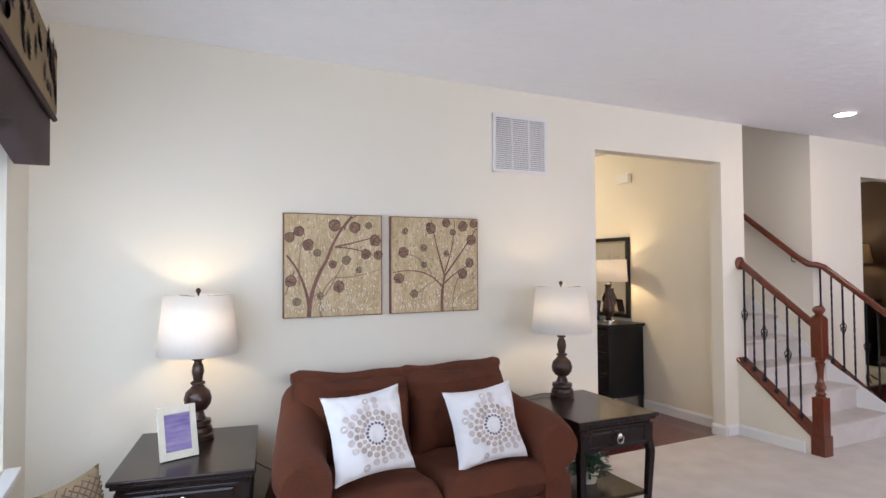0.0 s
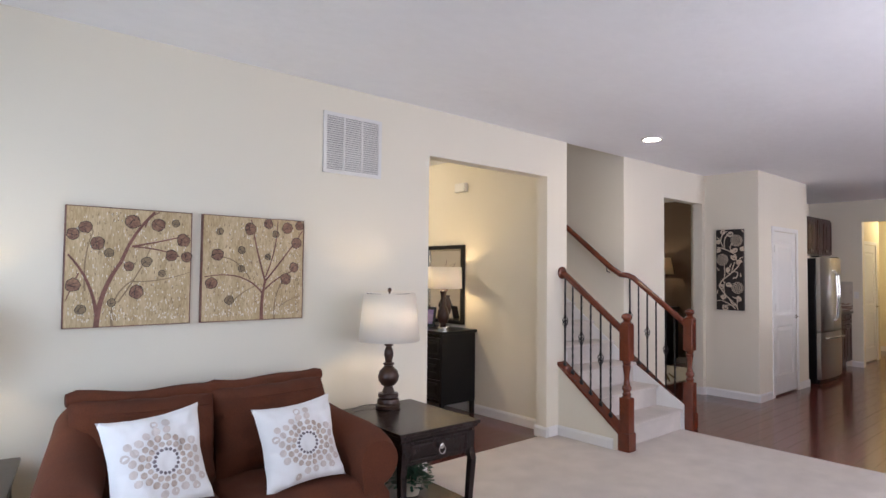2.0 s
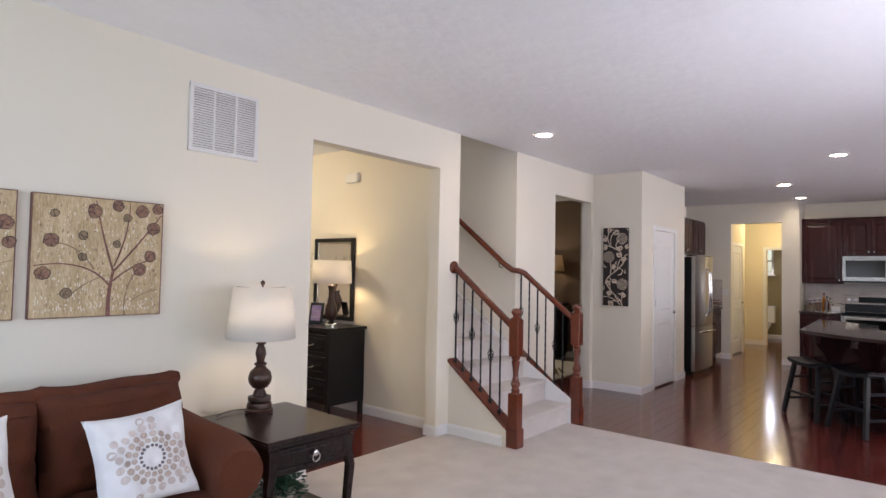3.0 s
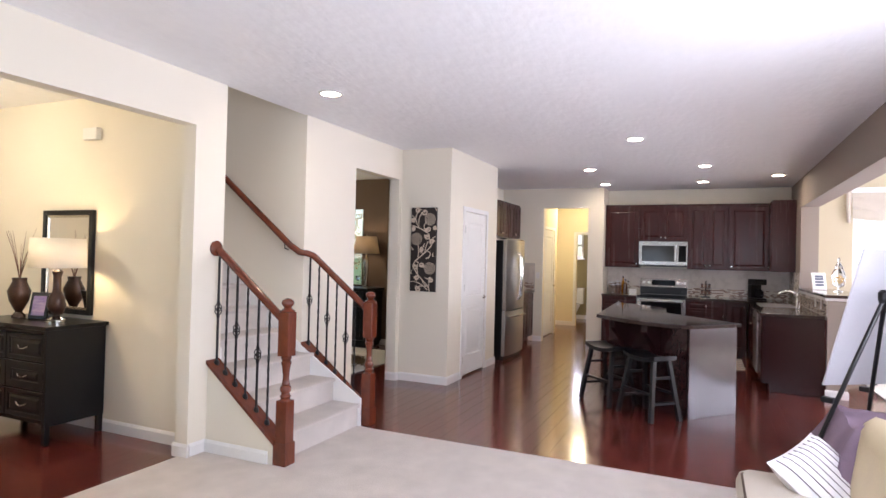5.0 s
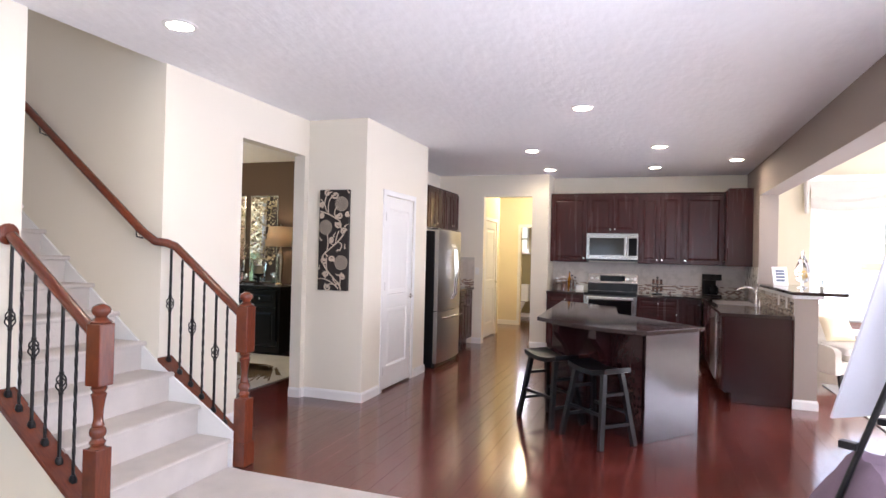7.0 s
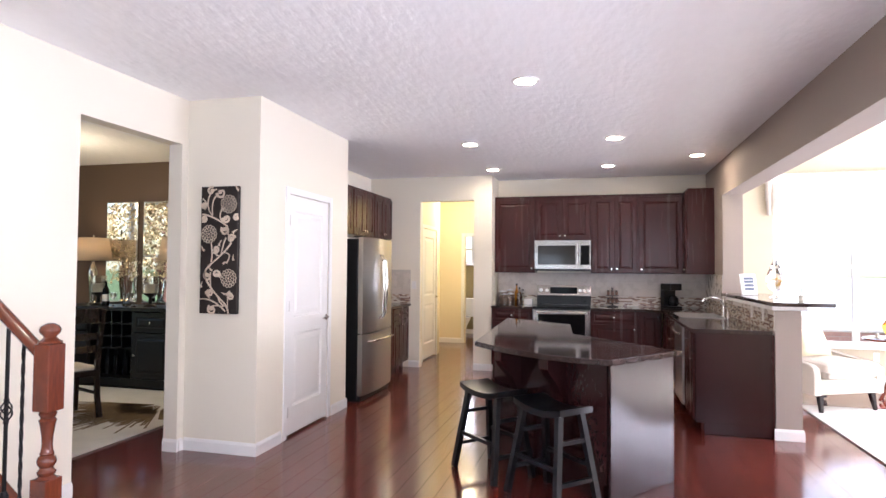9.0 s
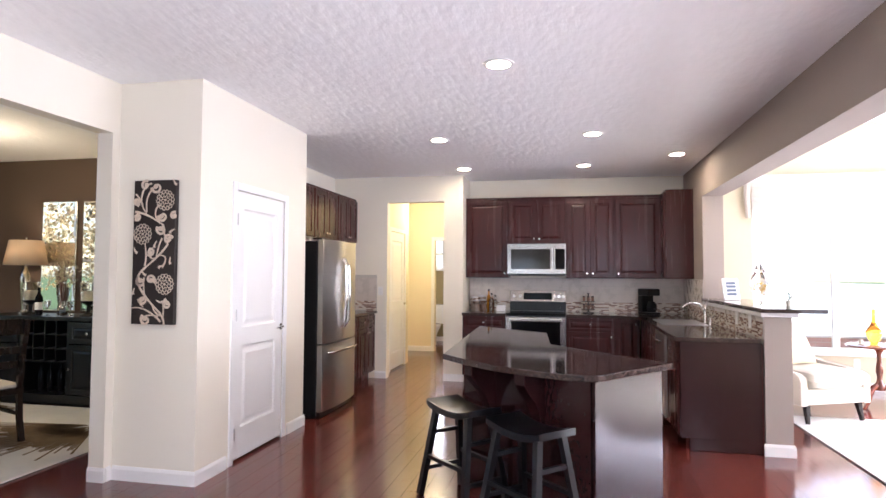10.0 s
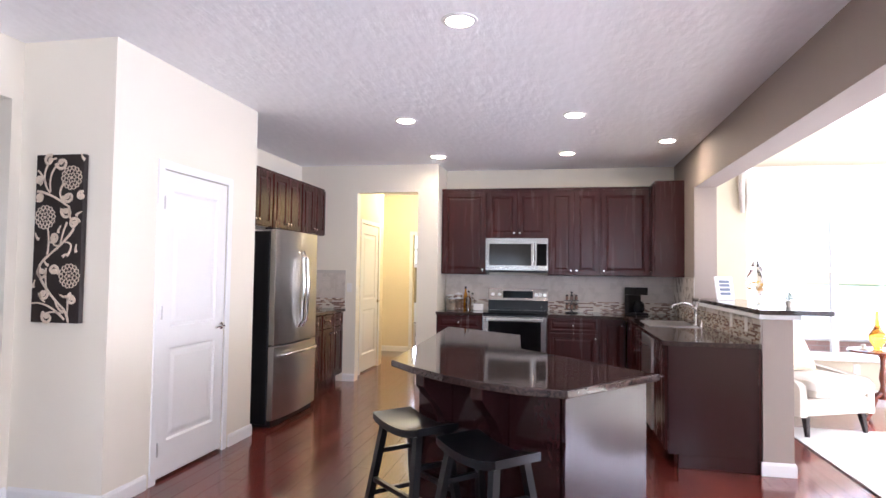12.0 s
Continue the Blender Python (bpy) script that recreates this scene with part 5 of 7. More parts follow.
def base_unit(place, turn, w, rows, label, group="", h=0.875, depth=0.60, end=None, mat_name="cab"):
    """A base cabinet facing local -y from x = 0 to w. rows: list of (z0, z1, doors)."""
    o = thing("base_cabinet", place, turn, label, "cabinet", group)
    part("body", boxes(((0.0, 0.002, 0.10), (w, depth, h)), ((0.01, 0.07, 0.003), (w - 0.01, depth, 0.0995))), mat_name, o)
    for z0, z1, n in rows:
        for k in range(n):
            x0, x1 = 0.012 + k * (w - 0.024) / n, 0.012 + (k + 1) * (w - 0.024) / n
            drawer = z1 - z0 < 0.3
            d = part("drawer_front" if drawer else "door", door_leaf(bmesh.new(), x0 + 0.003, z0, x1 - 0.003, z1), mat_name, o)
            kx = (x0 + x1) / 2 if drawer else (x1 - 0.035 if (n == 1 or k % 2 == 0) else x0 + 0.035)
            part("knob", knob(bmesh.new(), kx, (z0 + z1) / 2 if drawer else z1 - 0.06, -0.02), "chrome", d, "small nickel knob", smooth=True)
    return o


def wall_unit(place, turn, w, h, n, label, depth=0.318, lead=0, drop=True):
    o = thing("wall_cabinet", place, turn, label, "cabinet", "wall cabinets of the kitchen")
    part("body", boxes(((0, 0.002, 0), (w, depth, h))), "cab", o)
    for k in range(n):
        x0, x1 = 0.010 + k * (w - 0.02) / n, 0.010 + (k + 1) * (w - 0.02) / n
        d = part("door", door_leaf(bmesh.new(), x0 + 0.003, 0.008, x1 - 0.003, h - 0.03), "cab", o)
        kx = x1 - 0.035 if (n == 1 and not lead) or (n > 1 and k % 2 == 0) else x0 + 0.035
        part("knob", knob(bmesh.new(), kx, 0.06, -0.02), "chrome", d, "small nickel knob", smooth=True)
    return o


XF, XB = 12.79, 13.398      # front and back of the base cabinets on the range wall
DR = [(0.71, 0.868, 1), (0.115, 0.70, 1)]
L = "dark cherry base cabinet with a drawer over a raised-panel door"
base_unit((XF, 4.640, 0), -90, 0.562, DR, L, "base cabinets of the kitchen")
base_unit((XF, 3.308, 0), -90, 0.60, DR, L, "base cabinets of the kitchen")
base_unit((XF, 2.706, 0), -90, 0.29, [(0.115, 0.868, 1)], "narrow dark cherry corner cabinet with one tall door", "base cabinets of the kitchen")
PF = 2.385                  # front of the sink run, which faces the range side
base_unit((XF - 0.002, PF, 0), 180, 0.50, [(0.115, 0.868, 1)], "dark cherry corner sink-run cabinet with one door", "base cabinets of the sink run")
base_unit((12.286, PF, 0), 180, 0.84, [(0.71, 0.868, 1), (0.115, 0.70, 2)], "dark cherry sink cabinet with two doors below the steel sink", "base cabinets of the sink run")
endcab = base_unit((10.838, PF, 0), 180, 0.555, DR, "dark cherry end cabinet of the sink run", "base cabinets of the sink run")
part("end_panel", boxes(((0.557, 0.0, 0.10), (0.576, 0.622, 0.875)), ((0.557, 0.07, 0.003), (0.576, 0.622, 0.0995))), "island", endcab, "plain dark laminate end panel")
part("scribe_strip", boxes(((0.577, 0.602, 0.0035), (0.588, 0.62, 0.87))), "cab", endcab)

o = thing("dishwasher", (11.444, PF, 0), 180, "stainless steel dishwasher built into the sink run", "dishwasher")
part("body", boxes(((0.004, 0.0, 0.10), (0.598, 0.58, 0.87))), "black", o)
d = part("door", boxes(((0.006, -0.035, 0.12), (0.596, -0.001, 0.865)), r=0.006), "steel", o)
part("handle", tube(bmesh.new(), [(0.05, -0.06, 0.80), (0.3, -0.07, 0.80), (0.55, -0.06, 0.80)], 0.010, 8), "chrome", d, smooth=True)

# granite
CT0, CT1 = 0.877, 0.912
bm = prism(bmesh.new(), [(12.755, 4.071), (12.755, 4.645), (13.398, 4.645), (13.398, 4.071)], CT0, CT1, r=0.005)
tagged(part("countertop", bm, "granite"), "polished dark speckled granite worktop beside the range", "countertop")
bm = prism(bmesh.new(), [(12.755, 3.307), (13.398, 3.307), (13.398, 1.783), (10.235, 1.783), (10.235, 2.425), (12.55, 2.425), (12.755, 2.62)], CT0, CT1, r=0.005)
tagged(part("countertop", bm, "granite"), "polished dark granite worktop turning the corner to the sink", "countertop")
bm = prism(bmesh.new(), [(11.46, 5.835), (12.847, 5.835), (12.847, 6.467), (11.46, 6.467)], CT0, CT1, r=0.005)
tagged(part("countertop", bm, "granite"), "dark granite worktop beside the refrigerator", "countertop")
bm = prism(bmesh.new(), [(10.16, 1.33), (12.277, 1.33), (12.277, 1.80), (10.16, 1.80)], 1.125, 1.158, r=0.006)
tagged(part("countertop", bm, "granite"), "raised dark granite bar top on the half wall", "countertop")
structure("half_wall_cap", boxes(((10.20, 1.52, 1.0905), (12.278, 1.795, 1.124)), r=0.004), "trim", "white painted cap trim under the raised bar top", "trim")

# range
o = thing("range", (12.765, 4.069, 0), -90, "stainless steel electric range with a black glass oven door and cooktop", "stove")
W = 0.76
part("body", boxes(((0.0, 0.03, 0.10), (W, 0.60, 0.895)), ((0.02, 0.08, 0.003), (W - 0.02, 0.55, 0.0995))), "black", o)
part("cooktop", boxes(((-0.001, 0.0, 0.896), (W + 0.001, 0.56, 0.918)), r=0.005), "blackglass", o, "black glass cooktop")
d = part("oven_door", boxes(((0.004, -0.012, 0.26), (0.07, 0.029, 0.875)), ((W - 0.07, -0.012, 0.26), (W - 0.004, 0.029, 0.875)), ((0.07, -0.012, 0.815), (W - 0.07, 0.029, 0.875)), ((0.07, -0.012, 0.26), (W - 0.07, 0.029, 0.33))), "rangesteel", o)
part("oven_window", boxes(((0.072, -0.006, 0.332), (W - 0.072, 0.02, 0.813))), "blackglass", d, "black glass oven window")
part("handle", tube(bmesh.new(), [(0.05, -0.055, 0.845), (W / 2, -0.065, 0.845), (W - 0.05, -0.055, 0.845)], 0.013, 10), "steel", d, "steel bar handle", smooth=True)
for x in (0.06, W - 0.06):
    part("handle_post", tube(bmesh.new(), [(x, -0.055, 0.845), (x, -0.01, 0.845)], 0.008, 8), "steel", d)
part("drawer", boxes(((0.004, -0.01, 0.11), (W - 0.004, 0.029, 0.25)), r=0.004), "steel", o)
part("backguard_base", boxes(((0.0, 0.56, 0.92), (W, 0.628, 1.045))), "black", o)
bg = part("backguard", prism(bmesh.new(), [(0.545, 1.05), (0.628, 1.045), (0.628, 1.195), (0.575, 1.19)], 0.0, W, "x", r=0.008), "rangesteel", o, "steel control panel")
part("display", boxes(((0.19, 0.546, 1.075), (W - 0.19, 0.57, 1.165))), "blackglass", bg, "dark control display")
for x in (0.06, 0.145, 0.61, 0.665, 0.72):
    part("knob", prism(bmesh.new(), [(x + 0.022 * math.cos(t), 1.118 + 0.022 * math.sin(t)) for t in (k * math.pi / 8 for k in range(16))], 0.525, 0.565, "y", r=0.003), "steel", bg, "round steel control knob")

# microwave
o = thing("microwave", (13.0, 4.069, 1.402), -90, "stainless steel microwave mounted under the cabinets over the range", "microwave")
part("body", boxes(((0.0, 0.012, 0.0), (0.76, 0.396, 0.422))), "black", o)
d = part("door", boxes(((0.0, -0.02, 0.025), (0.045, 0.010, 0.42)), ((0.56, -0.02, 0.025), (0.625, 0.010, 0.42)), ((0.045, -0.02, 0.35), (0.56, 0.010, 0.42)), ((0.045, -0.02, 0.025), (0.56, 0.010, 0.085))), "rangesteel", o)
part("window", boxes(((0.047, -0.015, 0.087), (0.558, 0.004, 0.348))), "greyglass", d, "smoky glass door window")
part("handle", tube(bmesh.new(), [(0.592, -0.05, 0.10), (0.592, -0.06, 0.22), (0.592, -0.05, 0.36)], 0.011, 8), "chrome", d, "curved steel handle", smooth=True)
part("control_panel", boxes(((0.627, -0.018, 0.085), (0.745, 0.010, 0.35))), "blackglass", o, "black control panel")
part("control_surround", boxes(((0.627, -0.02, 0.0255), (0.76, 0.010, 0.084)), ((0.627, -0.02, 0.351), (0.76, 0.010, 0.42)), ((0.746, -0.02, 0.085), (0.76, 0.01, 0.35))), "rangesteel", o)
part("vent_strip", boxes(((0.0, -0.012, 0.0), (0.76, 0.010, 0.023))), "black", o)

# wall cabinets
wall_unit((13.08, 4.646, 1.372), -90, 0.576, 1.06, 1, "tall dark cherry wall cabinet with one raised-panel door")
wall_unit((13.08, 4.069, 1.828), -90, 0.76, 0.604, 2, "short dark cherry wall cabinet with two doors over the microwave")
wall_unit((13.08, 3.308, 1.372), -90, 0.618, 1.06, 2, "tall dark cherry wall cabinet with two raised-panel doors")
wall_unit((13.08, 2.689, 1.372), -90, 0.585, 1.06, 1, "tall dark cherry wall cabinet with one door next to the corner", lead=1)
wall_unit((13.395, 2.102, 1.372), 180, 0.62, 1.10, 1, "dark cherry corner wall cabinet standing slightly forward", depth=0.32, lead=0)
for k, n in enumerate((1, 2, 2, 2)):
    x0 = 10.352 if k == 0 else 10.712 + (k - 1) * 0.71
    wall_unit((x0, 6.145, 1.835), 0, 0.356 if n == 1 else 0.706, 0.60, n, "dark cherry wall cabinet above the refrigerator run")
for xx in (11.47, 12.15):
    base_unit((xx, 5.87, 0), 0, 0.675, [(0.71, 0.868, 2), (0.115, 0.70, 2)], "dark cherry base cabinet beside the refrigerator", "base cabinets of the kitchen")
bm = boxes(((13.065, 2.104, 2.434), (13.397, 4.646, 2.452)))
tagged(part("cabinet_crown", bm, "cab"), "thin dark cherry top moulding on the wall cabinets", "moulding")

# refrigerator
o = thing("refrigerator", (10.52, 5.68, 0), 0, "stainless steel French-door refrigerator with a bottom freezer drawer", "refrigerator")
W = 0.905
part("body", boxes(((0.0, 0.0, 0.03), (W, 0.72, 1.735)), r=0.006), "black", o, "dark grey side casing")


def bowed(x0, x1, z0, z1):
    pts = [(x0, -0.004)]
    for k in range(9):
        x = x0 + (x1 - x0) * k / 8
        u = (x - W / 2) / (W / 2)
        pts.append((x, -0.055 - 0.035 * (1 - u * u)))
    pts.append((x1, -0.004))
    return prism(bmesh.new(), pts, z0, z1, r=0.004)


for nm, x0, x1, z0, z1 in (("door", 0.003, W / 2 - 0.002, 0.725, 1.75), ("door", W / 2 + 0.002, W - 0.003, 0.725, 1.75), ("freezer_drawer", 0.003, W - 0.003, 0.07, 0.712)):
    d = part(nm, bowed(x0, x1, z0, z1), "steel", o, smooth=True)
    if nm == "door":
        hx = W / 2 - 0.045 if x0 < 0.1 else W / 2 + 0.045
        part("handle", tube(bmesh.new(), [(hx, -0.092, 0.86), (hx, -0.135, 0.93), (hx, -0.148, 1.22), (hx, -0.135, 1.50), (hx, -0.092, 1.57)], 0.013, 10), "chrome", d, "long bowed steel handle", smooth=True)
    else:
        part("handle", tube(bmesh.new(), [(0.09, -0.08, 0.63), (0.14, -0.125, 0.635), (W / 2, -0.15, 0.64), (W - 0.14, -0.125, 0.635), (W - 0.09, -0.08, 0.63)], 0.013, 10), "chrome", d, "long bowed steel handle", smooth=True)
for xa in (0.01, W - 0.12):
    part("hinge_cover", boxes(((xa, -0.04, 1.7505), (xa + 0.11, 0.06, 1.768)), r=0.004), "black", o)
part("toe_grille", boxes(((0.02, 0.01, 0.004), (W - 0.02, 0.7, 0.03)), ((0.02, -0.03, 0.004), (W - 0.02, 0.009, 0.06))), "black", o)

# island
TOP = [(8.175, 3.13), (8.715, 2.69), (9.48, 3.41), (10.32, 3.46), (10.85, 4.13), (8.79, 4.055), (8.60, 3.89), (8.42, 3.70), (8.27, 3.49), (8.19, 3.31)]
o = thing("kitchen_island", (9.3, 3.5, 0), 0, "dark laminate kitchen island with a curved seating side and corbels", "kitchen island")
off = lambda ps: [(x - 9.3, y - 3.5) for x, y in ps]
part("body", prism(bmesh.new(), off([(8.465, 3.160), (8.975, 2.76), (9.44, 3.42), (10.26, 3.49), (10.70, 4.06), (9.06, 3.96), (8.74, 3.56)]), 0.10, 0.872), "island", o)
part("plinth", prism(bmesh.new(), off([(8.49, 3.18), (8.94, 2.83), (9.38, 3.45), (10.22, 3.53), (10.6, 4.02), (9.08, 3.94), (8.77, 3.57)]), 0.003, 0.0995), "island", o)
part("end_panel", prism(bmesh.new(), off([(8.44, 3.135), (8.955, 2.718), (8.968, 2.734), (8.454, 3.151)]), 0.003, 0.873), "island", o, "dark satin end panel")
part("corner_post", prism(bmesh.new(), off([(8.972, 2.722), (9.01, 2.75), (9.0, 2.77), (8.962, 2.742)]), 0.10, 0.873), "island", o)
for (xa, ya), (nx, ny) in (((8.65, 3.44), (-0.84, 0.54)), ((8.90, 3.76), (-0.78, 0.62))):
    bm = prism(bmesh.new(), [(0.0, 0.50), (0.03, 0.50), (0.05, 0.60), (0.09, 0.68), (0.16, 0.74), (0.20, 0.79), (0.20, 0.872), (0.0, 0.872)], -0.035, 0.035, "y", r=0.004)
    bm.transform(Matrix.Translation((xa - 9.3, ya - 3.5, 0)) @ Matrix.Rotation(math.atan2(ny, nx), 4, "Z"))
    part("corbel", bm, "island", o, "scrolled wooden corbel")
tagged(part("island_top", prism(bmesh.new(), TOP, 0.877, 0.912, r=0.006), "granite"), "polished dark granite island top with a curved edge", "countertop")


def stool(x, y, turn):
    o = thing("bar_stool", (x, y, 0), turn, "black wooden saddle-seat bar stool at the island", "stool", "bar stools at the island")
    bm = bmesh.new()
    n, hw, hd = 12, 0.225, 0.13
    top = [(-hw + 2 * hw * i / n, 0.572 + 0.035 * abs(-1 + 2 * i / n) ** 2.2) for i in range(n + 1)]
    prism(bm, top + [(x, z - 0.038) for x, z in reversed(top)], -hd, hd, "y", r=0.006)
    part("seat", bm, "black", o, smooth=True)
    ft = {}
    for sx in (-1, 1):
        for sy in (-1, 1):
            a, b = Vector((sx * 0.165, sy * 0.085, 0.558)), Vector((sx * 0.235, sy * 0.165, 0.004))
            ft[sx, sy] = (a, b)
            part("leg", tube(bmesh.new(), [a, b], 0.026, 4), "black", o)
    def on(s, z):
        a, b = ft[s]
        return a + (b - a) * (a.z - z) / (a.z - b.z)
    for z in (0.40, 0.17):
        for sx in (-1, 1):
            part("rung", tube(bmesh.new(), [on((sx, -1), z), on((sx, 1), z)], 0.017, 4), "black", o)
    for sy in (-1, 1):
        part("rung", tube(bmesh.new(), [on((-1, sy), 0.25), on((1, sy), 0.25)], 0.017, 4), "black", o)
    return o


stool(8.42, 3.49, 45)
stool(8.82, 3.93, 47)

# backsplash field, mosaic and outlets
structure("backsplash_bed", boxes(((13.392, 1.782, 0.912), (13.399, 4.648, 1.372)), ((10.245, 1.7605, 0.912), (12.278, 1.768, 1.09)), ((12.281, 1.7805, 0.912), (13.391, 1.786, 1.372)), ((12.842, 5.84, 0.912), (12.849, 6.468, 1.40)),
                                 ((11.44, 6.462, 0.912), (12.841, 6.469, 1.40))), "grout", "pale grout bed of the backsplash", "backsplash")
mos = [bmesh.new() for _ in range(3)]
fld = bmesh.new()


def tiles(a0, a1, z0, z1, w, h, place, gap=0.004, out=None):
    """Rows of tiles in a running bond; place maps along, up to the two corners of a tile."""
    r, z = 0, z0
    while z + h <= z1 + 0.001:
        a = a0 - (w / 2 if r % 2 else 0) - random.uniform(0, 0.01)
        while a < a1:
            lo, hi = max(a, a0), min(a + w - gap, a1)
            if hi - lo > 0.008:
                box(out if out is not None else mos[random.choice((0, 0, 0, 1, 1, 2))], *place(lo, z, hi, z + h - gap, random.uniform(0, 0.0015)))
            a += w
        z += h
        r += 1


px = lambda a, z, b, y, e: ((13.387 - e, a, z), (13.391, b, y))
pk = lambda a, z, b, y, e: ((a, 1.7865, z), (b, 1.790 + e, y))
ph = lambda a, z, b, y, e: ((a, 1.7685, z), (b, 1.772 + e, y))
pr = lambda a, z, b, y, e: ((12.838 - e, a, z), (12.8415, b, y))
pq = lambda a, z, b, y, e: ((a, 6.458 - e, z), (b, 6.4615, y))
for place, a0, a1, zt in ((px, 1.79, 4.645, 1.37), (pk, 12.282, 13.386, 1.37), (ph, 10.248, 12.275, 1.088), (pr, 5.845, 6.455, 1.40), (pq, 11.46, 12.835, 1.40)):
    tiles(a0, a1, 0.916, 1.048, 0.052, 0.0165, place, 0.003)
    tiles(a0, a1, 1.05, zt, 0.30, 0.105 if zt > 1.1 else 0.038, place, 0.004, fld)
structure("backsplash_tile", fld, "tile", "pale rectangular backsplash tiles", "backsplash")
for bm, mt, c in zip(mos, ("mos_a", "mos_b", "mos_c"), ("cream", "brown", "tan")):
    tagged(part("mosaic_band", bm, mt), c + " glass strips of the mosaic band over the worktop", "mosaic", kind="stuff")


def outlet(place, turn, label="white wall outlet plate"):
    o = thing("wall_outlet", place, turn, label, "outlet", "wall outlets")
    part("plate", boxes(((-0.035, -0.006, -0.057), (0.035, 0.0, 0.057)), r=0.002), "plastic", o)
    for z in (-0.02, 0.02):
        part("socket", boxes(((-0.014, -0.0085, z - 0.012), (0.014, -0.0062, z + 0.012)), r=0.001), "vent", o)


outlet((13.385, 2.33, 1.14), -90)
outlet((10.55, 1.7745, 1.03), 180)
outlet((10.95, 1.7745, 1.03), 180)
outlet((12.849, 5.79, 1.18), -90, "white light switch plate beside the hall opening")
outlet((13.399, -0.22, 0.33), -90)

# sink, tap
o = thing("sink", (11.85, 2.12, 0.913), 0, "stainless steel drop-in sink in the granite", "sink")
bm = bmesh.new()
relief(bm, -0.36, -0.22, 0.36, 0.22, ((0, 0.0), (0.004, -0.006), (0.022, -0.006), (0.03, 0.0)))
bm.transform(Matrix.Rotation(radians(-90), 4, "X"))
for v in bm.verts:
    v.co.z = abs(v.co.z) + 0.0005
part("rim_and_bowl", bm, "steel", o)
o = thing("kitchen_tap", (11.78, 1.87, 0.913), 0, "brushed nickel kitchen tap with a gooseneck spout", "tap")
part("body", lathe(bmesh.new(), [(0.03, 0), (0.03, 0.01), (0.021, 0.03), (0.019, 0.15), (0.022, 0.17), (0.016, 0.19)], n=16), "chrome", o, smooth=True)
part("spout", tube(bmesh.new(), [(0, 0.005, 0.14), (-0.01, 0.06, 0.20), (-0.01, 0.13, 0.215), (-0.01, 0.20, 0.19), (-0.01, 0.225, 0.165)], 0.014, 10), "chrome", o, smooth=True)
part("handle", tube(bmesh.new(), [(0, 0.0, 0.18), (0.0, -0.015, 0.225), (-0.02, -0.03, 0.255)], 0.010, 8, r1=0.006), "chrome", o, smooth=True)
o = thing("soap_dispenser", (11.55, 1.87, 0.913), 0, "small nickel soap dispenser by the sink", "soap dispenser")
part("pump", lathe(bmesh.new(), [(0.018, 0), (0.016, 0.04), (0.008, 0.06), (0.008, 0.09), (0.012, 0.1)], n=12), "chrome", o, smooth=True)

# coffee maker
o = thing("coffee_maker", (13.10, 2.27, 0.913), -60, "black drip coffee maker with a glass jug", "coffee maker")
part("housing", boxes(((-0.09, -0.12, 0), (0.09, 0.1, 0.03)), ((-0.09, 0.02, 0.0305), (0.09, 0.1, 0.24)), ((-0.09, -0.11, 0.2405), (0.09, 0.1, 0.33)), r=0.008), "black", o)
part("jug", lathe(bmesh.new(), [(0.05, 0.033), (0.066, 0.06), (0.068, 0.10), (0.048, 0.15), (0.05, 0.165)], 0, -0.05, 18), "blackglass", o, smooth=True)
part("jug_handle", tube(bmesh.new(), [(0.0, -0.11, 0.15), (0.0, -0.15, 0.14), (0.0, -0.15, 0.08), (0.0, -0.115, 0.07)], 0.008, 6), "black", o, smooth=True)

# spice carousel
o = thing("spice_rack", (13.15, 3.02, 0.913), 0, "two-tier black spice carousel with small jars", "spice rack")
part("base", lathe(bmesh.new(), [(0.075, 0), (0.075, 0.012), (0.02, 0.02), (0.012, 0.03)], n=20), "black", o)
part("post", lathe(bmesh.new(), [(0.008, 0.03), (0.008, 0.245), (0.016, 0.25), (0.016, 0.262)], n=10), "black", o)
for z in (0.045, 0.15):
    part("tier", lathe(bmesh.new(), [(0.088, z), (0.088, z + 0.008)], n=20), "black", o)
    for k in range(6):
        t = k * math.pi / 3
        j = part("jar", lathe(bmesh.new(), [(0.017, z + 0.009), (0.018, z + 0.05), (0.012, z + 0.058)], 0.064 * math.cos(t), 0.064 * math.sin(t), 10), "mos_b", o, "small spice jar", smooth=True)
        part("lid", lathe(bmesh.new(), [(0.017, z + 0.0585), (0.017, z + 0.074)], 0.064 * math.cos(t), 0.064 * math.sin(t), 10), "black", j, "black lid")

# jars and bottles left of the range
for k, (y, dx, r, h) in enumerate(((4.55, -0.06, 0.05, 0.20), (4.45, -0.02, 0.052, 0.22), (4.50, -0.17, 0.048, 0.16), (4.42, -0.17, 0.045, 0.17))):
    o = thing("storage_jar", (13.27 + dx, y, 0.913), 0, "glass storage jar with contents and a metal lid", "jar", "storage jars by the range")
    part("glass", lathe(bmesh.new(), [(r, 0), (r, h * 0.8), (r * 0.85, h * 0.86)], n=18), "clear", o, smooth=True)
    part("contents", lathe(bmesh.new(), [(r * 0.9, 0.004), (r * 0.9, h * 0.6)], n=18), ("mos_c", "pod")[k % 2], o, "dry brown contents")
    part("lid", lathe(bmesh.new(), [(r * 0.92, h * 0.862), (r * 0.92, h * 0.95), (0.012, h * 0.97), (0.014, h)], n=18), "steel", o, "brushed metal lid")
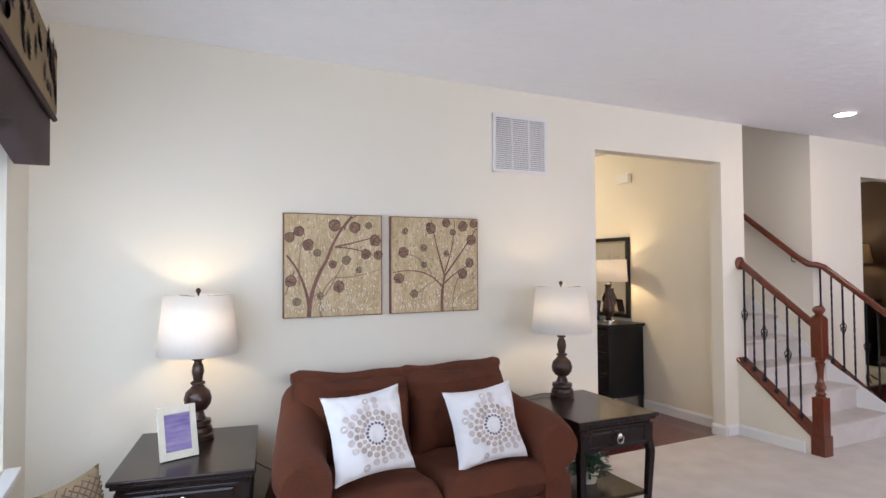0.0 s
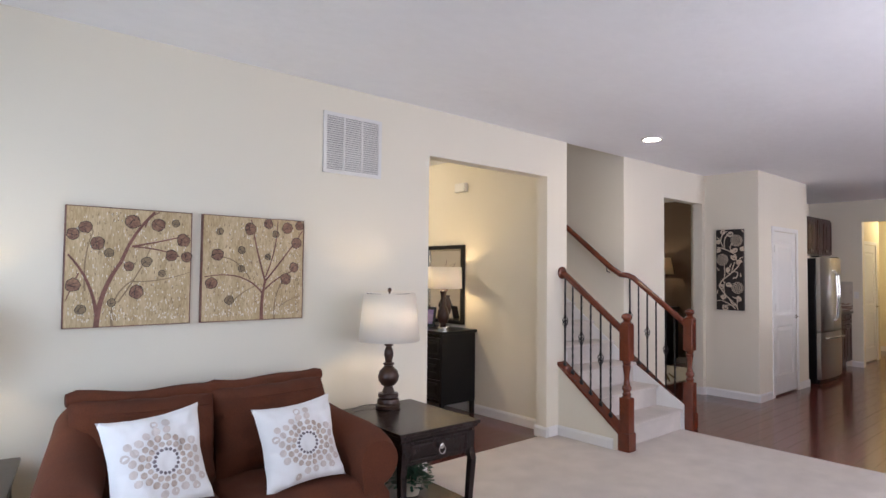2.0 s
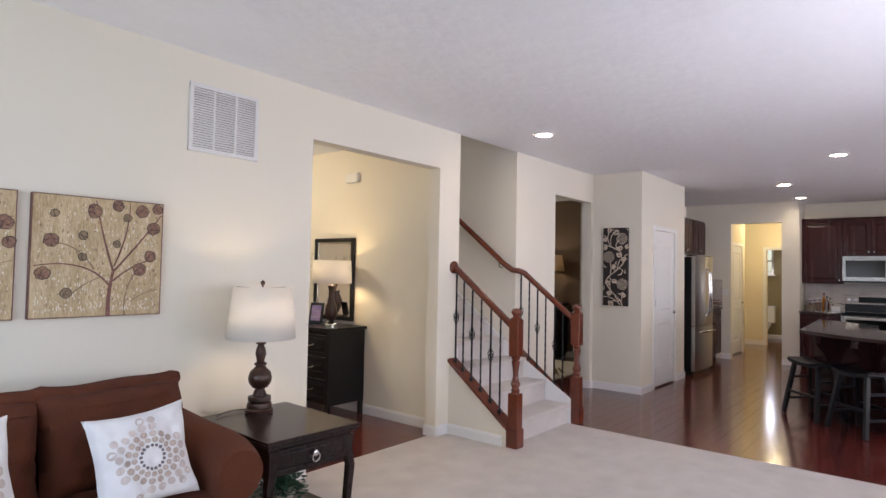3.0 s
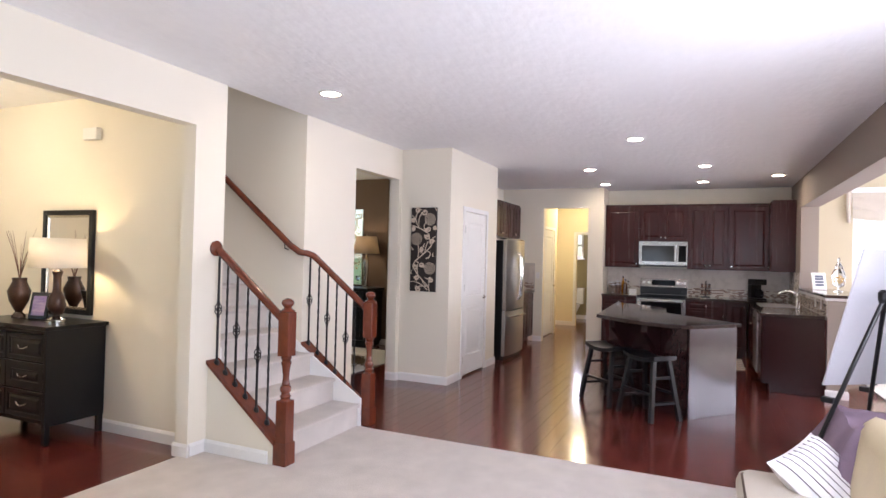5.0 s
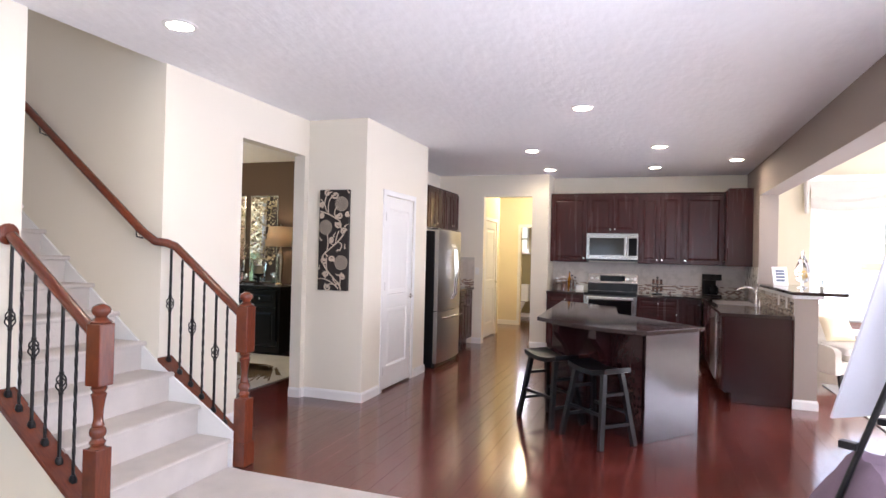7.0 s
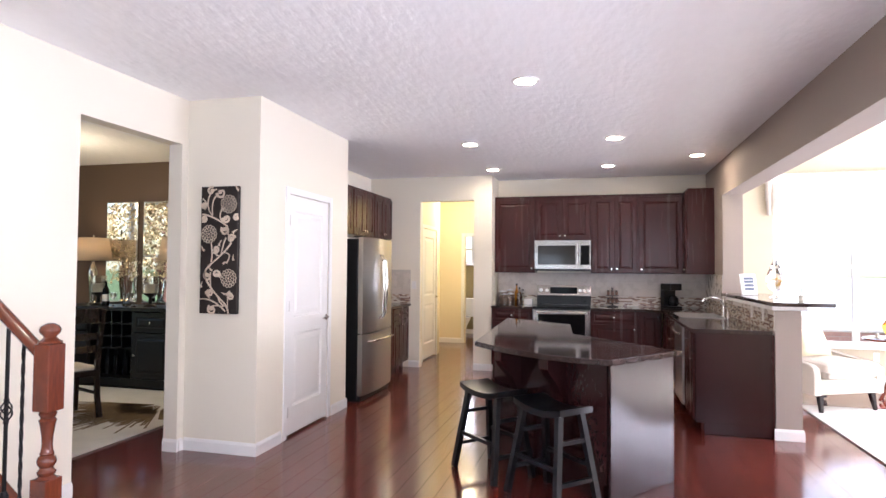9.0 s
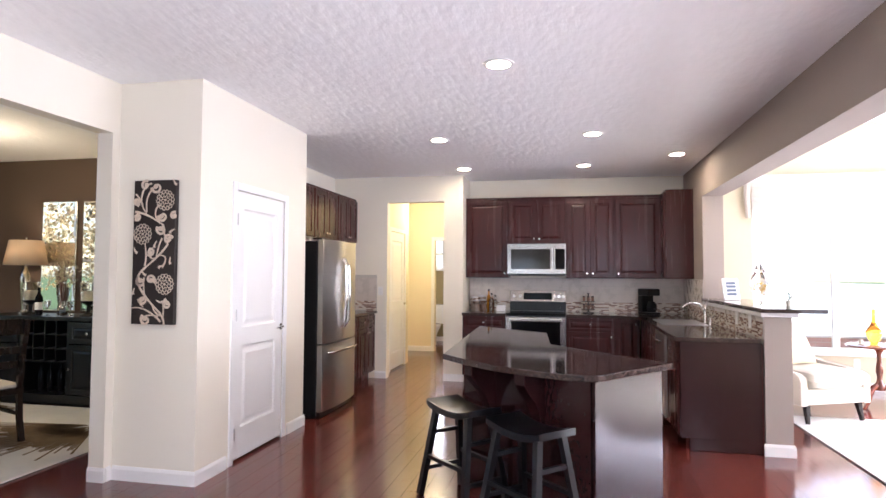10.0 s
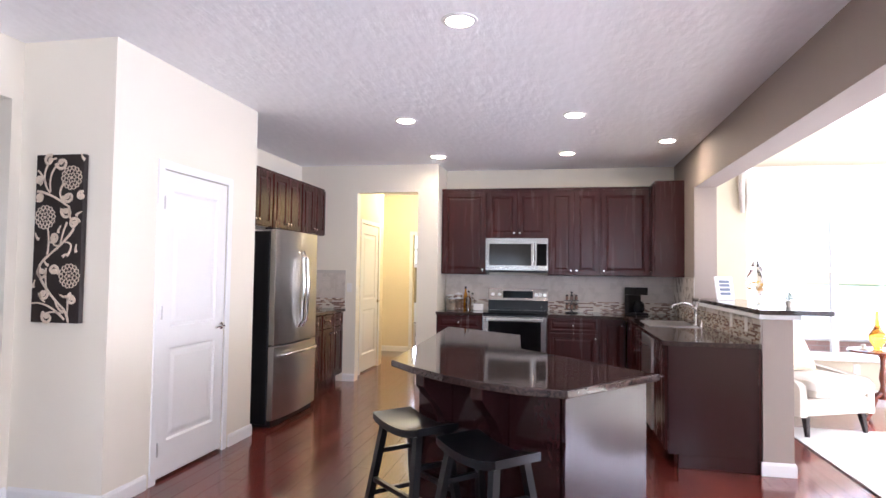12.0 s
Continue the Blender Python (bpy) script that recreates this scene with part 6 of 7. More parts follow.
for y, dx, r, h, mt in ((4.35, -0.05, 0.028, 0.30, "amber"), (4.30, -0.13, 0.032, 0.25, "clear"), (4.26, -0.05, 0.03, 0.22, "clear")):
    o = thing("bottle", (13.27 + dx, y, 0.913), 0, "slim glass oil bottle with a dark stopper", "bottle", "bottles by the range")
    part("glass", lathe(bmesh.new(), [(r, 0), (r, h * 0.6), (0.011, h * 0.78), (0.011, h * 0.9)], n=16), mt, o, smooth=True)
    part("stopper", lathe(bmesh.new(), [(0.013, h * 0.902), (0.013, h)], n=10), "black", o)
o = thing("canister", (13.20, 4.18, 0.913), 0, "low white ceramic canister beside the range", "canister")
part("body", boxes(((-0.05, -0.06, 0), (0.05, 0.06, 0.085)), r=0.008), "porcelain", o)

# things on the bar
o = thing("bar_picture", (11.72, 1.62, 1.159), -62, "small white framed print standing on the bar", "picture frame")
rot = Matrix.Rotation(radians(-10), 4, "X")
bm = boxes(((-0.10, -0.008, 0), (0.10, 0.006, 0.23)), r=0.003)
bm.transform(rot)
part("frame", bm, "plastic", o)
bm = boxes(*[((-0.06, -0.0105, z), (0.06, -0.0085, z + 0.028)) for z in (0.05, 0.09, 0.13, 0.165)])
bm.transform(rot)
part("print", bm, "print", o, "dark bars of unreadable print")
o = thing("apothecary_jar", (11.30, 1.48, 1.159), 0, "tall clear glass jar of yellow silk flowers on the bar", "jar")
part("glass", lathe(bmesh.new(), [(0.05, 0), (0.05, 0.008), (0.012, 0.02), (0.012, 0.05), (0.06, 0.08), (0.082, 0.16), (0.07, 0.24), (0.045, 0.29), (0.05, 0.30), (0.02, 0.36), (0.012, 0.39), (0.016, 0.41), (0.003, 0.43)], n=24), "clear", o, smooth=True)
bm = bmesh.new()
for k in range(90):
    a, e, q = random.uniform(0, 6.28), random.uniform(-1.2, 1.4), random.uniform(0.4, 1)
    c = Vector((0.062 * q * math.cos(a) * math.cos(e), 0.062 * q * math.sin(a) * math.cos(e), 0.15 + 0.055 * q * math.sin(e)))
    d = Vector((math.cos(a + 1), math.sin(a + 1), 0.4)).normalized() * 0.014
    s = d.cross(Vector((0, 0, 1))).normalized() * 0.010
    bm.faces.new([bm.verts.new(p) for p in (c - d, c + s, c + d, c - s)])
part("petals", bm, "petal", o, "yellow silk petals", kind="stuff")
leafy("small_plant", (10.72, 1.42, 1.159), 0.04, 0.07, 60, "tiny green sprig in a white pot on the bar", 0.02, pot=[(0.02, 0), (0.026, 0.04), (0.024, 0.045)])

# ---- sunroom ----
o = thing("area_rug", (10.45, -0.05, 0), 0, "large pale cut-pile rug on the sunroom floor", "rug")
part("rug_surface", boxes(((-1.3, -1.6, 0.004), (1.25, 1.22, 0.016)), r=0.004), "rug", o)

o = thing("armchair", (11.76, 0.92, 0.0), -63.4, "cream upholstered armchair with low sloping arms and dark tapered legs", "armchair")
part("seat_base", boxes(((-0.36, -0.32, 0.19), (0.36, 0.34, 0.345)), r=0.02), "cream_cloth", o, smooth=True)
m = Matrix.Translation((0, -0.06, 0.425))
c = part("seat_cushion", cushion(bmesh.new(), 0.66, 0.66, 0.18, 18, pinch=0.0, place=m, power=8, crease=0.006), "cream_cloth", o, smooth=True)
part("piping", tube(bmesh.new(), [(-0.32 + 0.64 * k / 8, -0.387, 0.425) for k in range(9)], 0.005, 6), "cream_cloth", c, smooth=True)
for s in (-1, 1):
    prof = [(-0.33, 0.19), (0.36, 0.19), (0.38, 0.56), (0.30, 0.545), (0.10, 0.52), (-0.12, 0.50), (-0.27, 0.485), (-0.315, 0.455), (-0.33, 0.41)]
    bm = prism(bmesh.new(), prof, s * 0.375 - 0.045, s * 0.375 + 0.045, "x", r=0.02)
    a = part("arm", bm, "cream_cloth", o, smooth=True)
    for e in (-0.047, 0.047):
        part("piping", tube(bmesh.new(), [(s * 0.375 + e * 0.9, y, z + (0.004 if y > -0.3 else 0)) for y, z in prof[3:]], 0.004, 6), "cream_cloth", a, smooth=True)
bm = bmesh.new()
rings = []
for i in range(13):
    u = -1 + i / 6
    h = 0.93 - 0.045 * u * u
    t = 0.055 if abs(u) < 1 else 0.035
    ring = [(0.30, 0.32), (0.30 + 2 * t, 0.32), (0.42 + t, h - 0.04), (0.42 + t * 0.4, h), (0.42 - t * 0.4, h), (0.42 - t, h - 0.04), (0.33, 0.55)]
    rings.append([bm.verts.new((0.34 * u, y + 0.03 * (1 - u * u), z)) for y, z in ring])
for a, b in zip(rings, rings[1:]):
    for k in range(7):
        bm.faces.new((a[k], a[(k + 1) % 7], b[(k + 1) % 7], b[k]))
bm.faces.new(rings[0])
bm.faces.new(rings[-1])
part("backrest", bm, "cream_cloth", o, smooth=True)
for sx in (-1, 1):
    for sy in (-1, 1):
        part("leg", tube(bmesh.new(), [(sx * 0.31, sy * 0.28, 0.19), (sx * 0.325, sy * 0.31, 0.017)], 0.034, 4, r1=0.020), "espresso", o)
o = thing("yellow_pillow", (11.80, 0.98, 0.66), -63, "small pale yellow pillow on the armchair", "pillow")
m = Matrix.Translation((0.02, 0.06, 0)) @ Matrix.Rotation(radians(62), 4, "X")
part("cover", cushion(bmesh.new(), 0.40, 0.32, 0.12, 12, 0.06, m), "gold_cloth", o, smooth=True)

o = thing("pedestal_table", (12.30, 0.03, 0), 0, "round dark cherry pedestal table with three curved feet", "table")
part("tabletop", lathe(bmesh.new(), [(0.27, 0.655), (0.30, 0.66), (0.30, 0.675), (0.285, 0.682)], n=36), "cherry", o, smooth=True)
part("column", lathe(bmesh.new(), [(0.05, 0.20), (0.055, 0.25), (0.03, 0.29), (0.022, 0.34), (0.035, 0.40), (0.03, 0.46), (0.02, 0.52), (0.024, 0.60), (0.06, 0.65)], n=20), "cherry", o, smooth=True)
for k in range(3):
    t = 2.2 + k * 2 * math.pi / 3
    part("foot", tube(bmesh.new(), [(0.03 * math.cos(t), 0.03 * math.sin(t), 0.25), (0.12 * math.cos(t), 0.12 * math.sin(t), 0.22), (0.20 * math.cos(t), 0.20 * math.sin(t), 0.09), (0.27 * math.cos(t), 0.27 * math.sin(t), 0.022)], 0.024, 8, r1=0.015), "cherry", o, smooth=True)
o = thing("amber_bottle", (12.33, 0.06, 0.683), 0, "tall amber glass decanter with a long neck", "vase")
part("glass", lathe(bmesh.new(), [(0.04, 0), (0.035, 0.02), (0.075, 0.09), (0.08, 0.14), (0.04, 0.20), (0.02, 0.24), (0.016, 0.36), (0.02, 0.38)], n=24), "amber", o, smooth=True)
o = thing("candle_dish", (12.30, 0.20, 0.683), 0, "small cream candle in a dish", "candle")
part("candle", lathe(bmesh.new(), [(0.04, 0), (0.042, 0.01), (0.02, 0.012), (0.02, 0.05)], n=16), "ivory", o, smooth=True)

o = thing("roman_shade", (13.395, 0.92, 2.68), -90, "soft white valance draped in swags across the top of the window", "window shade")
bm = bmesh.new()
nx, nz = 60, 10
g = []
for i in range(nx + 1):
    row = []
    for j in range(nz + 1):
        x, f = 2.95 * i / nx, j / nz
        sag = 0.07 * abs(math.sin(math.pi * x / 1.0))
        row.append(bm.verts.new((x - 0.05, -0.05 - 0.035 * abs(math.sin(3.5 * math.pi * f)) * (0.4 + f), -f * (0.44 + sag) + 0.015 * math.sin(6 * x + 4 * f))))
    g.append(row)
for i in range(nx):
    for j in range(nz):
        bm.faces.new((g[i][j], g[i + 1][j], g[i + 1][j + 1], g[i][j + 1]))
part("cloth", bm, "cream_cloth", o, smooth=True)
bm = boxes(((-0.07, -0.10, -0.06), (2.92, -0.002, 0.02)), r=0.01)
part("heading", bm, "white_cloth", o, smooth=True)
bm = bmesh.new()
tube(bm, [(-0.09, -0.05, 0.0), (-0.10, -0.055, -0.25), (-0.09, -0.05, -0.52)], 0.045, 8, r1=0.028)
part("jabot", bm, "cream_cloth", o, "hanging side tail", smooth=True)

# ---- foyer ----
o = thing("console_cabinet", (5.695, 8.43, 0), -90, "black console cabinet with open shelves and drawers against the foyer wall", "cabinet")
part("top", boxes(((-0.02, -0.50, 0.855), (1.02, -0.001, 0.885)), r=0.003), "black", o)
part("side_panel", boxes(((0.965, -0.48, 0.14), (1.0, -0.01, 0.8545)), r=0.003), "black", o)
part("side_panel", boxes(((0.0, -0.48, 0.14), (0.035, -0.01, 0.8545)), r=0.003), "black", o)
for k, z in enumerate((0.185, 0.40, 0.615)):
    for x in (0.045, 0.505):
        d = part("drawer", door_leaf(bmesh.new(), x, z, x + 0.45, z + 0.20), "black", o)
        d.location.y = -0.452
        q = part("handle", tube(bmesh.new(), bow((x + 0.16, -0.03, z + 0.11), (x + 0.22, -0.06, z + 0.07), (x + 0.28, -0.03, z + 0.11), 6), 0.006, 6), "chrome", d, "bright metal pull", smooth=True)
part("shelf_body", boxes(((0.036, -0.45, 0.145), (0.964, -0.022, 0.85))), "espresso", o)
for x in (0.022, 0.978):
    for y in (-0.455, -0.035):
        part("leg", boxes(((x - 0.02, y - 0.02, 0.003), (x + 0.02, y + 0.02, 0.1395)), r=0.003), "black", o)
o = thing("console_lamp", (5.42, 7.65, 0.886), 0, "lit amber glass table lamp with a white drum shade", "lamp")
part("base", lathe(bmesh.new(), [(0.07, 0), (0.07, 0.025), (0.05, 0.035), (0.03, 0.05)], n=24), "chrome", o, smooth=True)
part("body", lathe(bmesh.new(), [(0.025, 0.05), (0.05, 0.075), (0.065, 0.13), (0.055, 0.20), (0.03, 0.25), (0.028, 0.36), (0.04, 0.40), (0.012, 0.42)], n=24), "bronze", o, smooth=True)
bm = lathe(bmesh.new(), [(0.20, 0.43), (0.19, 0.66)], n=36)
for f in [f for f in bm.faces if len(f.verts) > 4]:
    bm.faces.remove(f)
sh = part("shade", bm, "shade", o, "white drum shade", smooth=True)
sh.modifiers.new("thick", "SOLIDIFY").thickness = 0.002
part("bulb", lathe(bmesh.new(), [(0.012, 0.44), (0.028, 0.52), (0.02, 0.56), (0.004, 0.58)], n=12), "bulb", o, smooth=True).visible_shadow = False
lamp("console_bulb", "POINT", (5.42, 7.65, 1.42), 4, (1.0, 0.68, 0.32), 0.03)
o = thing("wall_mirror", (5.698, 7.93, 1.355), -90, "wall mirror in a black and silver frame above the console", "mirror")
w2, h2 = 0.32, 0.435
for nm, e, y0, mt in (("frame", 0.04, -0.035, "black"), ("liner", 0.02, -0.026, "silver")):
    a, b = (w2, h2) if nm == "frame" else (w2 - 0.04, h2 - 0.04)
    part(nm, boxes(((-a, y0, -b), (-a + e, -0.001, b)), ((a - e, y0, -b), (a, -0.001, b)), ((-a + e, y0, -b), (a - e, -0.001, -b + e)), ((-a + e, y0, b - e), (a - e, -0.001, b)), r=0.003), mt, o)
part("glass", boxes(((-w2 + 0.061, -0.016, -h2 + 0.061), (w2 - 0.061, -0.004, h2 - 0.061))), "mirror", o, "silvered mirror glass")
o = thing("console_photo", (5.46, 7.95, 0.886), -70, "small dark photo frame on the console", "picture frame")
bm = boxes(((-0.08, -0.008, 0), (0.08, 0.008, 0.22)), r=0.003)
bm.transform(Matrix.Rotation(radians(-12), 4, "X"))
part("frame", bm, "black", o)
bm = boxes(((-0.055, -0.011, 0.03), (0.055, -0.009, 0.19)))
bm.transform(Matrix.Rotation(radians(-12), 4, "X"))
part("picture", bm, "violet", o)
o = thing("twig_vase", (5.45, 8.18, 0.886), 0, "brown urn with tall bare twigs on the console", "vase")
part("urn", lathe(bmesh.new(), [(0.05, 0), (0.05, 0.02), (0.025, 0.05), (0.07, 0.14), (0.085, 0.22), (0.05, 0.30), (0.055, 0.33)], n=20), "bronze", o, smooth=True)
bm = bmesh.new()
for k in range(14):
    a, q = random.uniform(0, 6.28), random.uniform(0.05, 0.16)
    tube(bm, bow((0, 0, 0.3), (q * 0.3 * math.cos(a), q * 0.3 * math.sin(a), 0.5), (q * math.cos(a), q * math.sin(a), random.uniform(0.55, 0.75)), 6), 0.0025, 4, r1=0.001)
part("twigs", bm, "branch", o, "thin bare twigs", kind="stuff")
o = thing("door_chime", (5.698, 7.66, 2.42), -90, "small white door chime box high on the foyer wall", "door chime")
part("cover", boxes(((-0.085, -0.05, -0.05), (0.085, -0.001, 0.05)), r=0.008), "plastic", o)

# ---- dining room ----
o = thing("dining_rug", (9.2, 8.25, 0), 0, "cream dining rug with tan feathered fan figures", "rug")
part("rug_surface", boxes(((-2.2, -1.28, 0.004), (1.2, 1.9, 0.014)), r=0.003), "rug", o)
bm = bmesh.new()
for cx, cy, a0, reach in ((0.62, -0.72, 3.0, 1.45), (-0.35, 0.4, 0.2, 1.0), (-0.2, 1.0, 2.0, 1.0), (-1.4, 0.0, 1.0, 1.0), (1.0, 0.5, 0.9, 1.0)):
    for k in range(90):
        a = a0 + (k / 89 - 0.5) * 2.6
        r0, r1 = random.uniform(0.05, 0.3), reach * random.uniform(0.45, 0.75)
        p, q = (cx + r0 * math.cos(a), cy + r0 * math.sin(a)), (cx + r1 * math.cos(a), cy + r1 * math.sin(a))
        if not (-2.15 < q[0] < 1.15 and -1.24 < q[1] < 1.8):
            continue
        s = Vector((-math.sin(a), math.cos(a))) * 0.017
        z = 0.0162
        bm.faces.new([bm.verts.new(c) for c in ((p[0], p[1], z), (q[0] - s.x, q[1] - s.y, z), (q[0] + s.x * 0.2, q[1] + s.y * 0.2, z), (p[0] + s.x, p[1] + s.y, z))])
part("fan_figure", bm, "rugdark", o, "tan feathered figures", kind="stuff")

o = thing("buffet", (10.40, 9.62, 0), -90, "black buffet with a wine rack between panelled doors", "sideboard")
W = 1.75
part("case", boxes(((0, 0.02, 0.08), (0.04, 0.5, 0.90)), ((W - 0.04, 0.02, 0.08), (W, 0.5, 0.90)), ((0.04, 0.02, 0.08), (W - 0.04, 0.5, 0.12)), ((0.04, 0.45, 0.12), (W - 0.04, 0.5, 0.90)), ((0.55, 0.02, 0.12), (0.58, 0.45, 0.90)), ((1.16, 0.02, 0.12), (1.19, 0.45, 0.90))), "black", o)
part("top", boxes(((-0.03, -0.02, 0.902), (W + 0.03, 0.51, 0.945)), r=0.006), "black", o)
for x in (0.04, 1.19):
    d = part("drawer_front", door_leaf(bmesh.new(), x, 0.66, x + 0.51, 0.89), "black", o)
    d.location.y = 0.018
    part("knob", knob(bmesh.new(), x + 0.255, 0.775, -0.02), "chrome", d, smooth=True)
    d = part("door", door_leaf(bmesh.new(), x, 0.13, x + 0.51, 0.65), "black", o)
    d.location.y = 0.018
    part("knob", knob(bmesh.new(), x + (0.47 if x < 0.5 else 0.04), 0.40, -0.02), "chrome", d, smooth=True)
for k in range(1, 4):
    part("rack_upright", boxes(((0.58 + k * 0.145 - 0.006, 0.03, 0.46), (0.58 + k * 0.145 + 0.006, 0.44, 0.90))), "black", o)
for z in (0.46, 0.60, 0.75):
    part("rack_shelf", boxes(((0.581, 0.031, z - 0.006), (1.159, 0.441, z + 0.006))), "black", o)
for x in (0.67, 0.79, 0.93, 1.06):
    part("bottle", lathe(bmesh.new(), [(0.036, 0.122), (0.036, 0.32), (0.013, 0.38), (0.013, 0.43)], x, 0.2, 12), "blackglass", o, "dark wine bottle", smooth=True)
part("plinth", boxes(((0.02, 0.05, 0.018), (W - 0.02, 0.48, 0.0795))), "black", o)

for y, z0, w in ((9.08, 1.45, 0.48), (8.52, 1.45, 0.48)):
    o = thing("wall_mirror", (10.928, y, z0 + 0.10), -90, "tall mirror on the brown dining room wall", "mirror", "mirror panels over the buffet")
    part("backing", boxes(((-w / 2, -0.02, -0.58), (w / 2, -0.001, 0.69))), "silver", o)
    part("glass", boxes(((-w / 2 + 0.012, -0.026, -0.568), (w / 2 - 0.012, -0.021, 0.678)), r=0.002), "mirror", o, "silvered mirror glass")
    bm = bmesh.new()
    for k in range(420):
        x, z, q = random.uniform(-w / 2 + 0.03, w / 2 - 0.03), 0.66 - 1.0 * random.random() ** 1.4, random.uniform(0.005, 0.018)
        prism(bm, [(x + q * math.cos(t), z + q * math.sin(t)) for t in (j * math.pi / 3 for j in range(6))], -0.0285, -0.0262, "y")
    part("gilt_blossom", bm, "gold_cloth", o, "scattered gold flecks, denser towards the top", kind="stuff")

URN = [(0.06, 0.0), (0.06, 0.04), (0.03, 0.08), (0.028, 0.15), (0.04, 0.35), (0.052, 0.6), (0.054, 0.75), (0.03, 0.88), (0.02, 0.92), (0.02, 1.0)]
for y in (9.27, 8.05):
    table_lamp(10.66, y, 0.946, 0.86, (0.215, 0.165), 0.28, URN, "silver", "tan_shade", "tall silver urn table lamp with a tan shade on the buffet", "tan bell shade", 2.2, "lamps on the buffet", color=(1, 0.75, 0.45))
for y in (9.08, 8.33):
    o = thing("candle_holder", (10.56, y, 0.946), 0, "dark metal hurricane candle holder with a tall glass", "candle holder", "candle holders on the buffet")
    part("stand", lathe(bmesh.new(), [(0.08, 0), (0.07, 0.015), (0.02, 0.04), (0.02, 0.11), (0.075, 0.15), (0.08, 0.16)], n=18), "iron", o, smooth=True)
    part("hurricane", lathe(bmesh.new(), [(0.08, 0.161), (0.085, 0.27), (0.088, 0.36)], n=20), "clear", o, smooth=True)
    part("candle", lathe(bmesh.new(), [(0.045, 0.163), (0.045, 0.27)], n=16), "ivory", o, smooth=True)
o = thing("wine_bottle", (10.52, 8.93, 0.946), 0, "dark wine bottle with a pale label on the buffet", "bottle")
part("glass", lathe(bmesh.new(), [(0.037, 0), (0.037, 0.19), (0.014, 0.24), (0.014, 0.30)], n=16), "blackglass", o, smooth=True)
part("label", lathe(bmesh.new(), [(0.0375, 0.06), (0.0375, 0.14)], n=16), "paper", o, smooth=True)
o = thing("gold_branch_vase", (10.62, 8.72, 0.946), 0, "clear vase of gold leaf sprays on the buffet", "vase")
part("vase", lathe(bmesh.new(), [(0.045, 0), (0.05, 0.01), (0.03, 0.06), (0.06, 0.22), (0.07, 0.30)], n=20), "clear", o, smooth=True)
bm, st = bmesh.new(), bmesh.new()
for k in range(190):
    a, e, q = random.uniform(0, 6.28), random.uniform(0.2, 1.5), random.uniform(0.4, 1)
    c = Vector((0.22 * q * math.cos(a) * math.cos(e), 0.22 * q * math.sin(a) * math.cos(e), 0.32 + 0.30 * q * math.sin(e)))
    d = Vector((math.cos(a), math.sin(a), 0.6)).normalized() * 0.022
    s = d.cross(Vector((0, 0, 1))).normalized() * 0.012
    bm.faces.new([bm.verts.new(p) for p in (c - d, c + s, c + d, c - s)])
    if k % 9 == 0:
        tube(st, [(0, 0, 0.05), (c.x * 0.3, c.y * 0.3, 0.33), c], 0.002, 4)
part("leaves", bm, "gold_cloth", o, "gold leaves", kind="stuff")
part("stems", st, "branch", o, kind="stuff")
for y, x in ((8.62, 10.5), (8.56, 10.56), (8.50, 10.49), (8.82, 10.52)):
    o = thing("wine_glass", (x, y, 0.946), 0, "clear stemmed wine glass on the buffet", "glass", "wine glasses on the buffet")
    part("bowl_and_stem", lathe(bmesh.new(), [(0.03, 0), (0.028, 0.003), (0.004, 0.01), (0.004, 0.07), (0.03, 0.10), (0.035, 0.13), (0.03, 0.16)], n=14), "clear", o, smooth=True)

o = thing("dining_chair", (9.12, 8.02, 0.0), 161, "dark espresso dining chair with slatted back and pale padded seat", "chair")
part("seat_frame", boxes(((-0.23, -0.22, 0.40), (0.23, 0.22, 0.45)), r=0.005), "espresso", o)
part("seat", boxes(((-0.225, -0.215, 0.451), (0.225, 0.20, 0.485)), r=0.015), "cream_cloth", o, "pale padded seat", smooth=True)
for sx in (-1, 1):
    part("front_leg", tube(bmesh.new(), [(sx * 0.205, -0.195, 0.40), (sx * 0.205, -0.195, 0.018)], 0.03, 4, r1=0.02), "espresso", o)
    part("back_leg", tube(bmesh.new(), [(sx * 0.2, 0.30, 1.02), (sx * 0.2, 0.24, 0.75), (sx * 0.2, 0.2, 0.45), (sx * 0.2, 0.22, 0.2), (sx * 0.2, 0.27, 0.018)], 0.028, 4), "espresso", o)
for z, h in ((0.90, 0.13), (0.74, 0.06), (0.62, 0.06)):
    y = 0.24 + (z - 0.75) * 0.22
    part("slat", boxes(((-0.18, y - 0.01, z), (0.18, y + 0.012, z + h)), r=0.004), "espresso", o)
for z in (0.22,):
    for sx in (-1, 1):
        part("rung", boxes(((sx * 0.205 - 0.01, -0.17, z), (sx * 0.205 + 0.01, 0.21, z + 0.025))), "espresso", o)
o = thing("dining_table", (7.75, 8.5, 0), 0, "dark espresso dining table beyond the opening", "table")
part("tabletop", boxes(((-0.5, -0.9, 0.725), (0.5, 0.9, 0.76)), r=0.006), "espresso", o)
for sx in (-1, 1):
    for sy in (-1, 1):
        part("leg", boxes(((sx * 0.43 - 0.04, sy * 0.83 - 0.04, 0.018), (sx * 0.43 + 0.04, sy * 0.83 + 0.04, 0.7245)), r=0.004), "espresso", o)

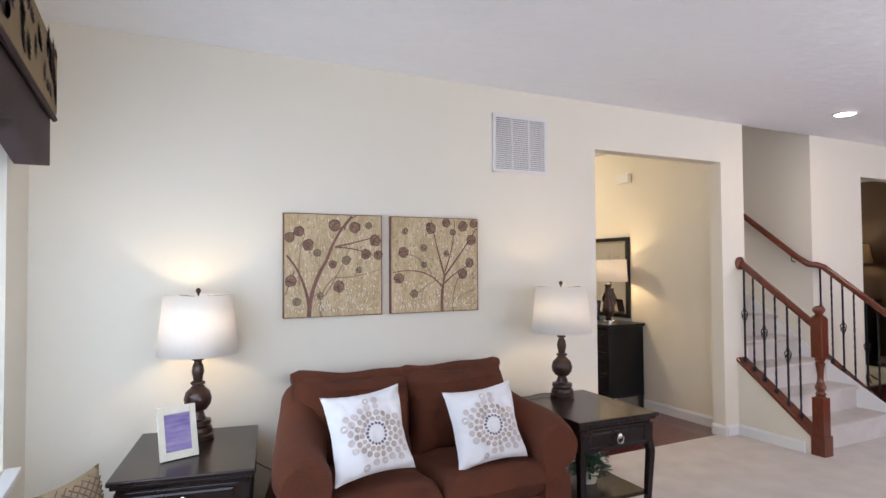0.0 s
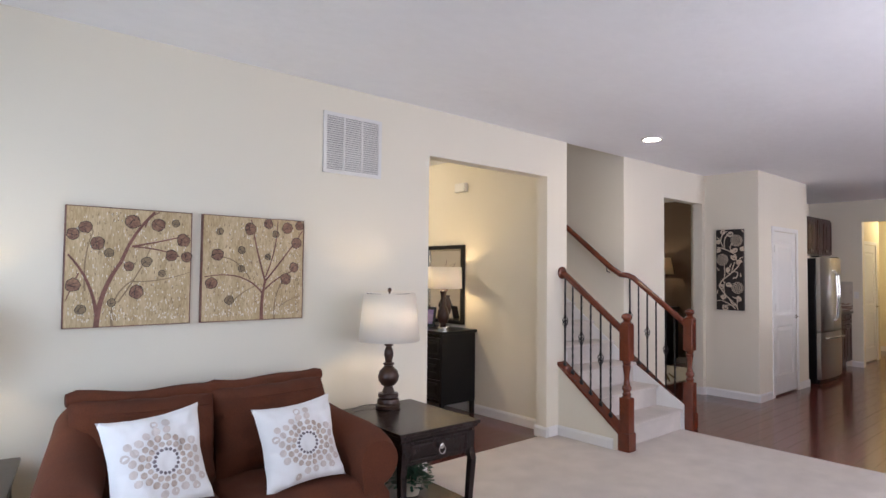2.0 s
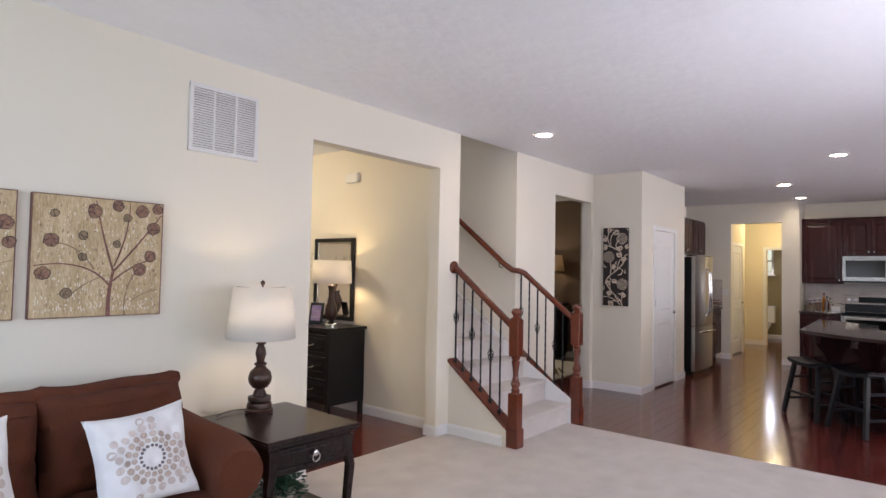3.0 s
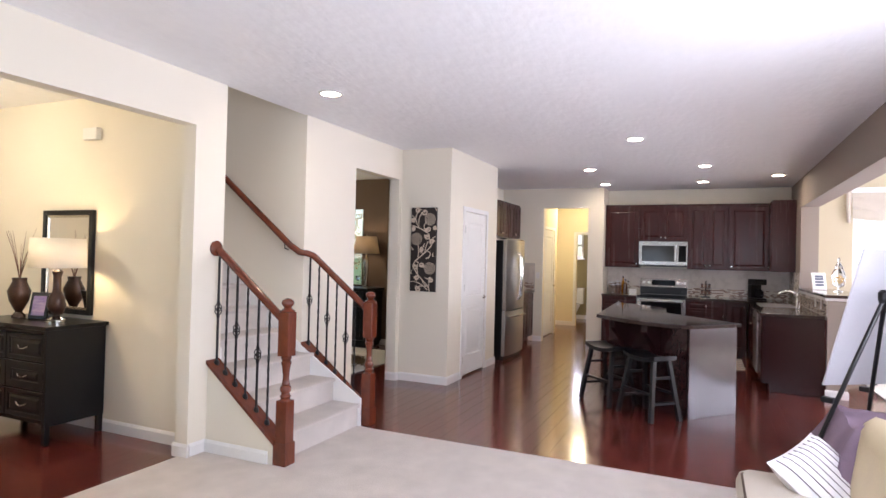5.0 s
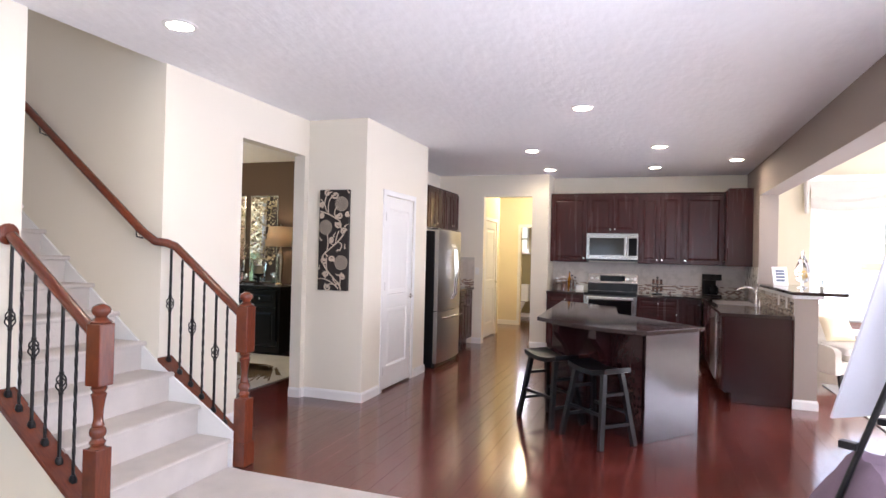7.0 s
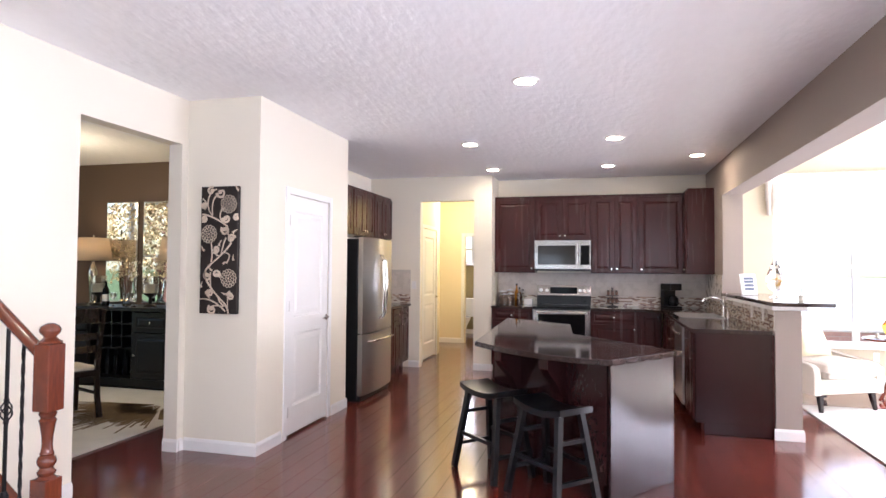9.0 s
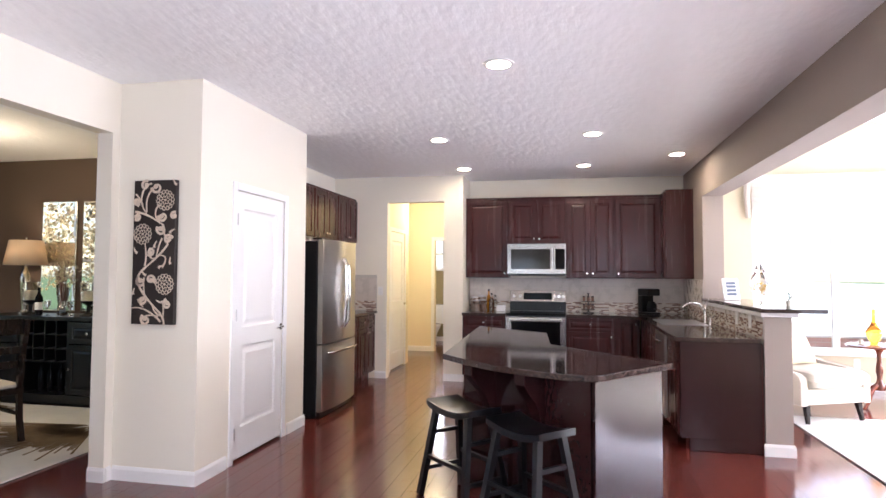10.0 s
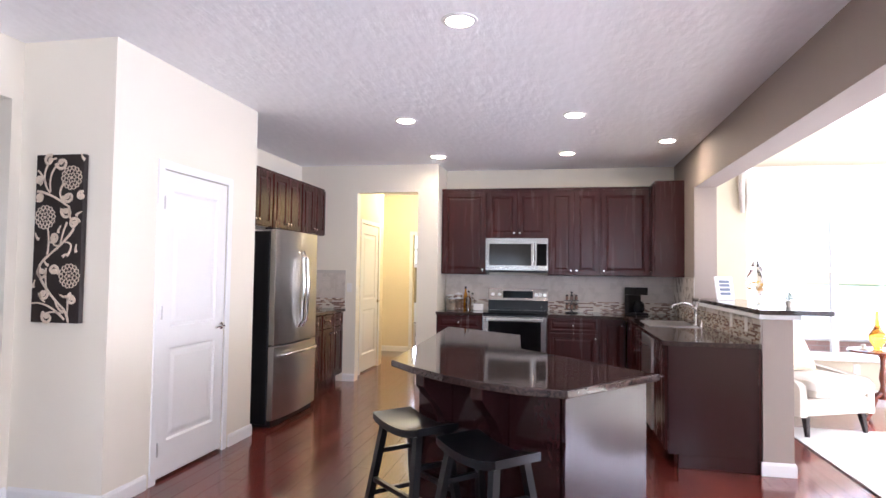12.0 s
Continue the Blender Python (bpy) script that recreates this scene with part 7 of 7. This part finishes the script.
# ---- back hall and bath ----
o = thing("toilet", (16.75, 6.05, 0), 180, "white porcelain toilet in the small bathroom", "toilet")
part("tank", boxes(((-0.22, -0.22, 0.40), (0.22, -0.03, 0.76)), ((-0.23, -0.23, 0.7605), (0.23, -0.02, 0.79)), r=0.012), "porcelain", o)
part("bowl", lathe(bmesh.new(), [(0.11, 0.003), (0.10, 0.10), (0.12, 0.22), (0.19, 0.36), (0.20, 0.39), (0.20, 0.415)], 0, 0.20, 24), "porcelain", o, smooth=True)
o.matrix_world = pose(16.95, 5.98, 0, 0, 0, 90)
structure("hall_door_casing", boxes(((15.735, 5.69, 0.003), (15.749, 5.75, 2.10)), ((15.735, 4.84, 0.003), (15.749, 4.9, 2.10)), ((15.735, 4.9, 2.04), (15.749, 5.69, 2.10))), "trim", "white casing of the bathroom doorway", "trim")
o = thing("floor_mat", (12.2, 2.72, 0), 0, "striped woven mat on the kitchen floor by the sink", "rug")
part("mat", boxes(((-0.55, -0.23, 0.001), (0.45, 0.22, 0.010)), r=0.003), "cream_cloth", o)
bm = boxes(*[((x, -0.228, 0.0103), (x + 0.04, 0.218, 0.0118)) for x in (-0.45, -0.28, -0.11, 0.06, 0.23, 0.36)])
part("stripes", bm, "dots_dark", o, "brown woven stripes")

# ---- outdoors ----
o = thing("brick_planter", (16.0, -0.9, -0.26), 0, "low red brick planter on the patio", "planter")
rows = []
for r in range(9):
    for k in range(9):
        y0 = -0.95 + k * 0.215 + (0.1 if r % 2 else 0)
        rows.append(((-0.1, y0, r * 0.075), (0.1, y0 + 0.205, r * 0.075 + 0.065)))
part("core", boxes(((-0.09, -0.94, 0.0), (0.09, 1.05, 0.67))), "grout", o)
for a, b in rows:
    part("brick", boxes((a, b), r=0.004), "siding", o)
part("coping", boxes(((-0.14, -1.0, 0.6755), (0.14, 1.1, 0.72)), r=0.008), "trim", o)


def tree(x, y, h, material, label):
    o = thing("tree", (x, y, -0.3), 0, label, "tree")
    part("trunk", tube(bmesh.new(), [(0, 0, 0), (0.06, 0.0, h * 0.25), (0, 0.05, h * 0.5), (0.05, 0, h * 0.8)], 0.16, 10, r1=0.04), "branch", o, smooth=True)
    limbs, crown = bmesh.new(), bmesh.new()
    for k in range(16):
        a, z0 = k * 2.4, h * (0.28 + 0.035 * k)
        reach = h * 0.30 * (1 - 0.03 * k) * random.uniform(0.8, 1.15)
        tip = Vector((reach * math.cos(a), reach * math.sin(a), z0 + h * 0.16))
        tube(limbs, bow((0, 0, z0), (tip.x * 0.5, tip.y * 0.5, z0 + 0.05), tip, 6), 0.05, 5, r1=0.012)
        for q in range(210):
            c = tip * random.uniform(0.72, 1.05) + Vector([random.gauss(0, h * 0.055) for _ in range(3)])
            d = Vector([random.uniform(-1, 1) for _ in range(3)]).normalized() * 0.09
            s = d.cross(Vector((0.3, 0.2, 1))).normalized() * 0.05
            crown.faces.new([crown.verts.new(p) for p in (c - d, c + s, c + d, c - s)])
    part("limbs", limbs, "branch", o)
    part("crown", crown, material, o, kind="stuff")


tree(-1.3, 18.5, 5.2, "gold_cloth", "golden autumn tree outside the dining room window")
tree(1.4, 20.0, 5.6, "gold_cloth", "golden autumn tree beyond the front lawn")
tree(-4.6, 21.0, 6.0, "gold_cloth", "tall golden autumn tree beyond the front lawn")

# ---- floor boards ----
PW, PL = 0.127, 1.22
rows, near, far = int((6.35 - 1.5) / PW), [], []
bmp = bmesh.new()
box(bmp, (0.0005, 0.0004, -0.016), (PL - 0.0005, PW - 0.0004, 0.0), 0.0009, 1)
board = bpy.data.meshes.new("floor_board")
bmp.to_mesh(board)
bmp.free()
board.materials.append(M["plank"])


def lay(x0, x1, y0, y1):
    """Starts of boards along x that fill a rectangle."""
    out = []
    n = math.ceil((y1 - y0) / PW)
    for r in range(n):
        x = x0 - random.uniform(0, PL)
        while x < x1:
            out.append((x, y0 + r * PW))
            x += PL
    return out


host = tagged(thing("wood_floor", (0, 0, 0), 0, "glossy red cherry board floor", "floor"), kind="structure")
stuff = bmesh.new()


def clip(bm, xa, xb, ya, yb, x0, x1, y0, y1):
    xa, xb, ya, yb = max(xa, x0), min(xb, x1), max(ya, y0), min(yb, y1)
    if xb - xa > 0.01 and yb - ya > 0.01:
        box(bm, (xa + 0.0008, ya + 0.0008, -0.016), (xb - 0.0008, yb - 0.0008, 0.0))


count = 0
for x, y in sorted(lay(6.78, 13.4, 1.53, 6.35), key=lambda p: p[0]):
    inside = x >= 6.78 and y + PW <= 6.35 and x + PL < 13.4
    if inside and count < 300:
        b = new("board", board)
        b.parent = host
        b.location = (x, y, 0)
        count += 1
    else:
        clip(stuff, x, x + PL, y, y + PW, 6.78, 13.4, 1.53, 6.35)
for x0, x1, y0, y1 in ((6.93, 13.0, 6.35, 11.1), (2.9, 5.70, 6.42, 10.4), (13.4, 17.5, 4.3, 7.2), (7.0, 13.4, -2.6, 1.53)):
    for x, y in lay(x0, x1, y0, y1):
        clip(stuff, x, x + PL, y, y + PW, x0, x1, y0, y1)
part("far_boards", stuff, "plank", host, "glossy red cherry boards of the adjoining rooms", kind="stuff")
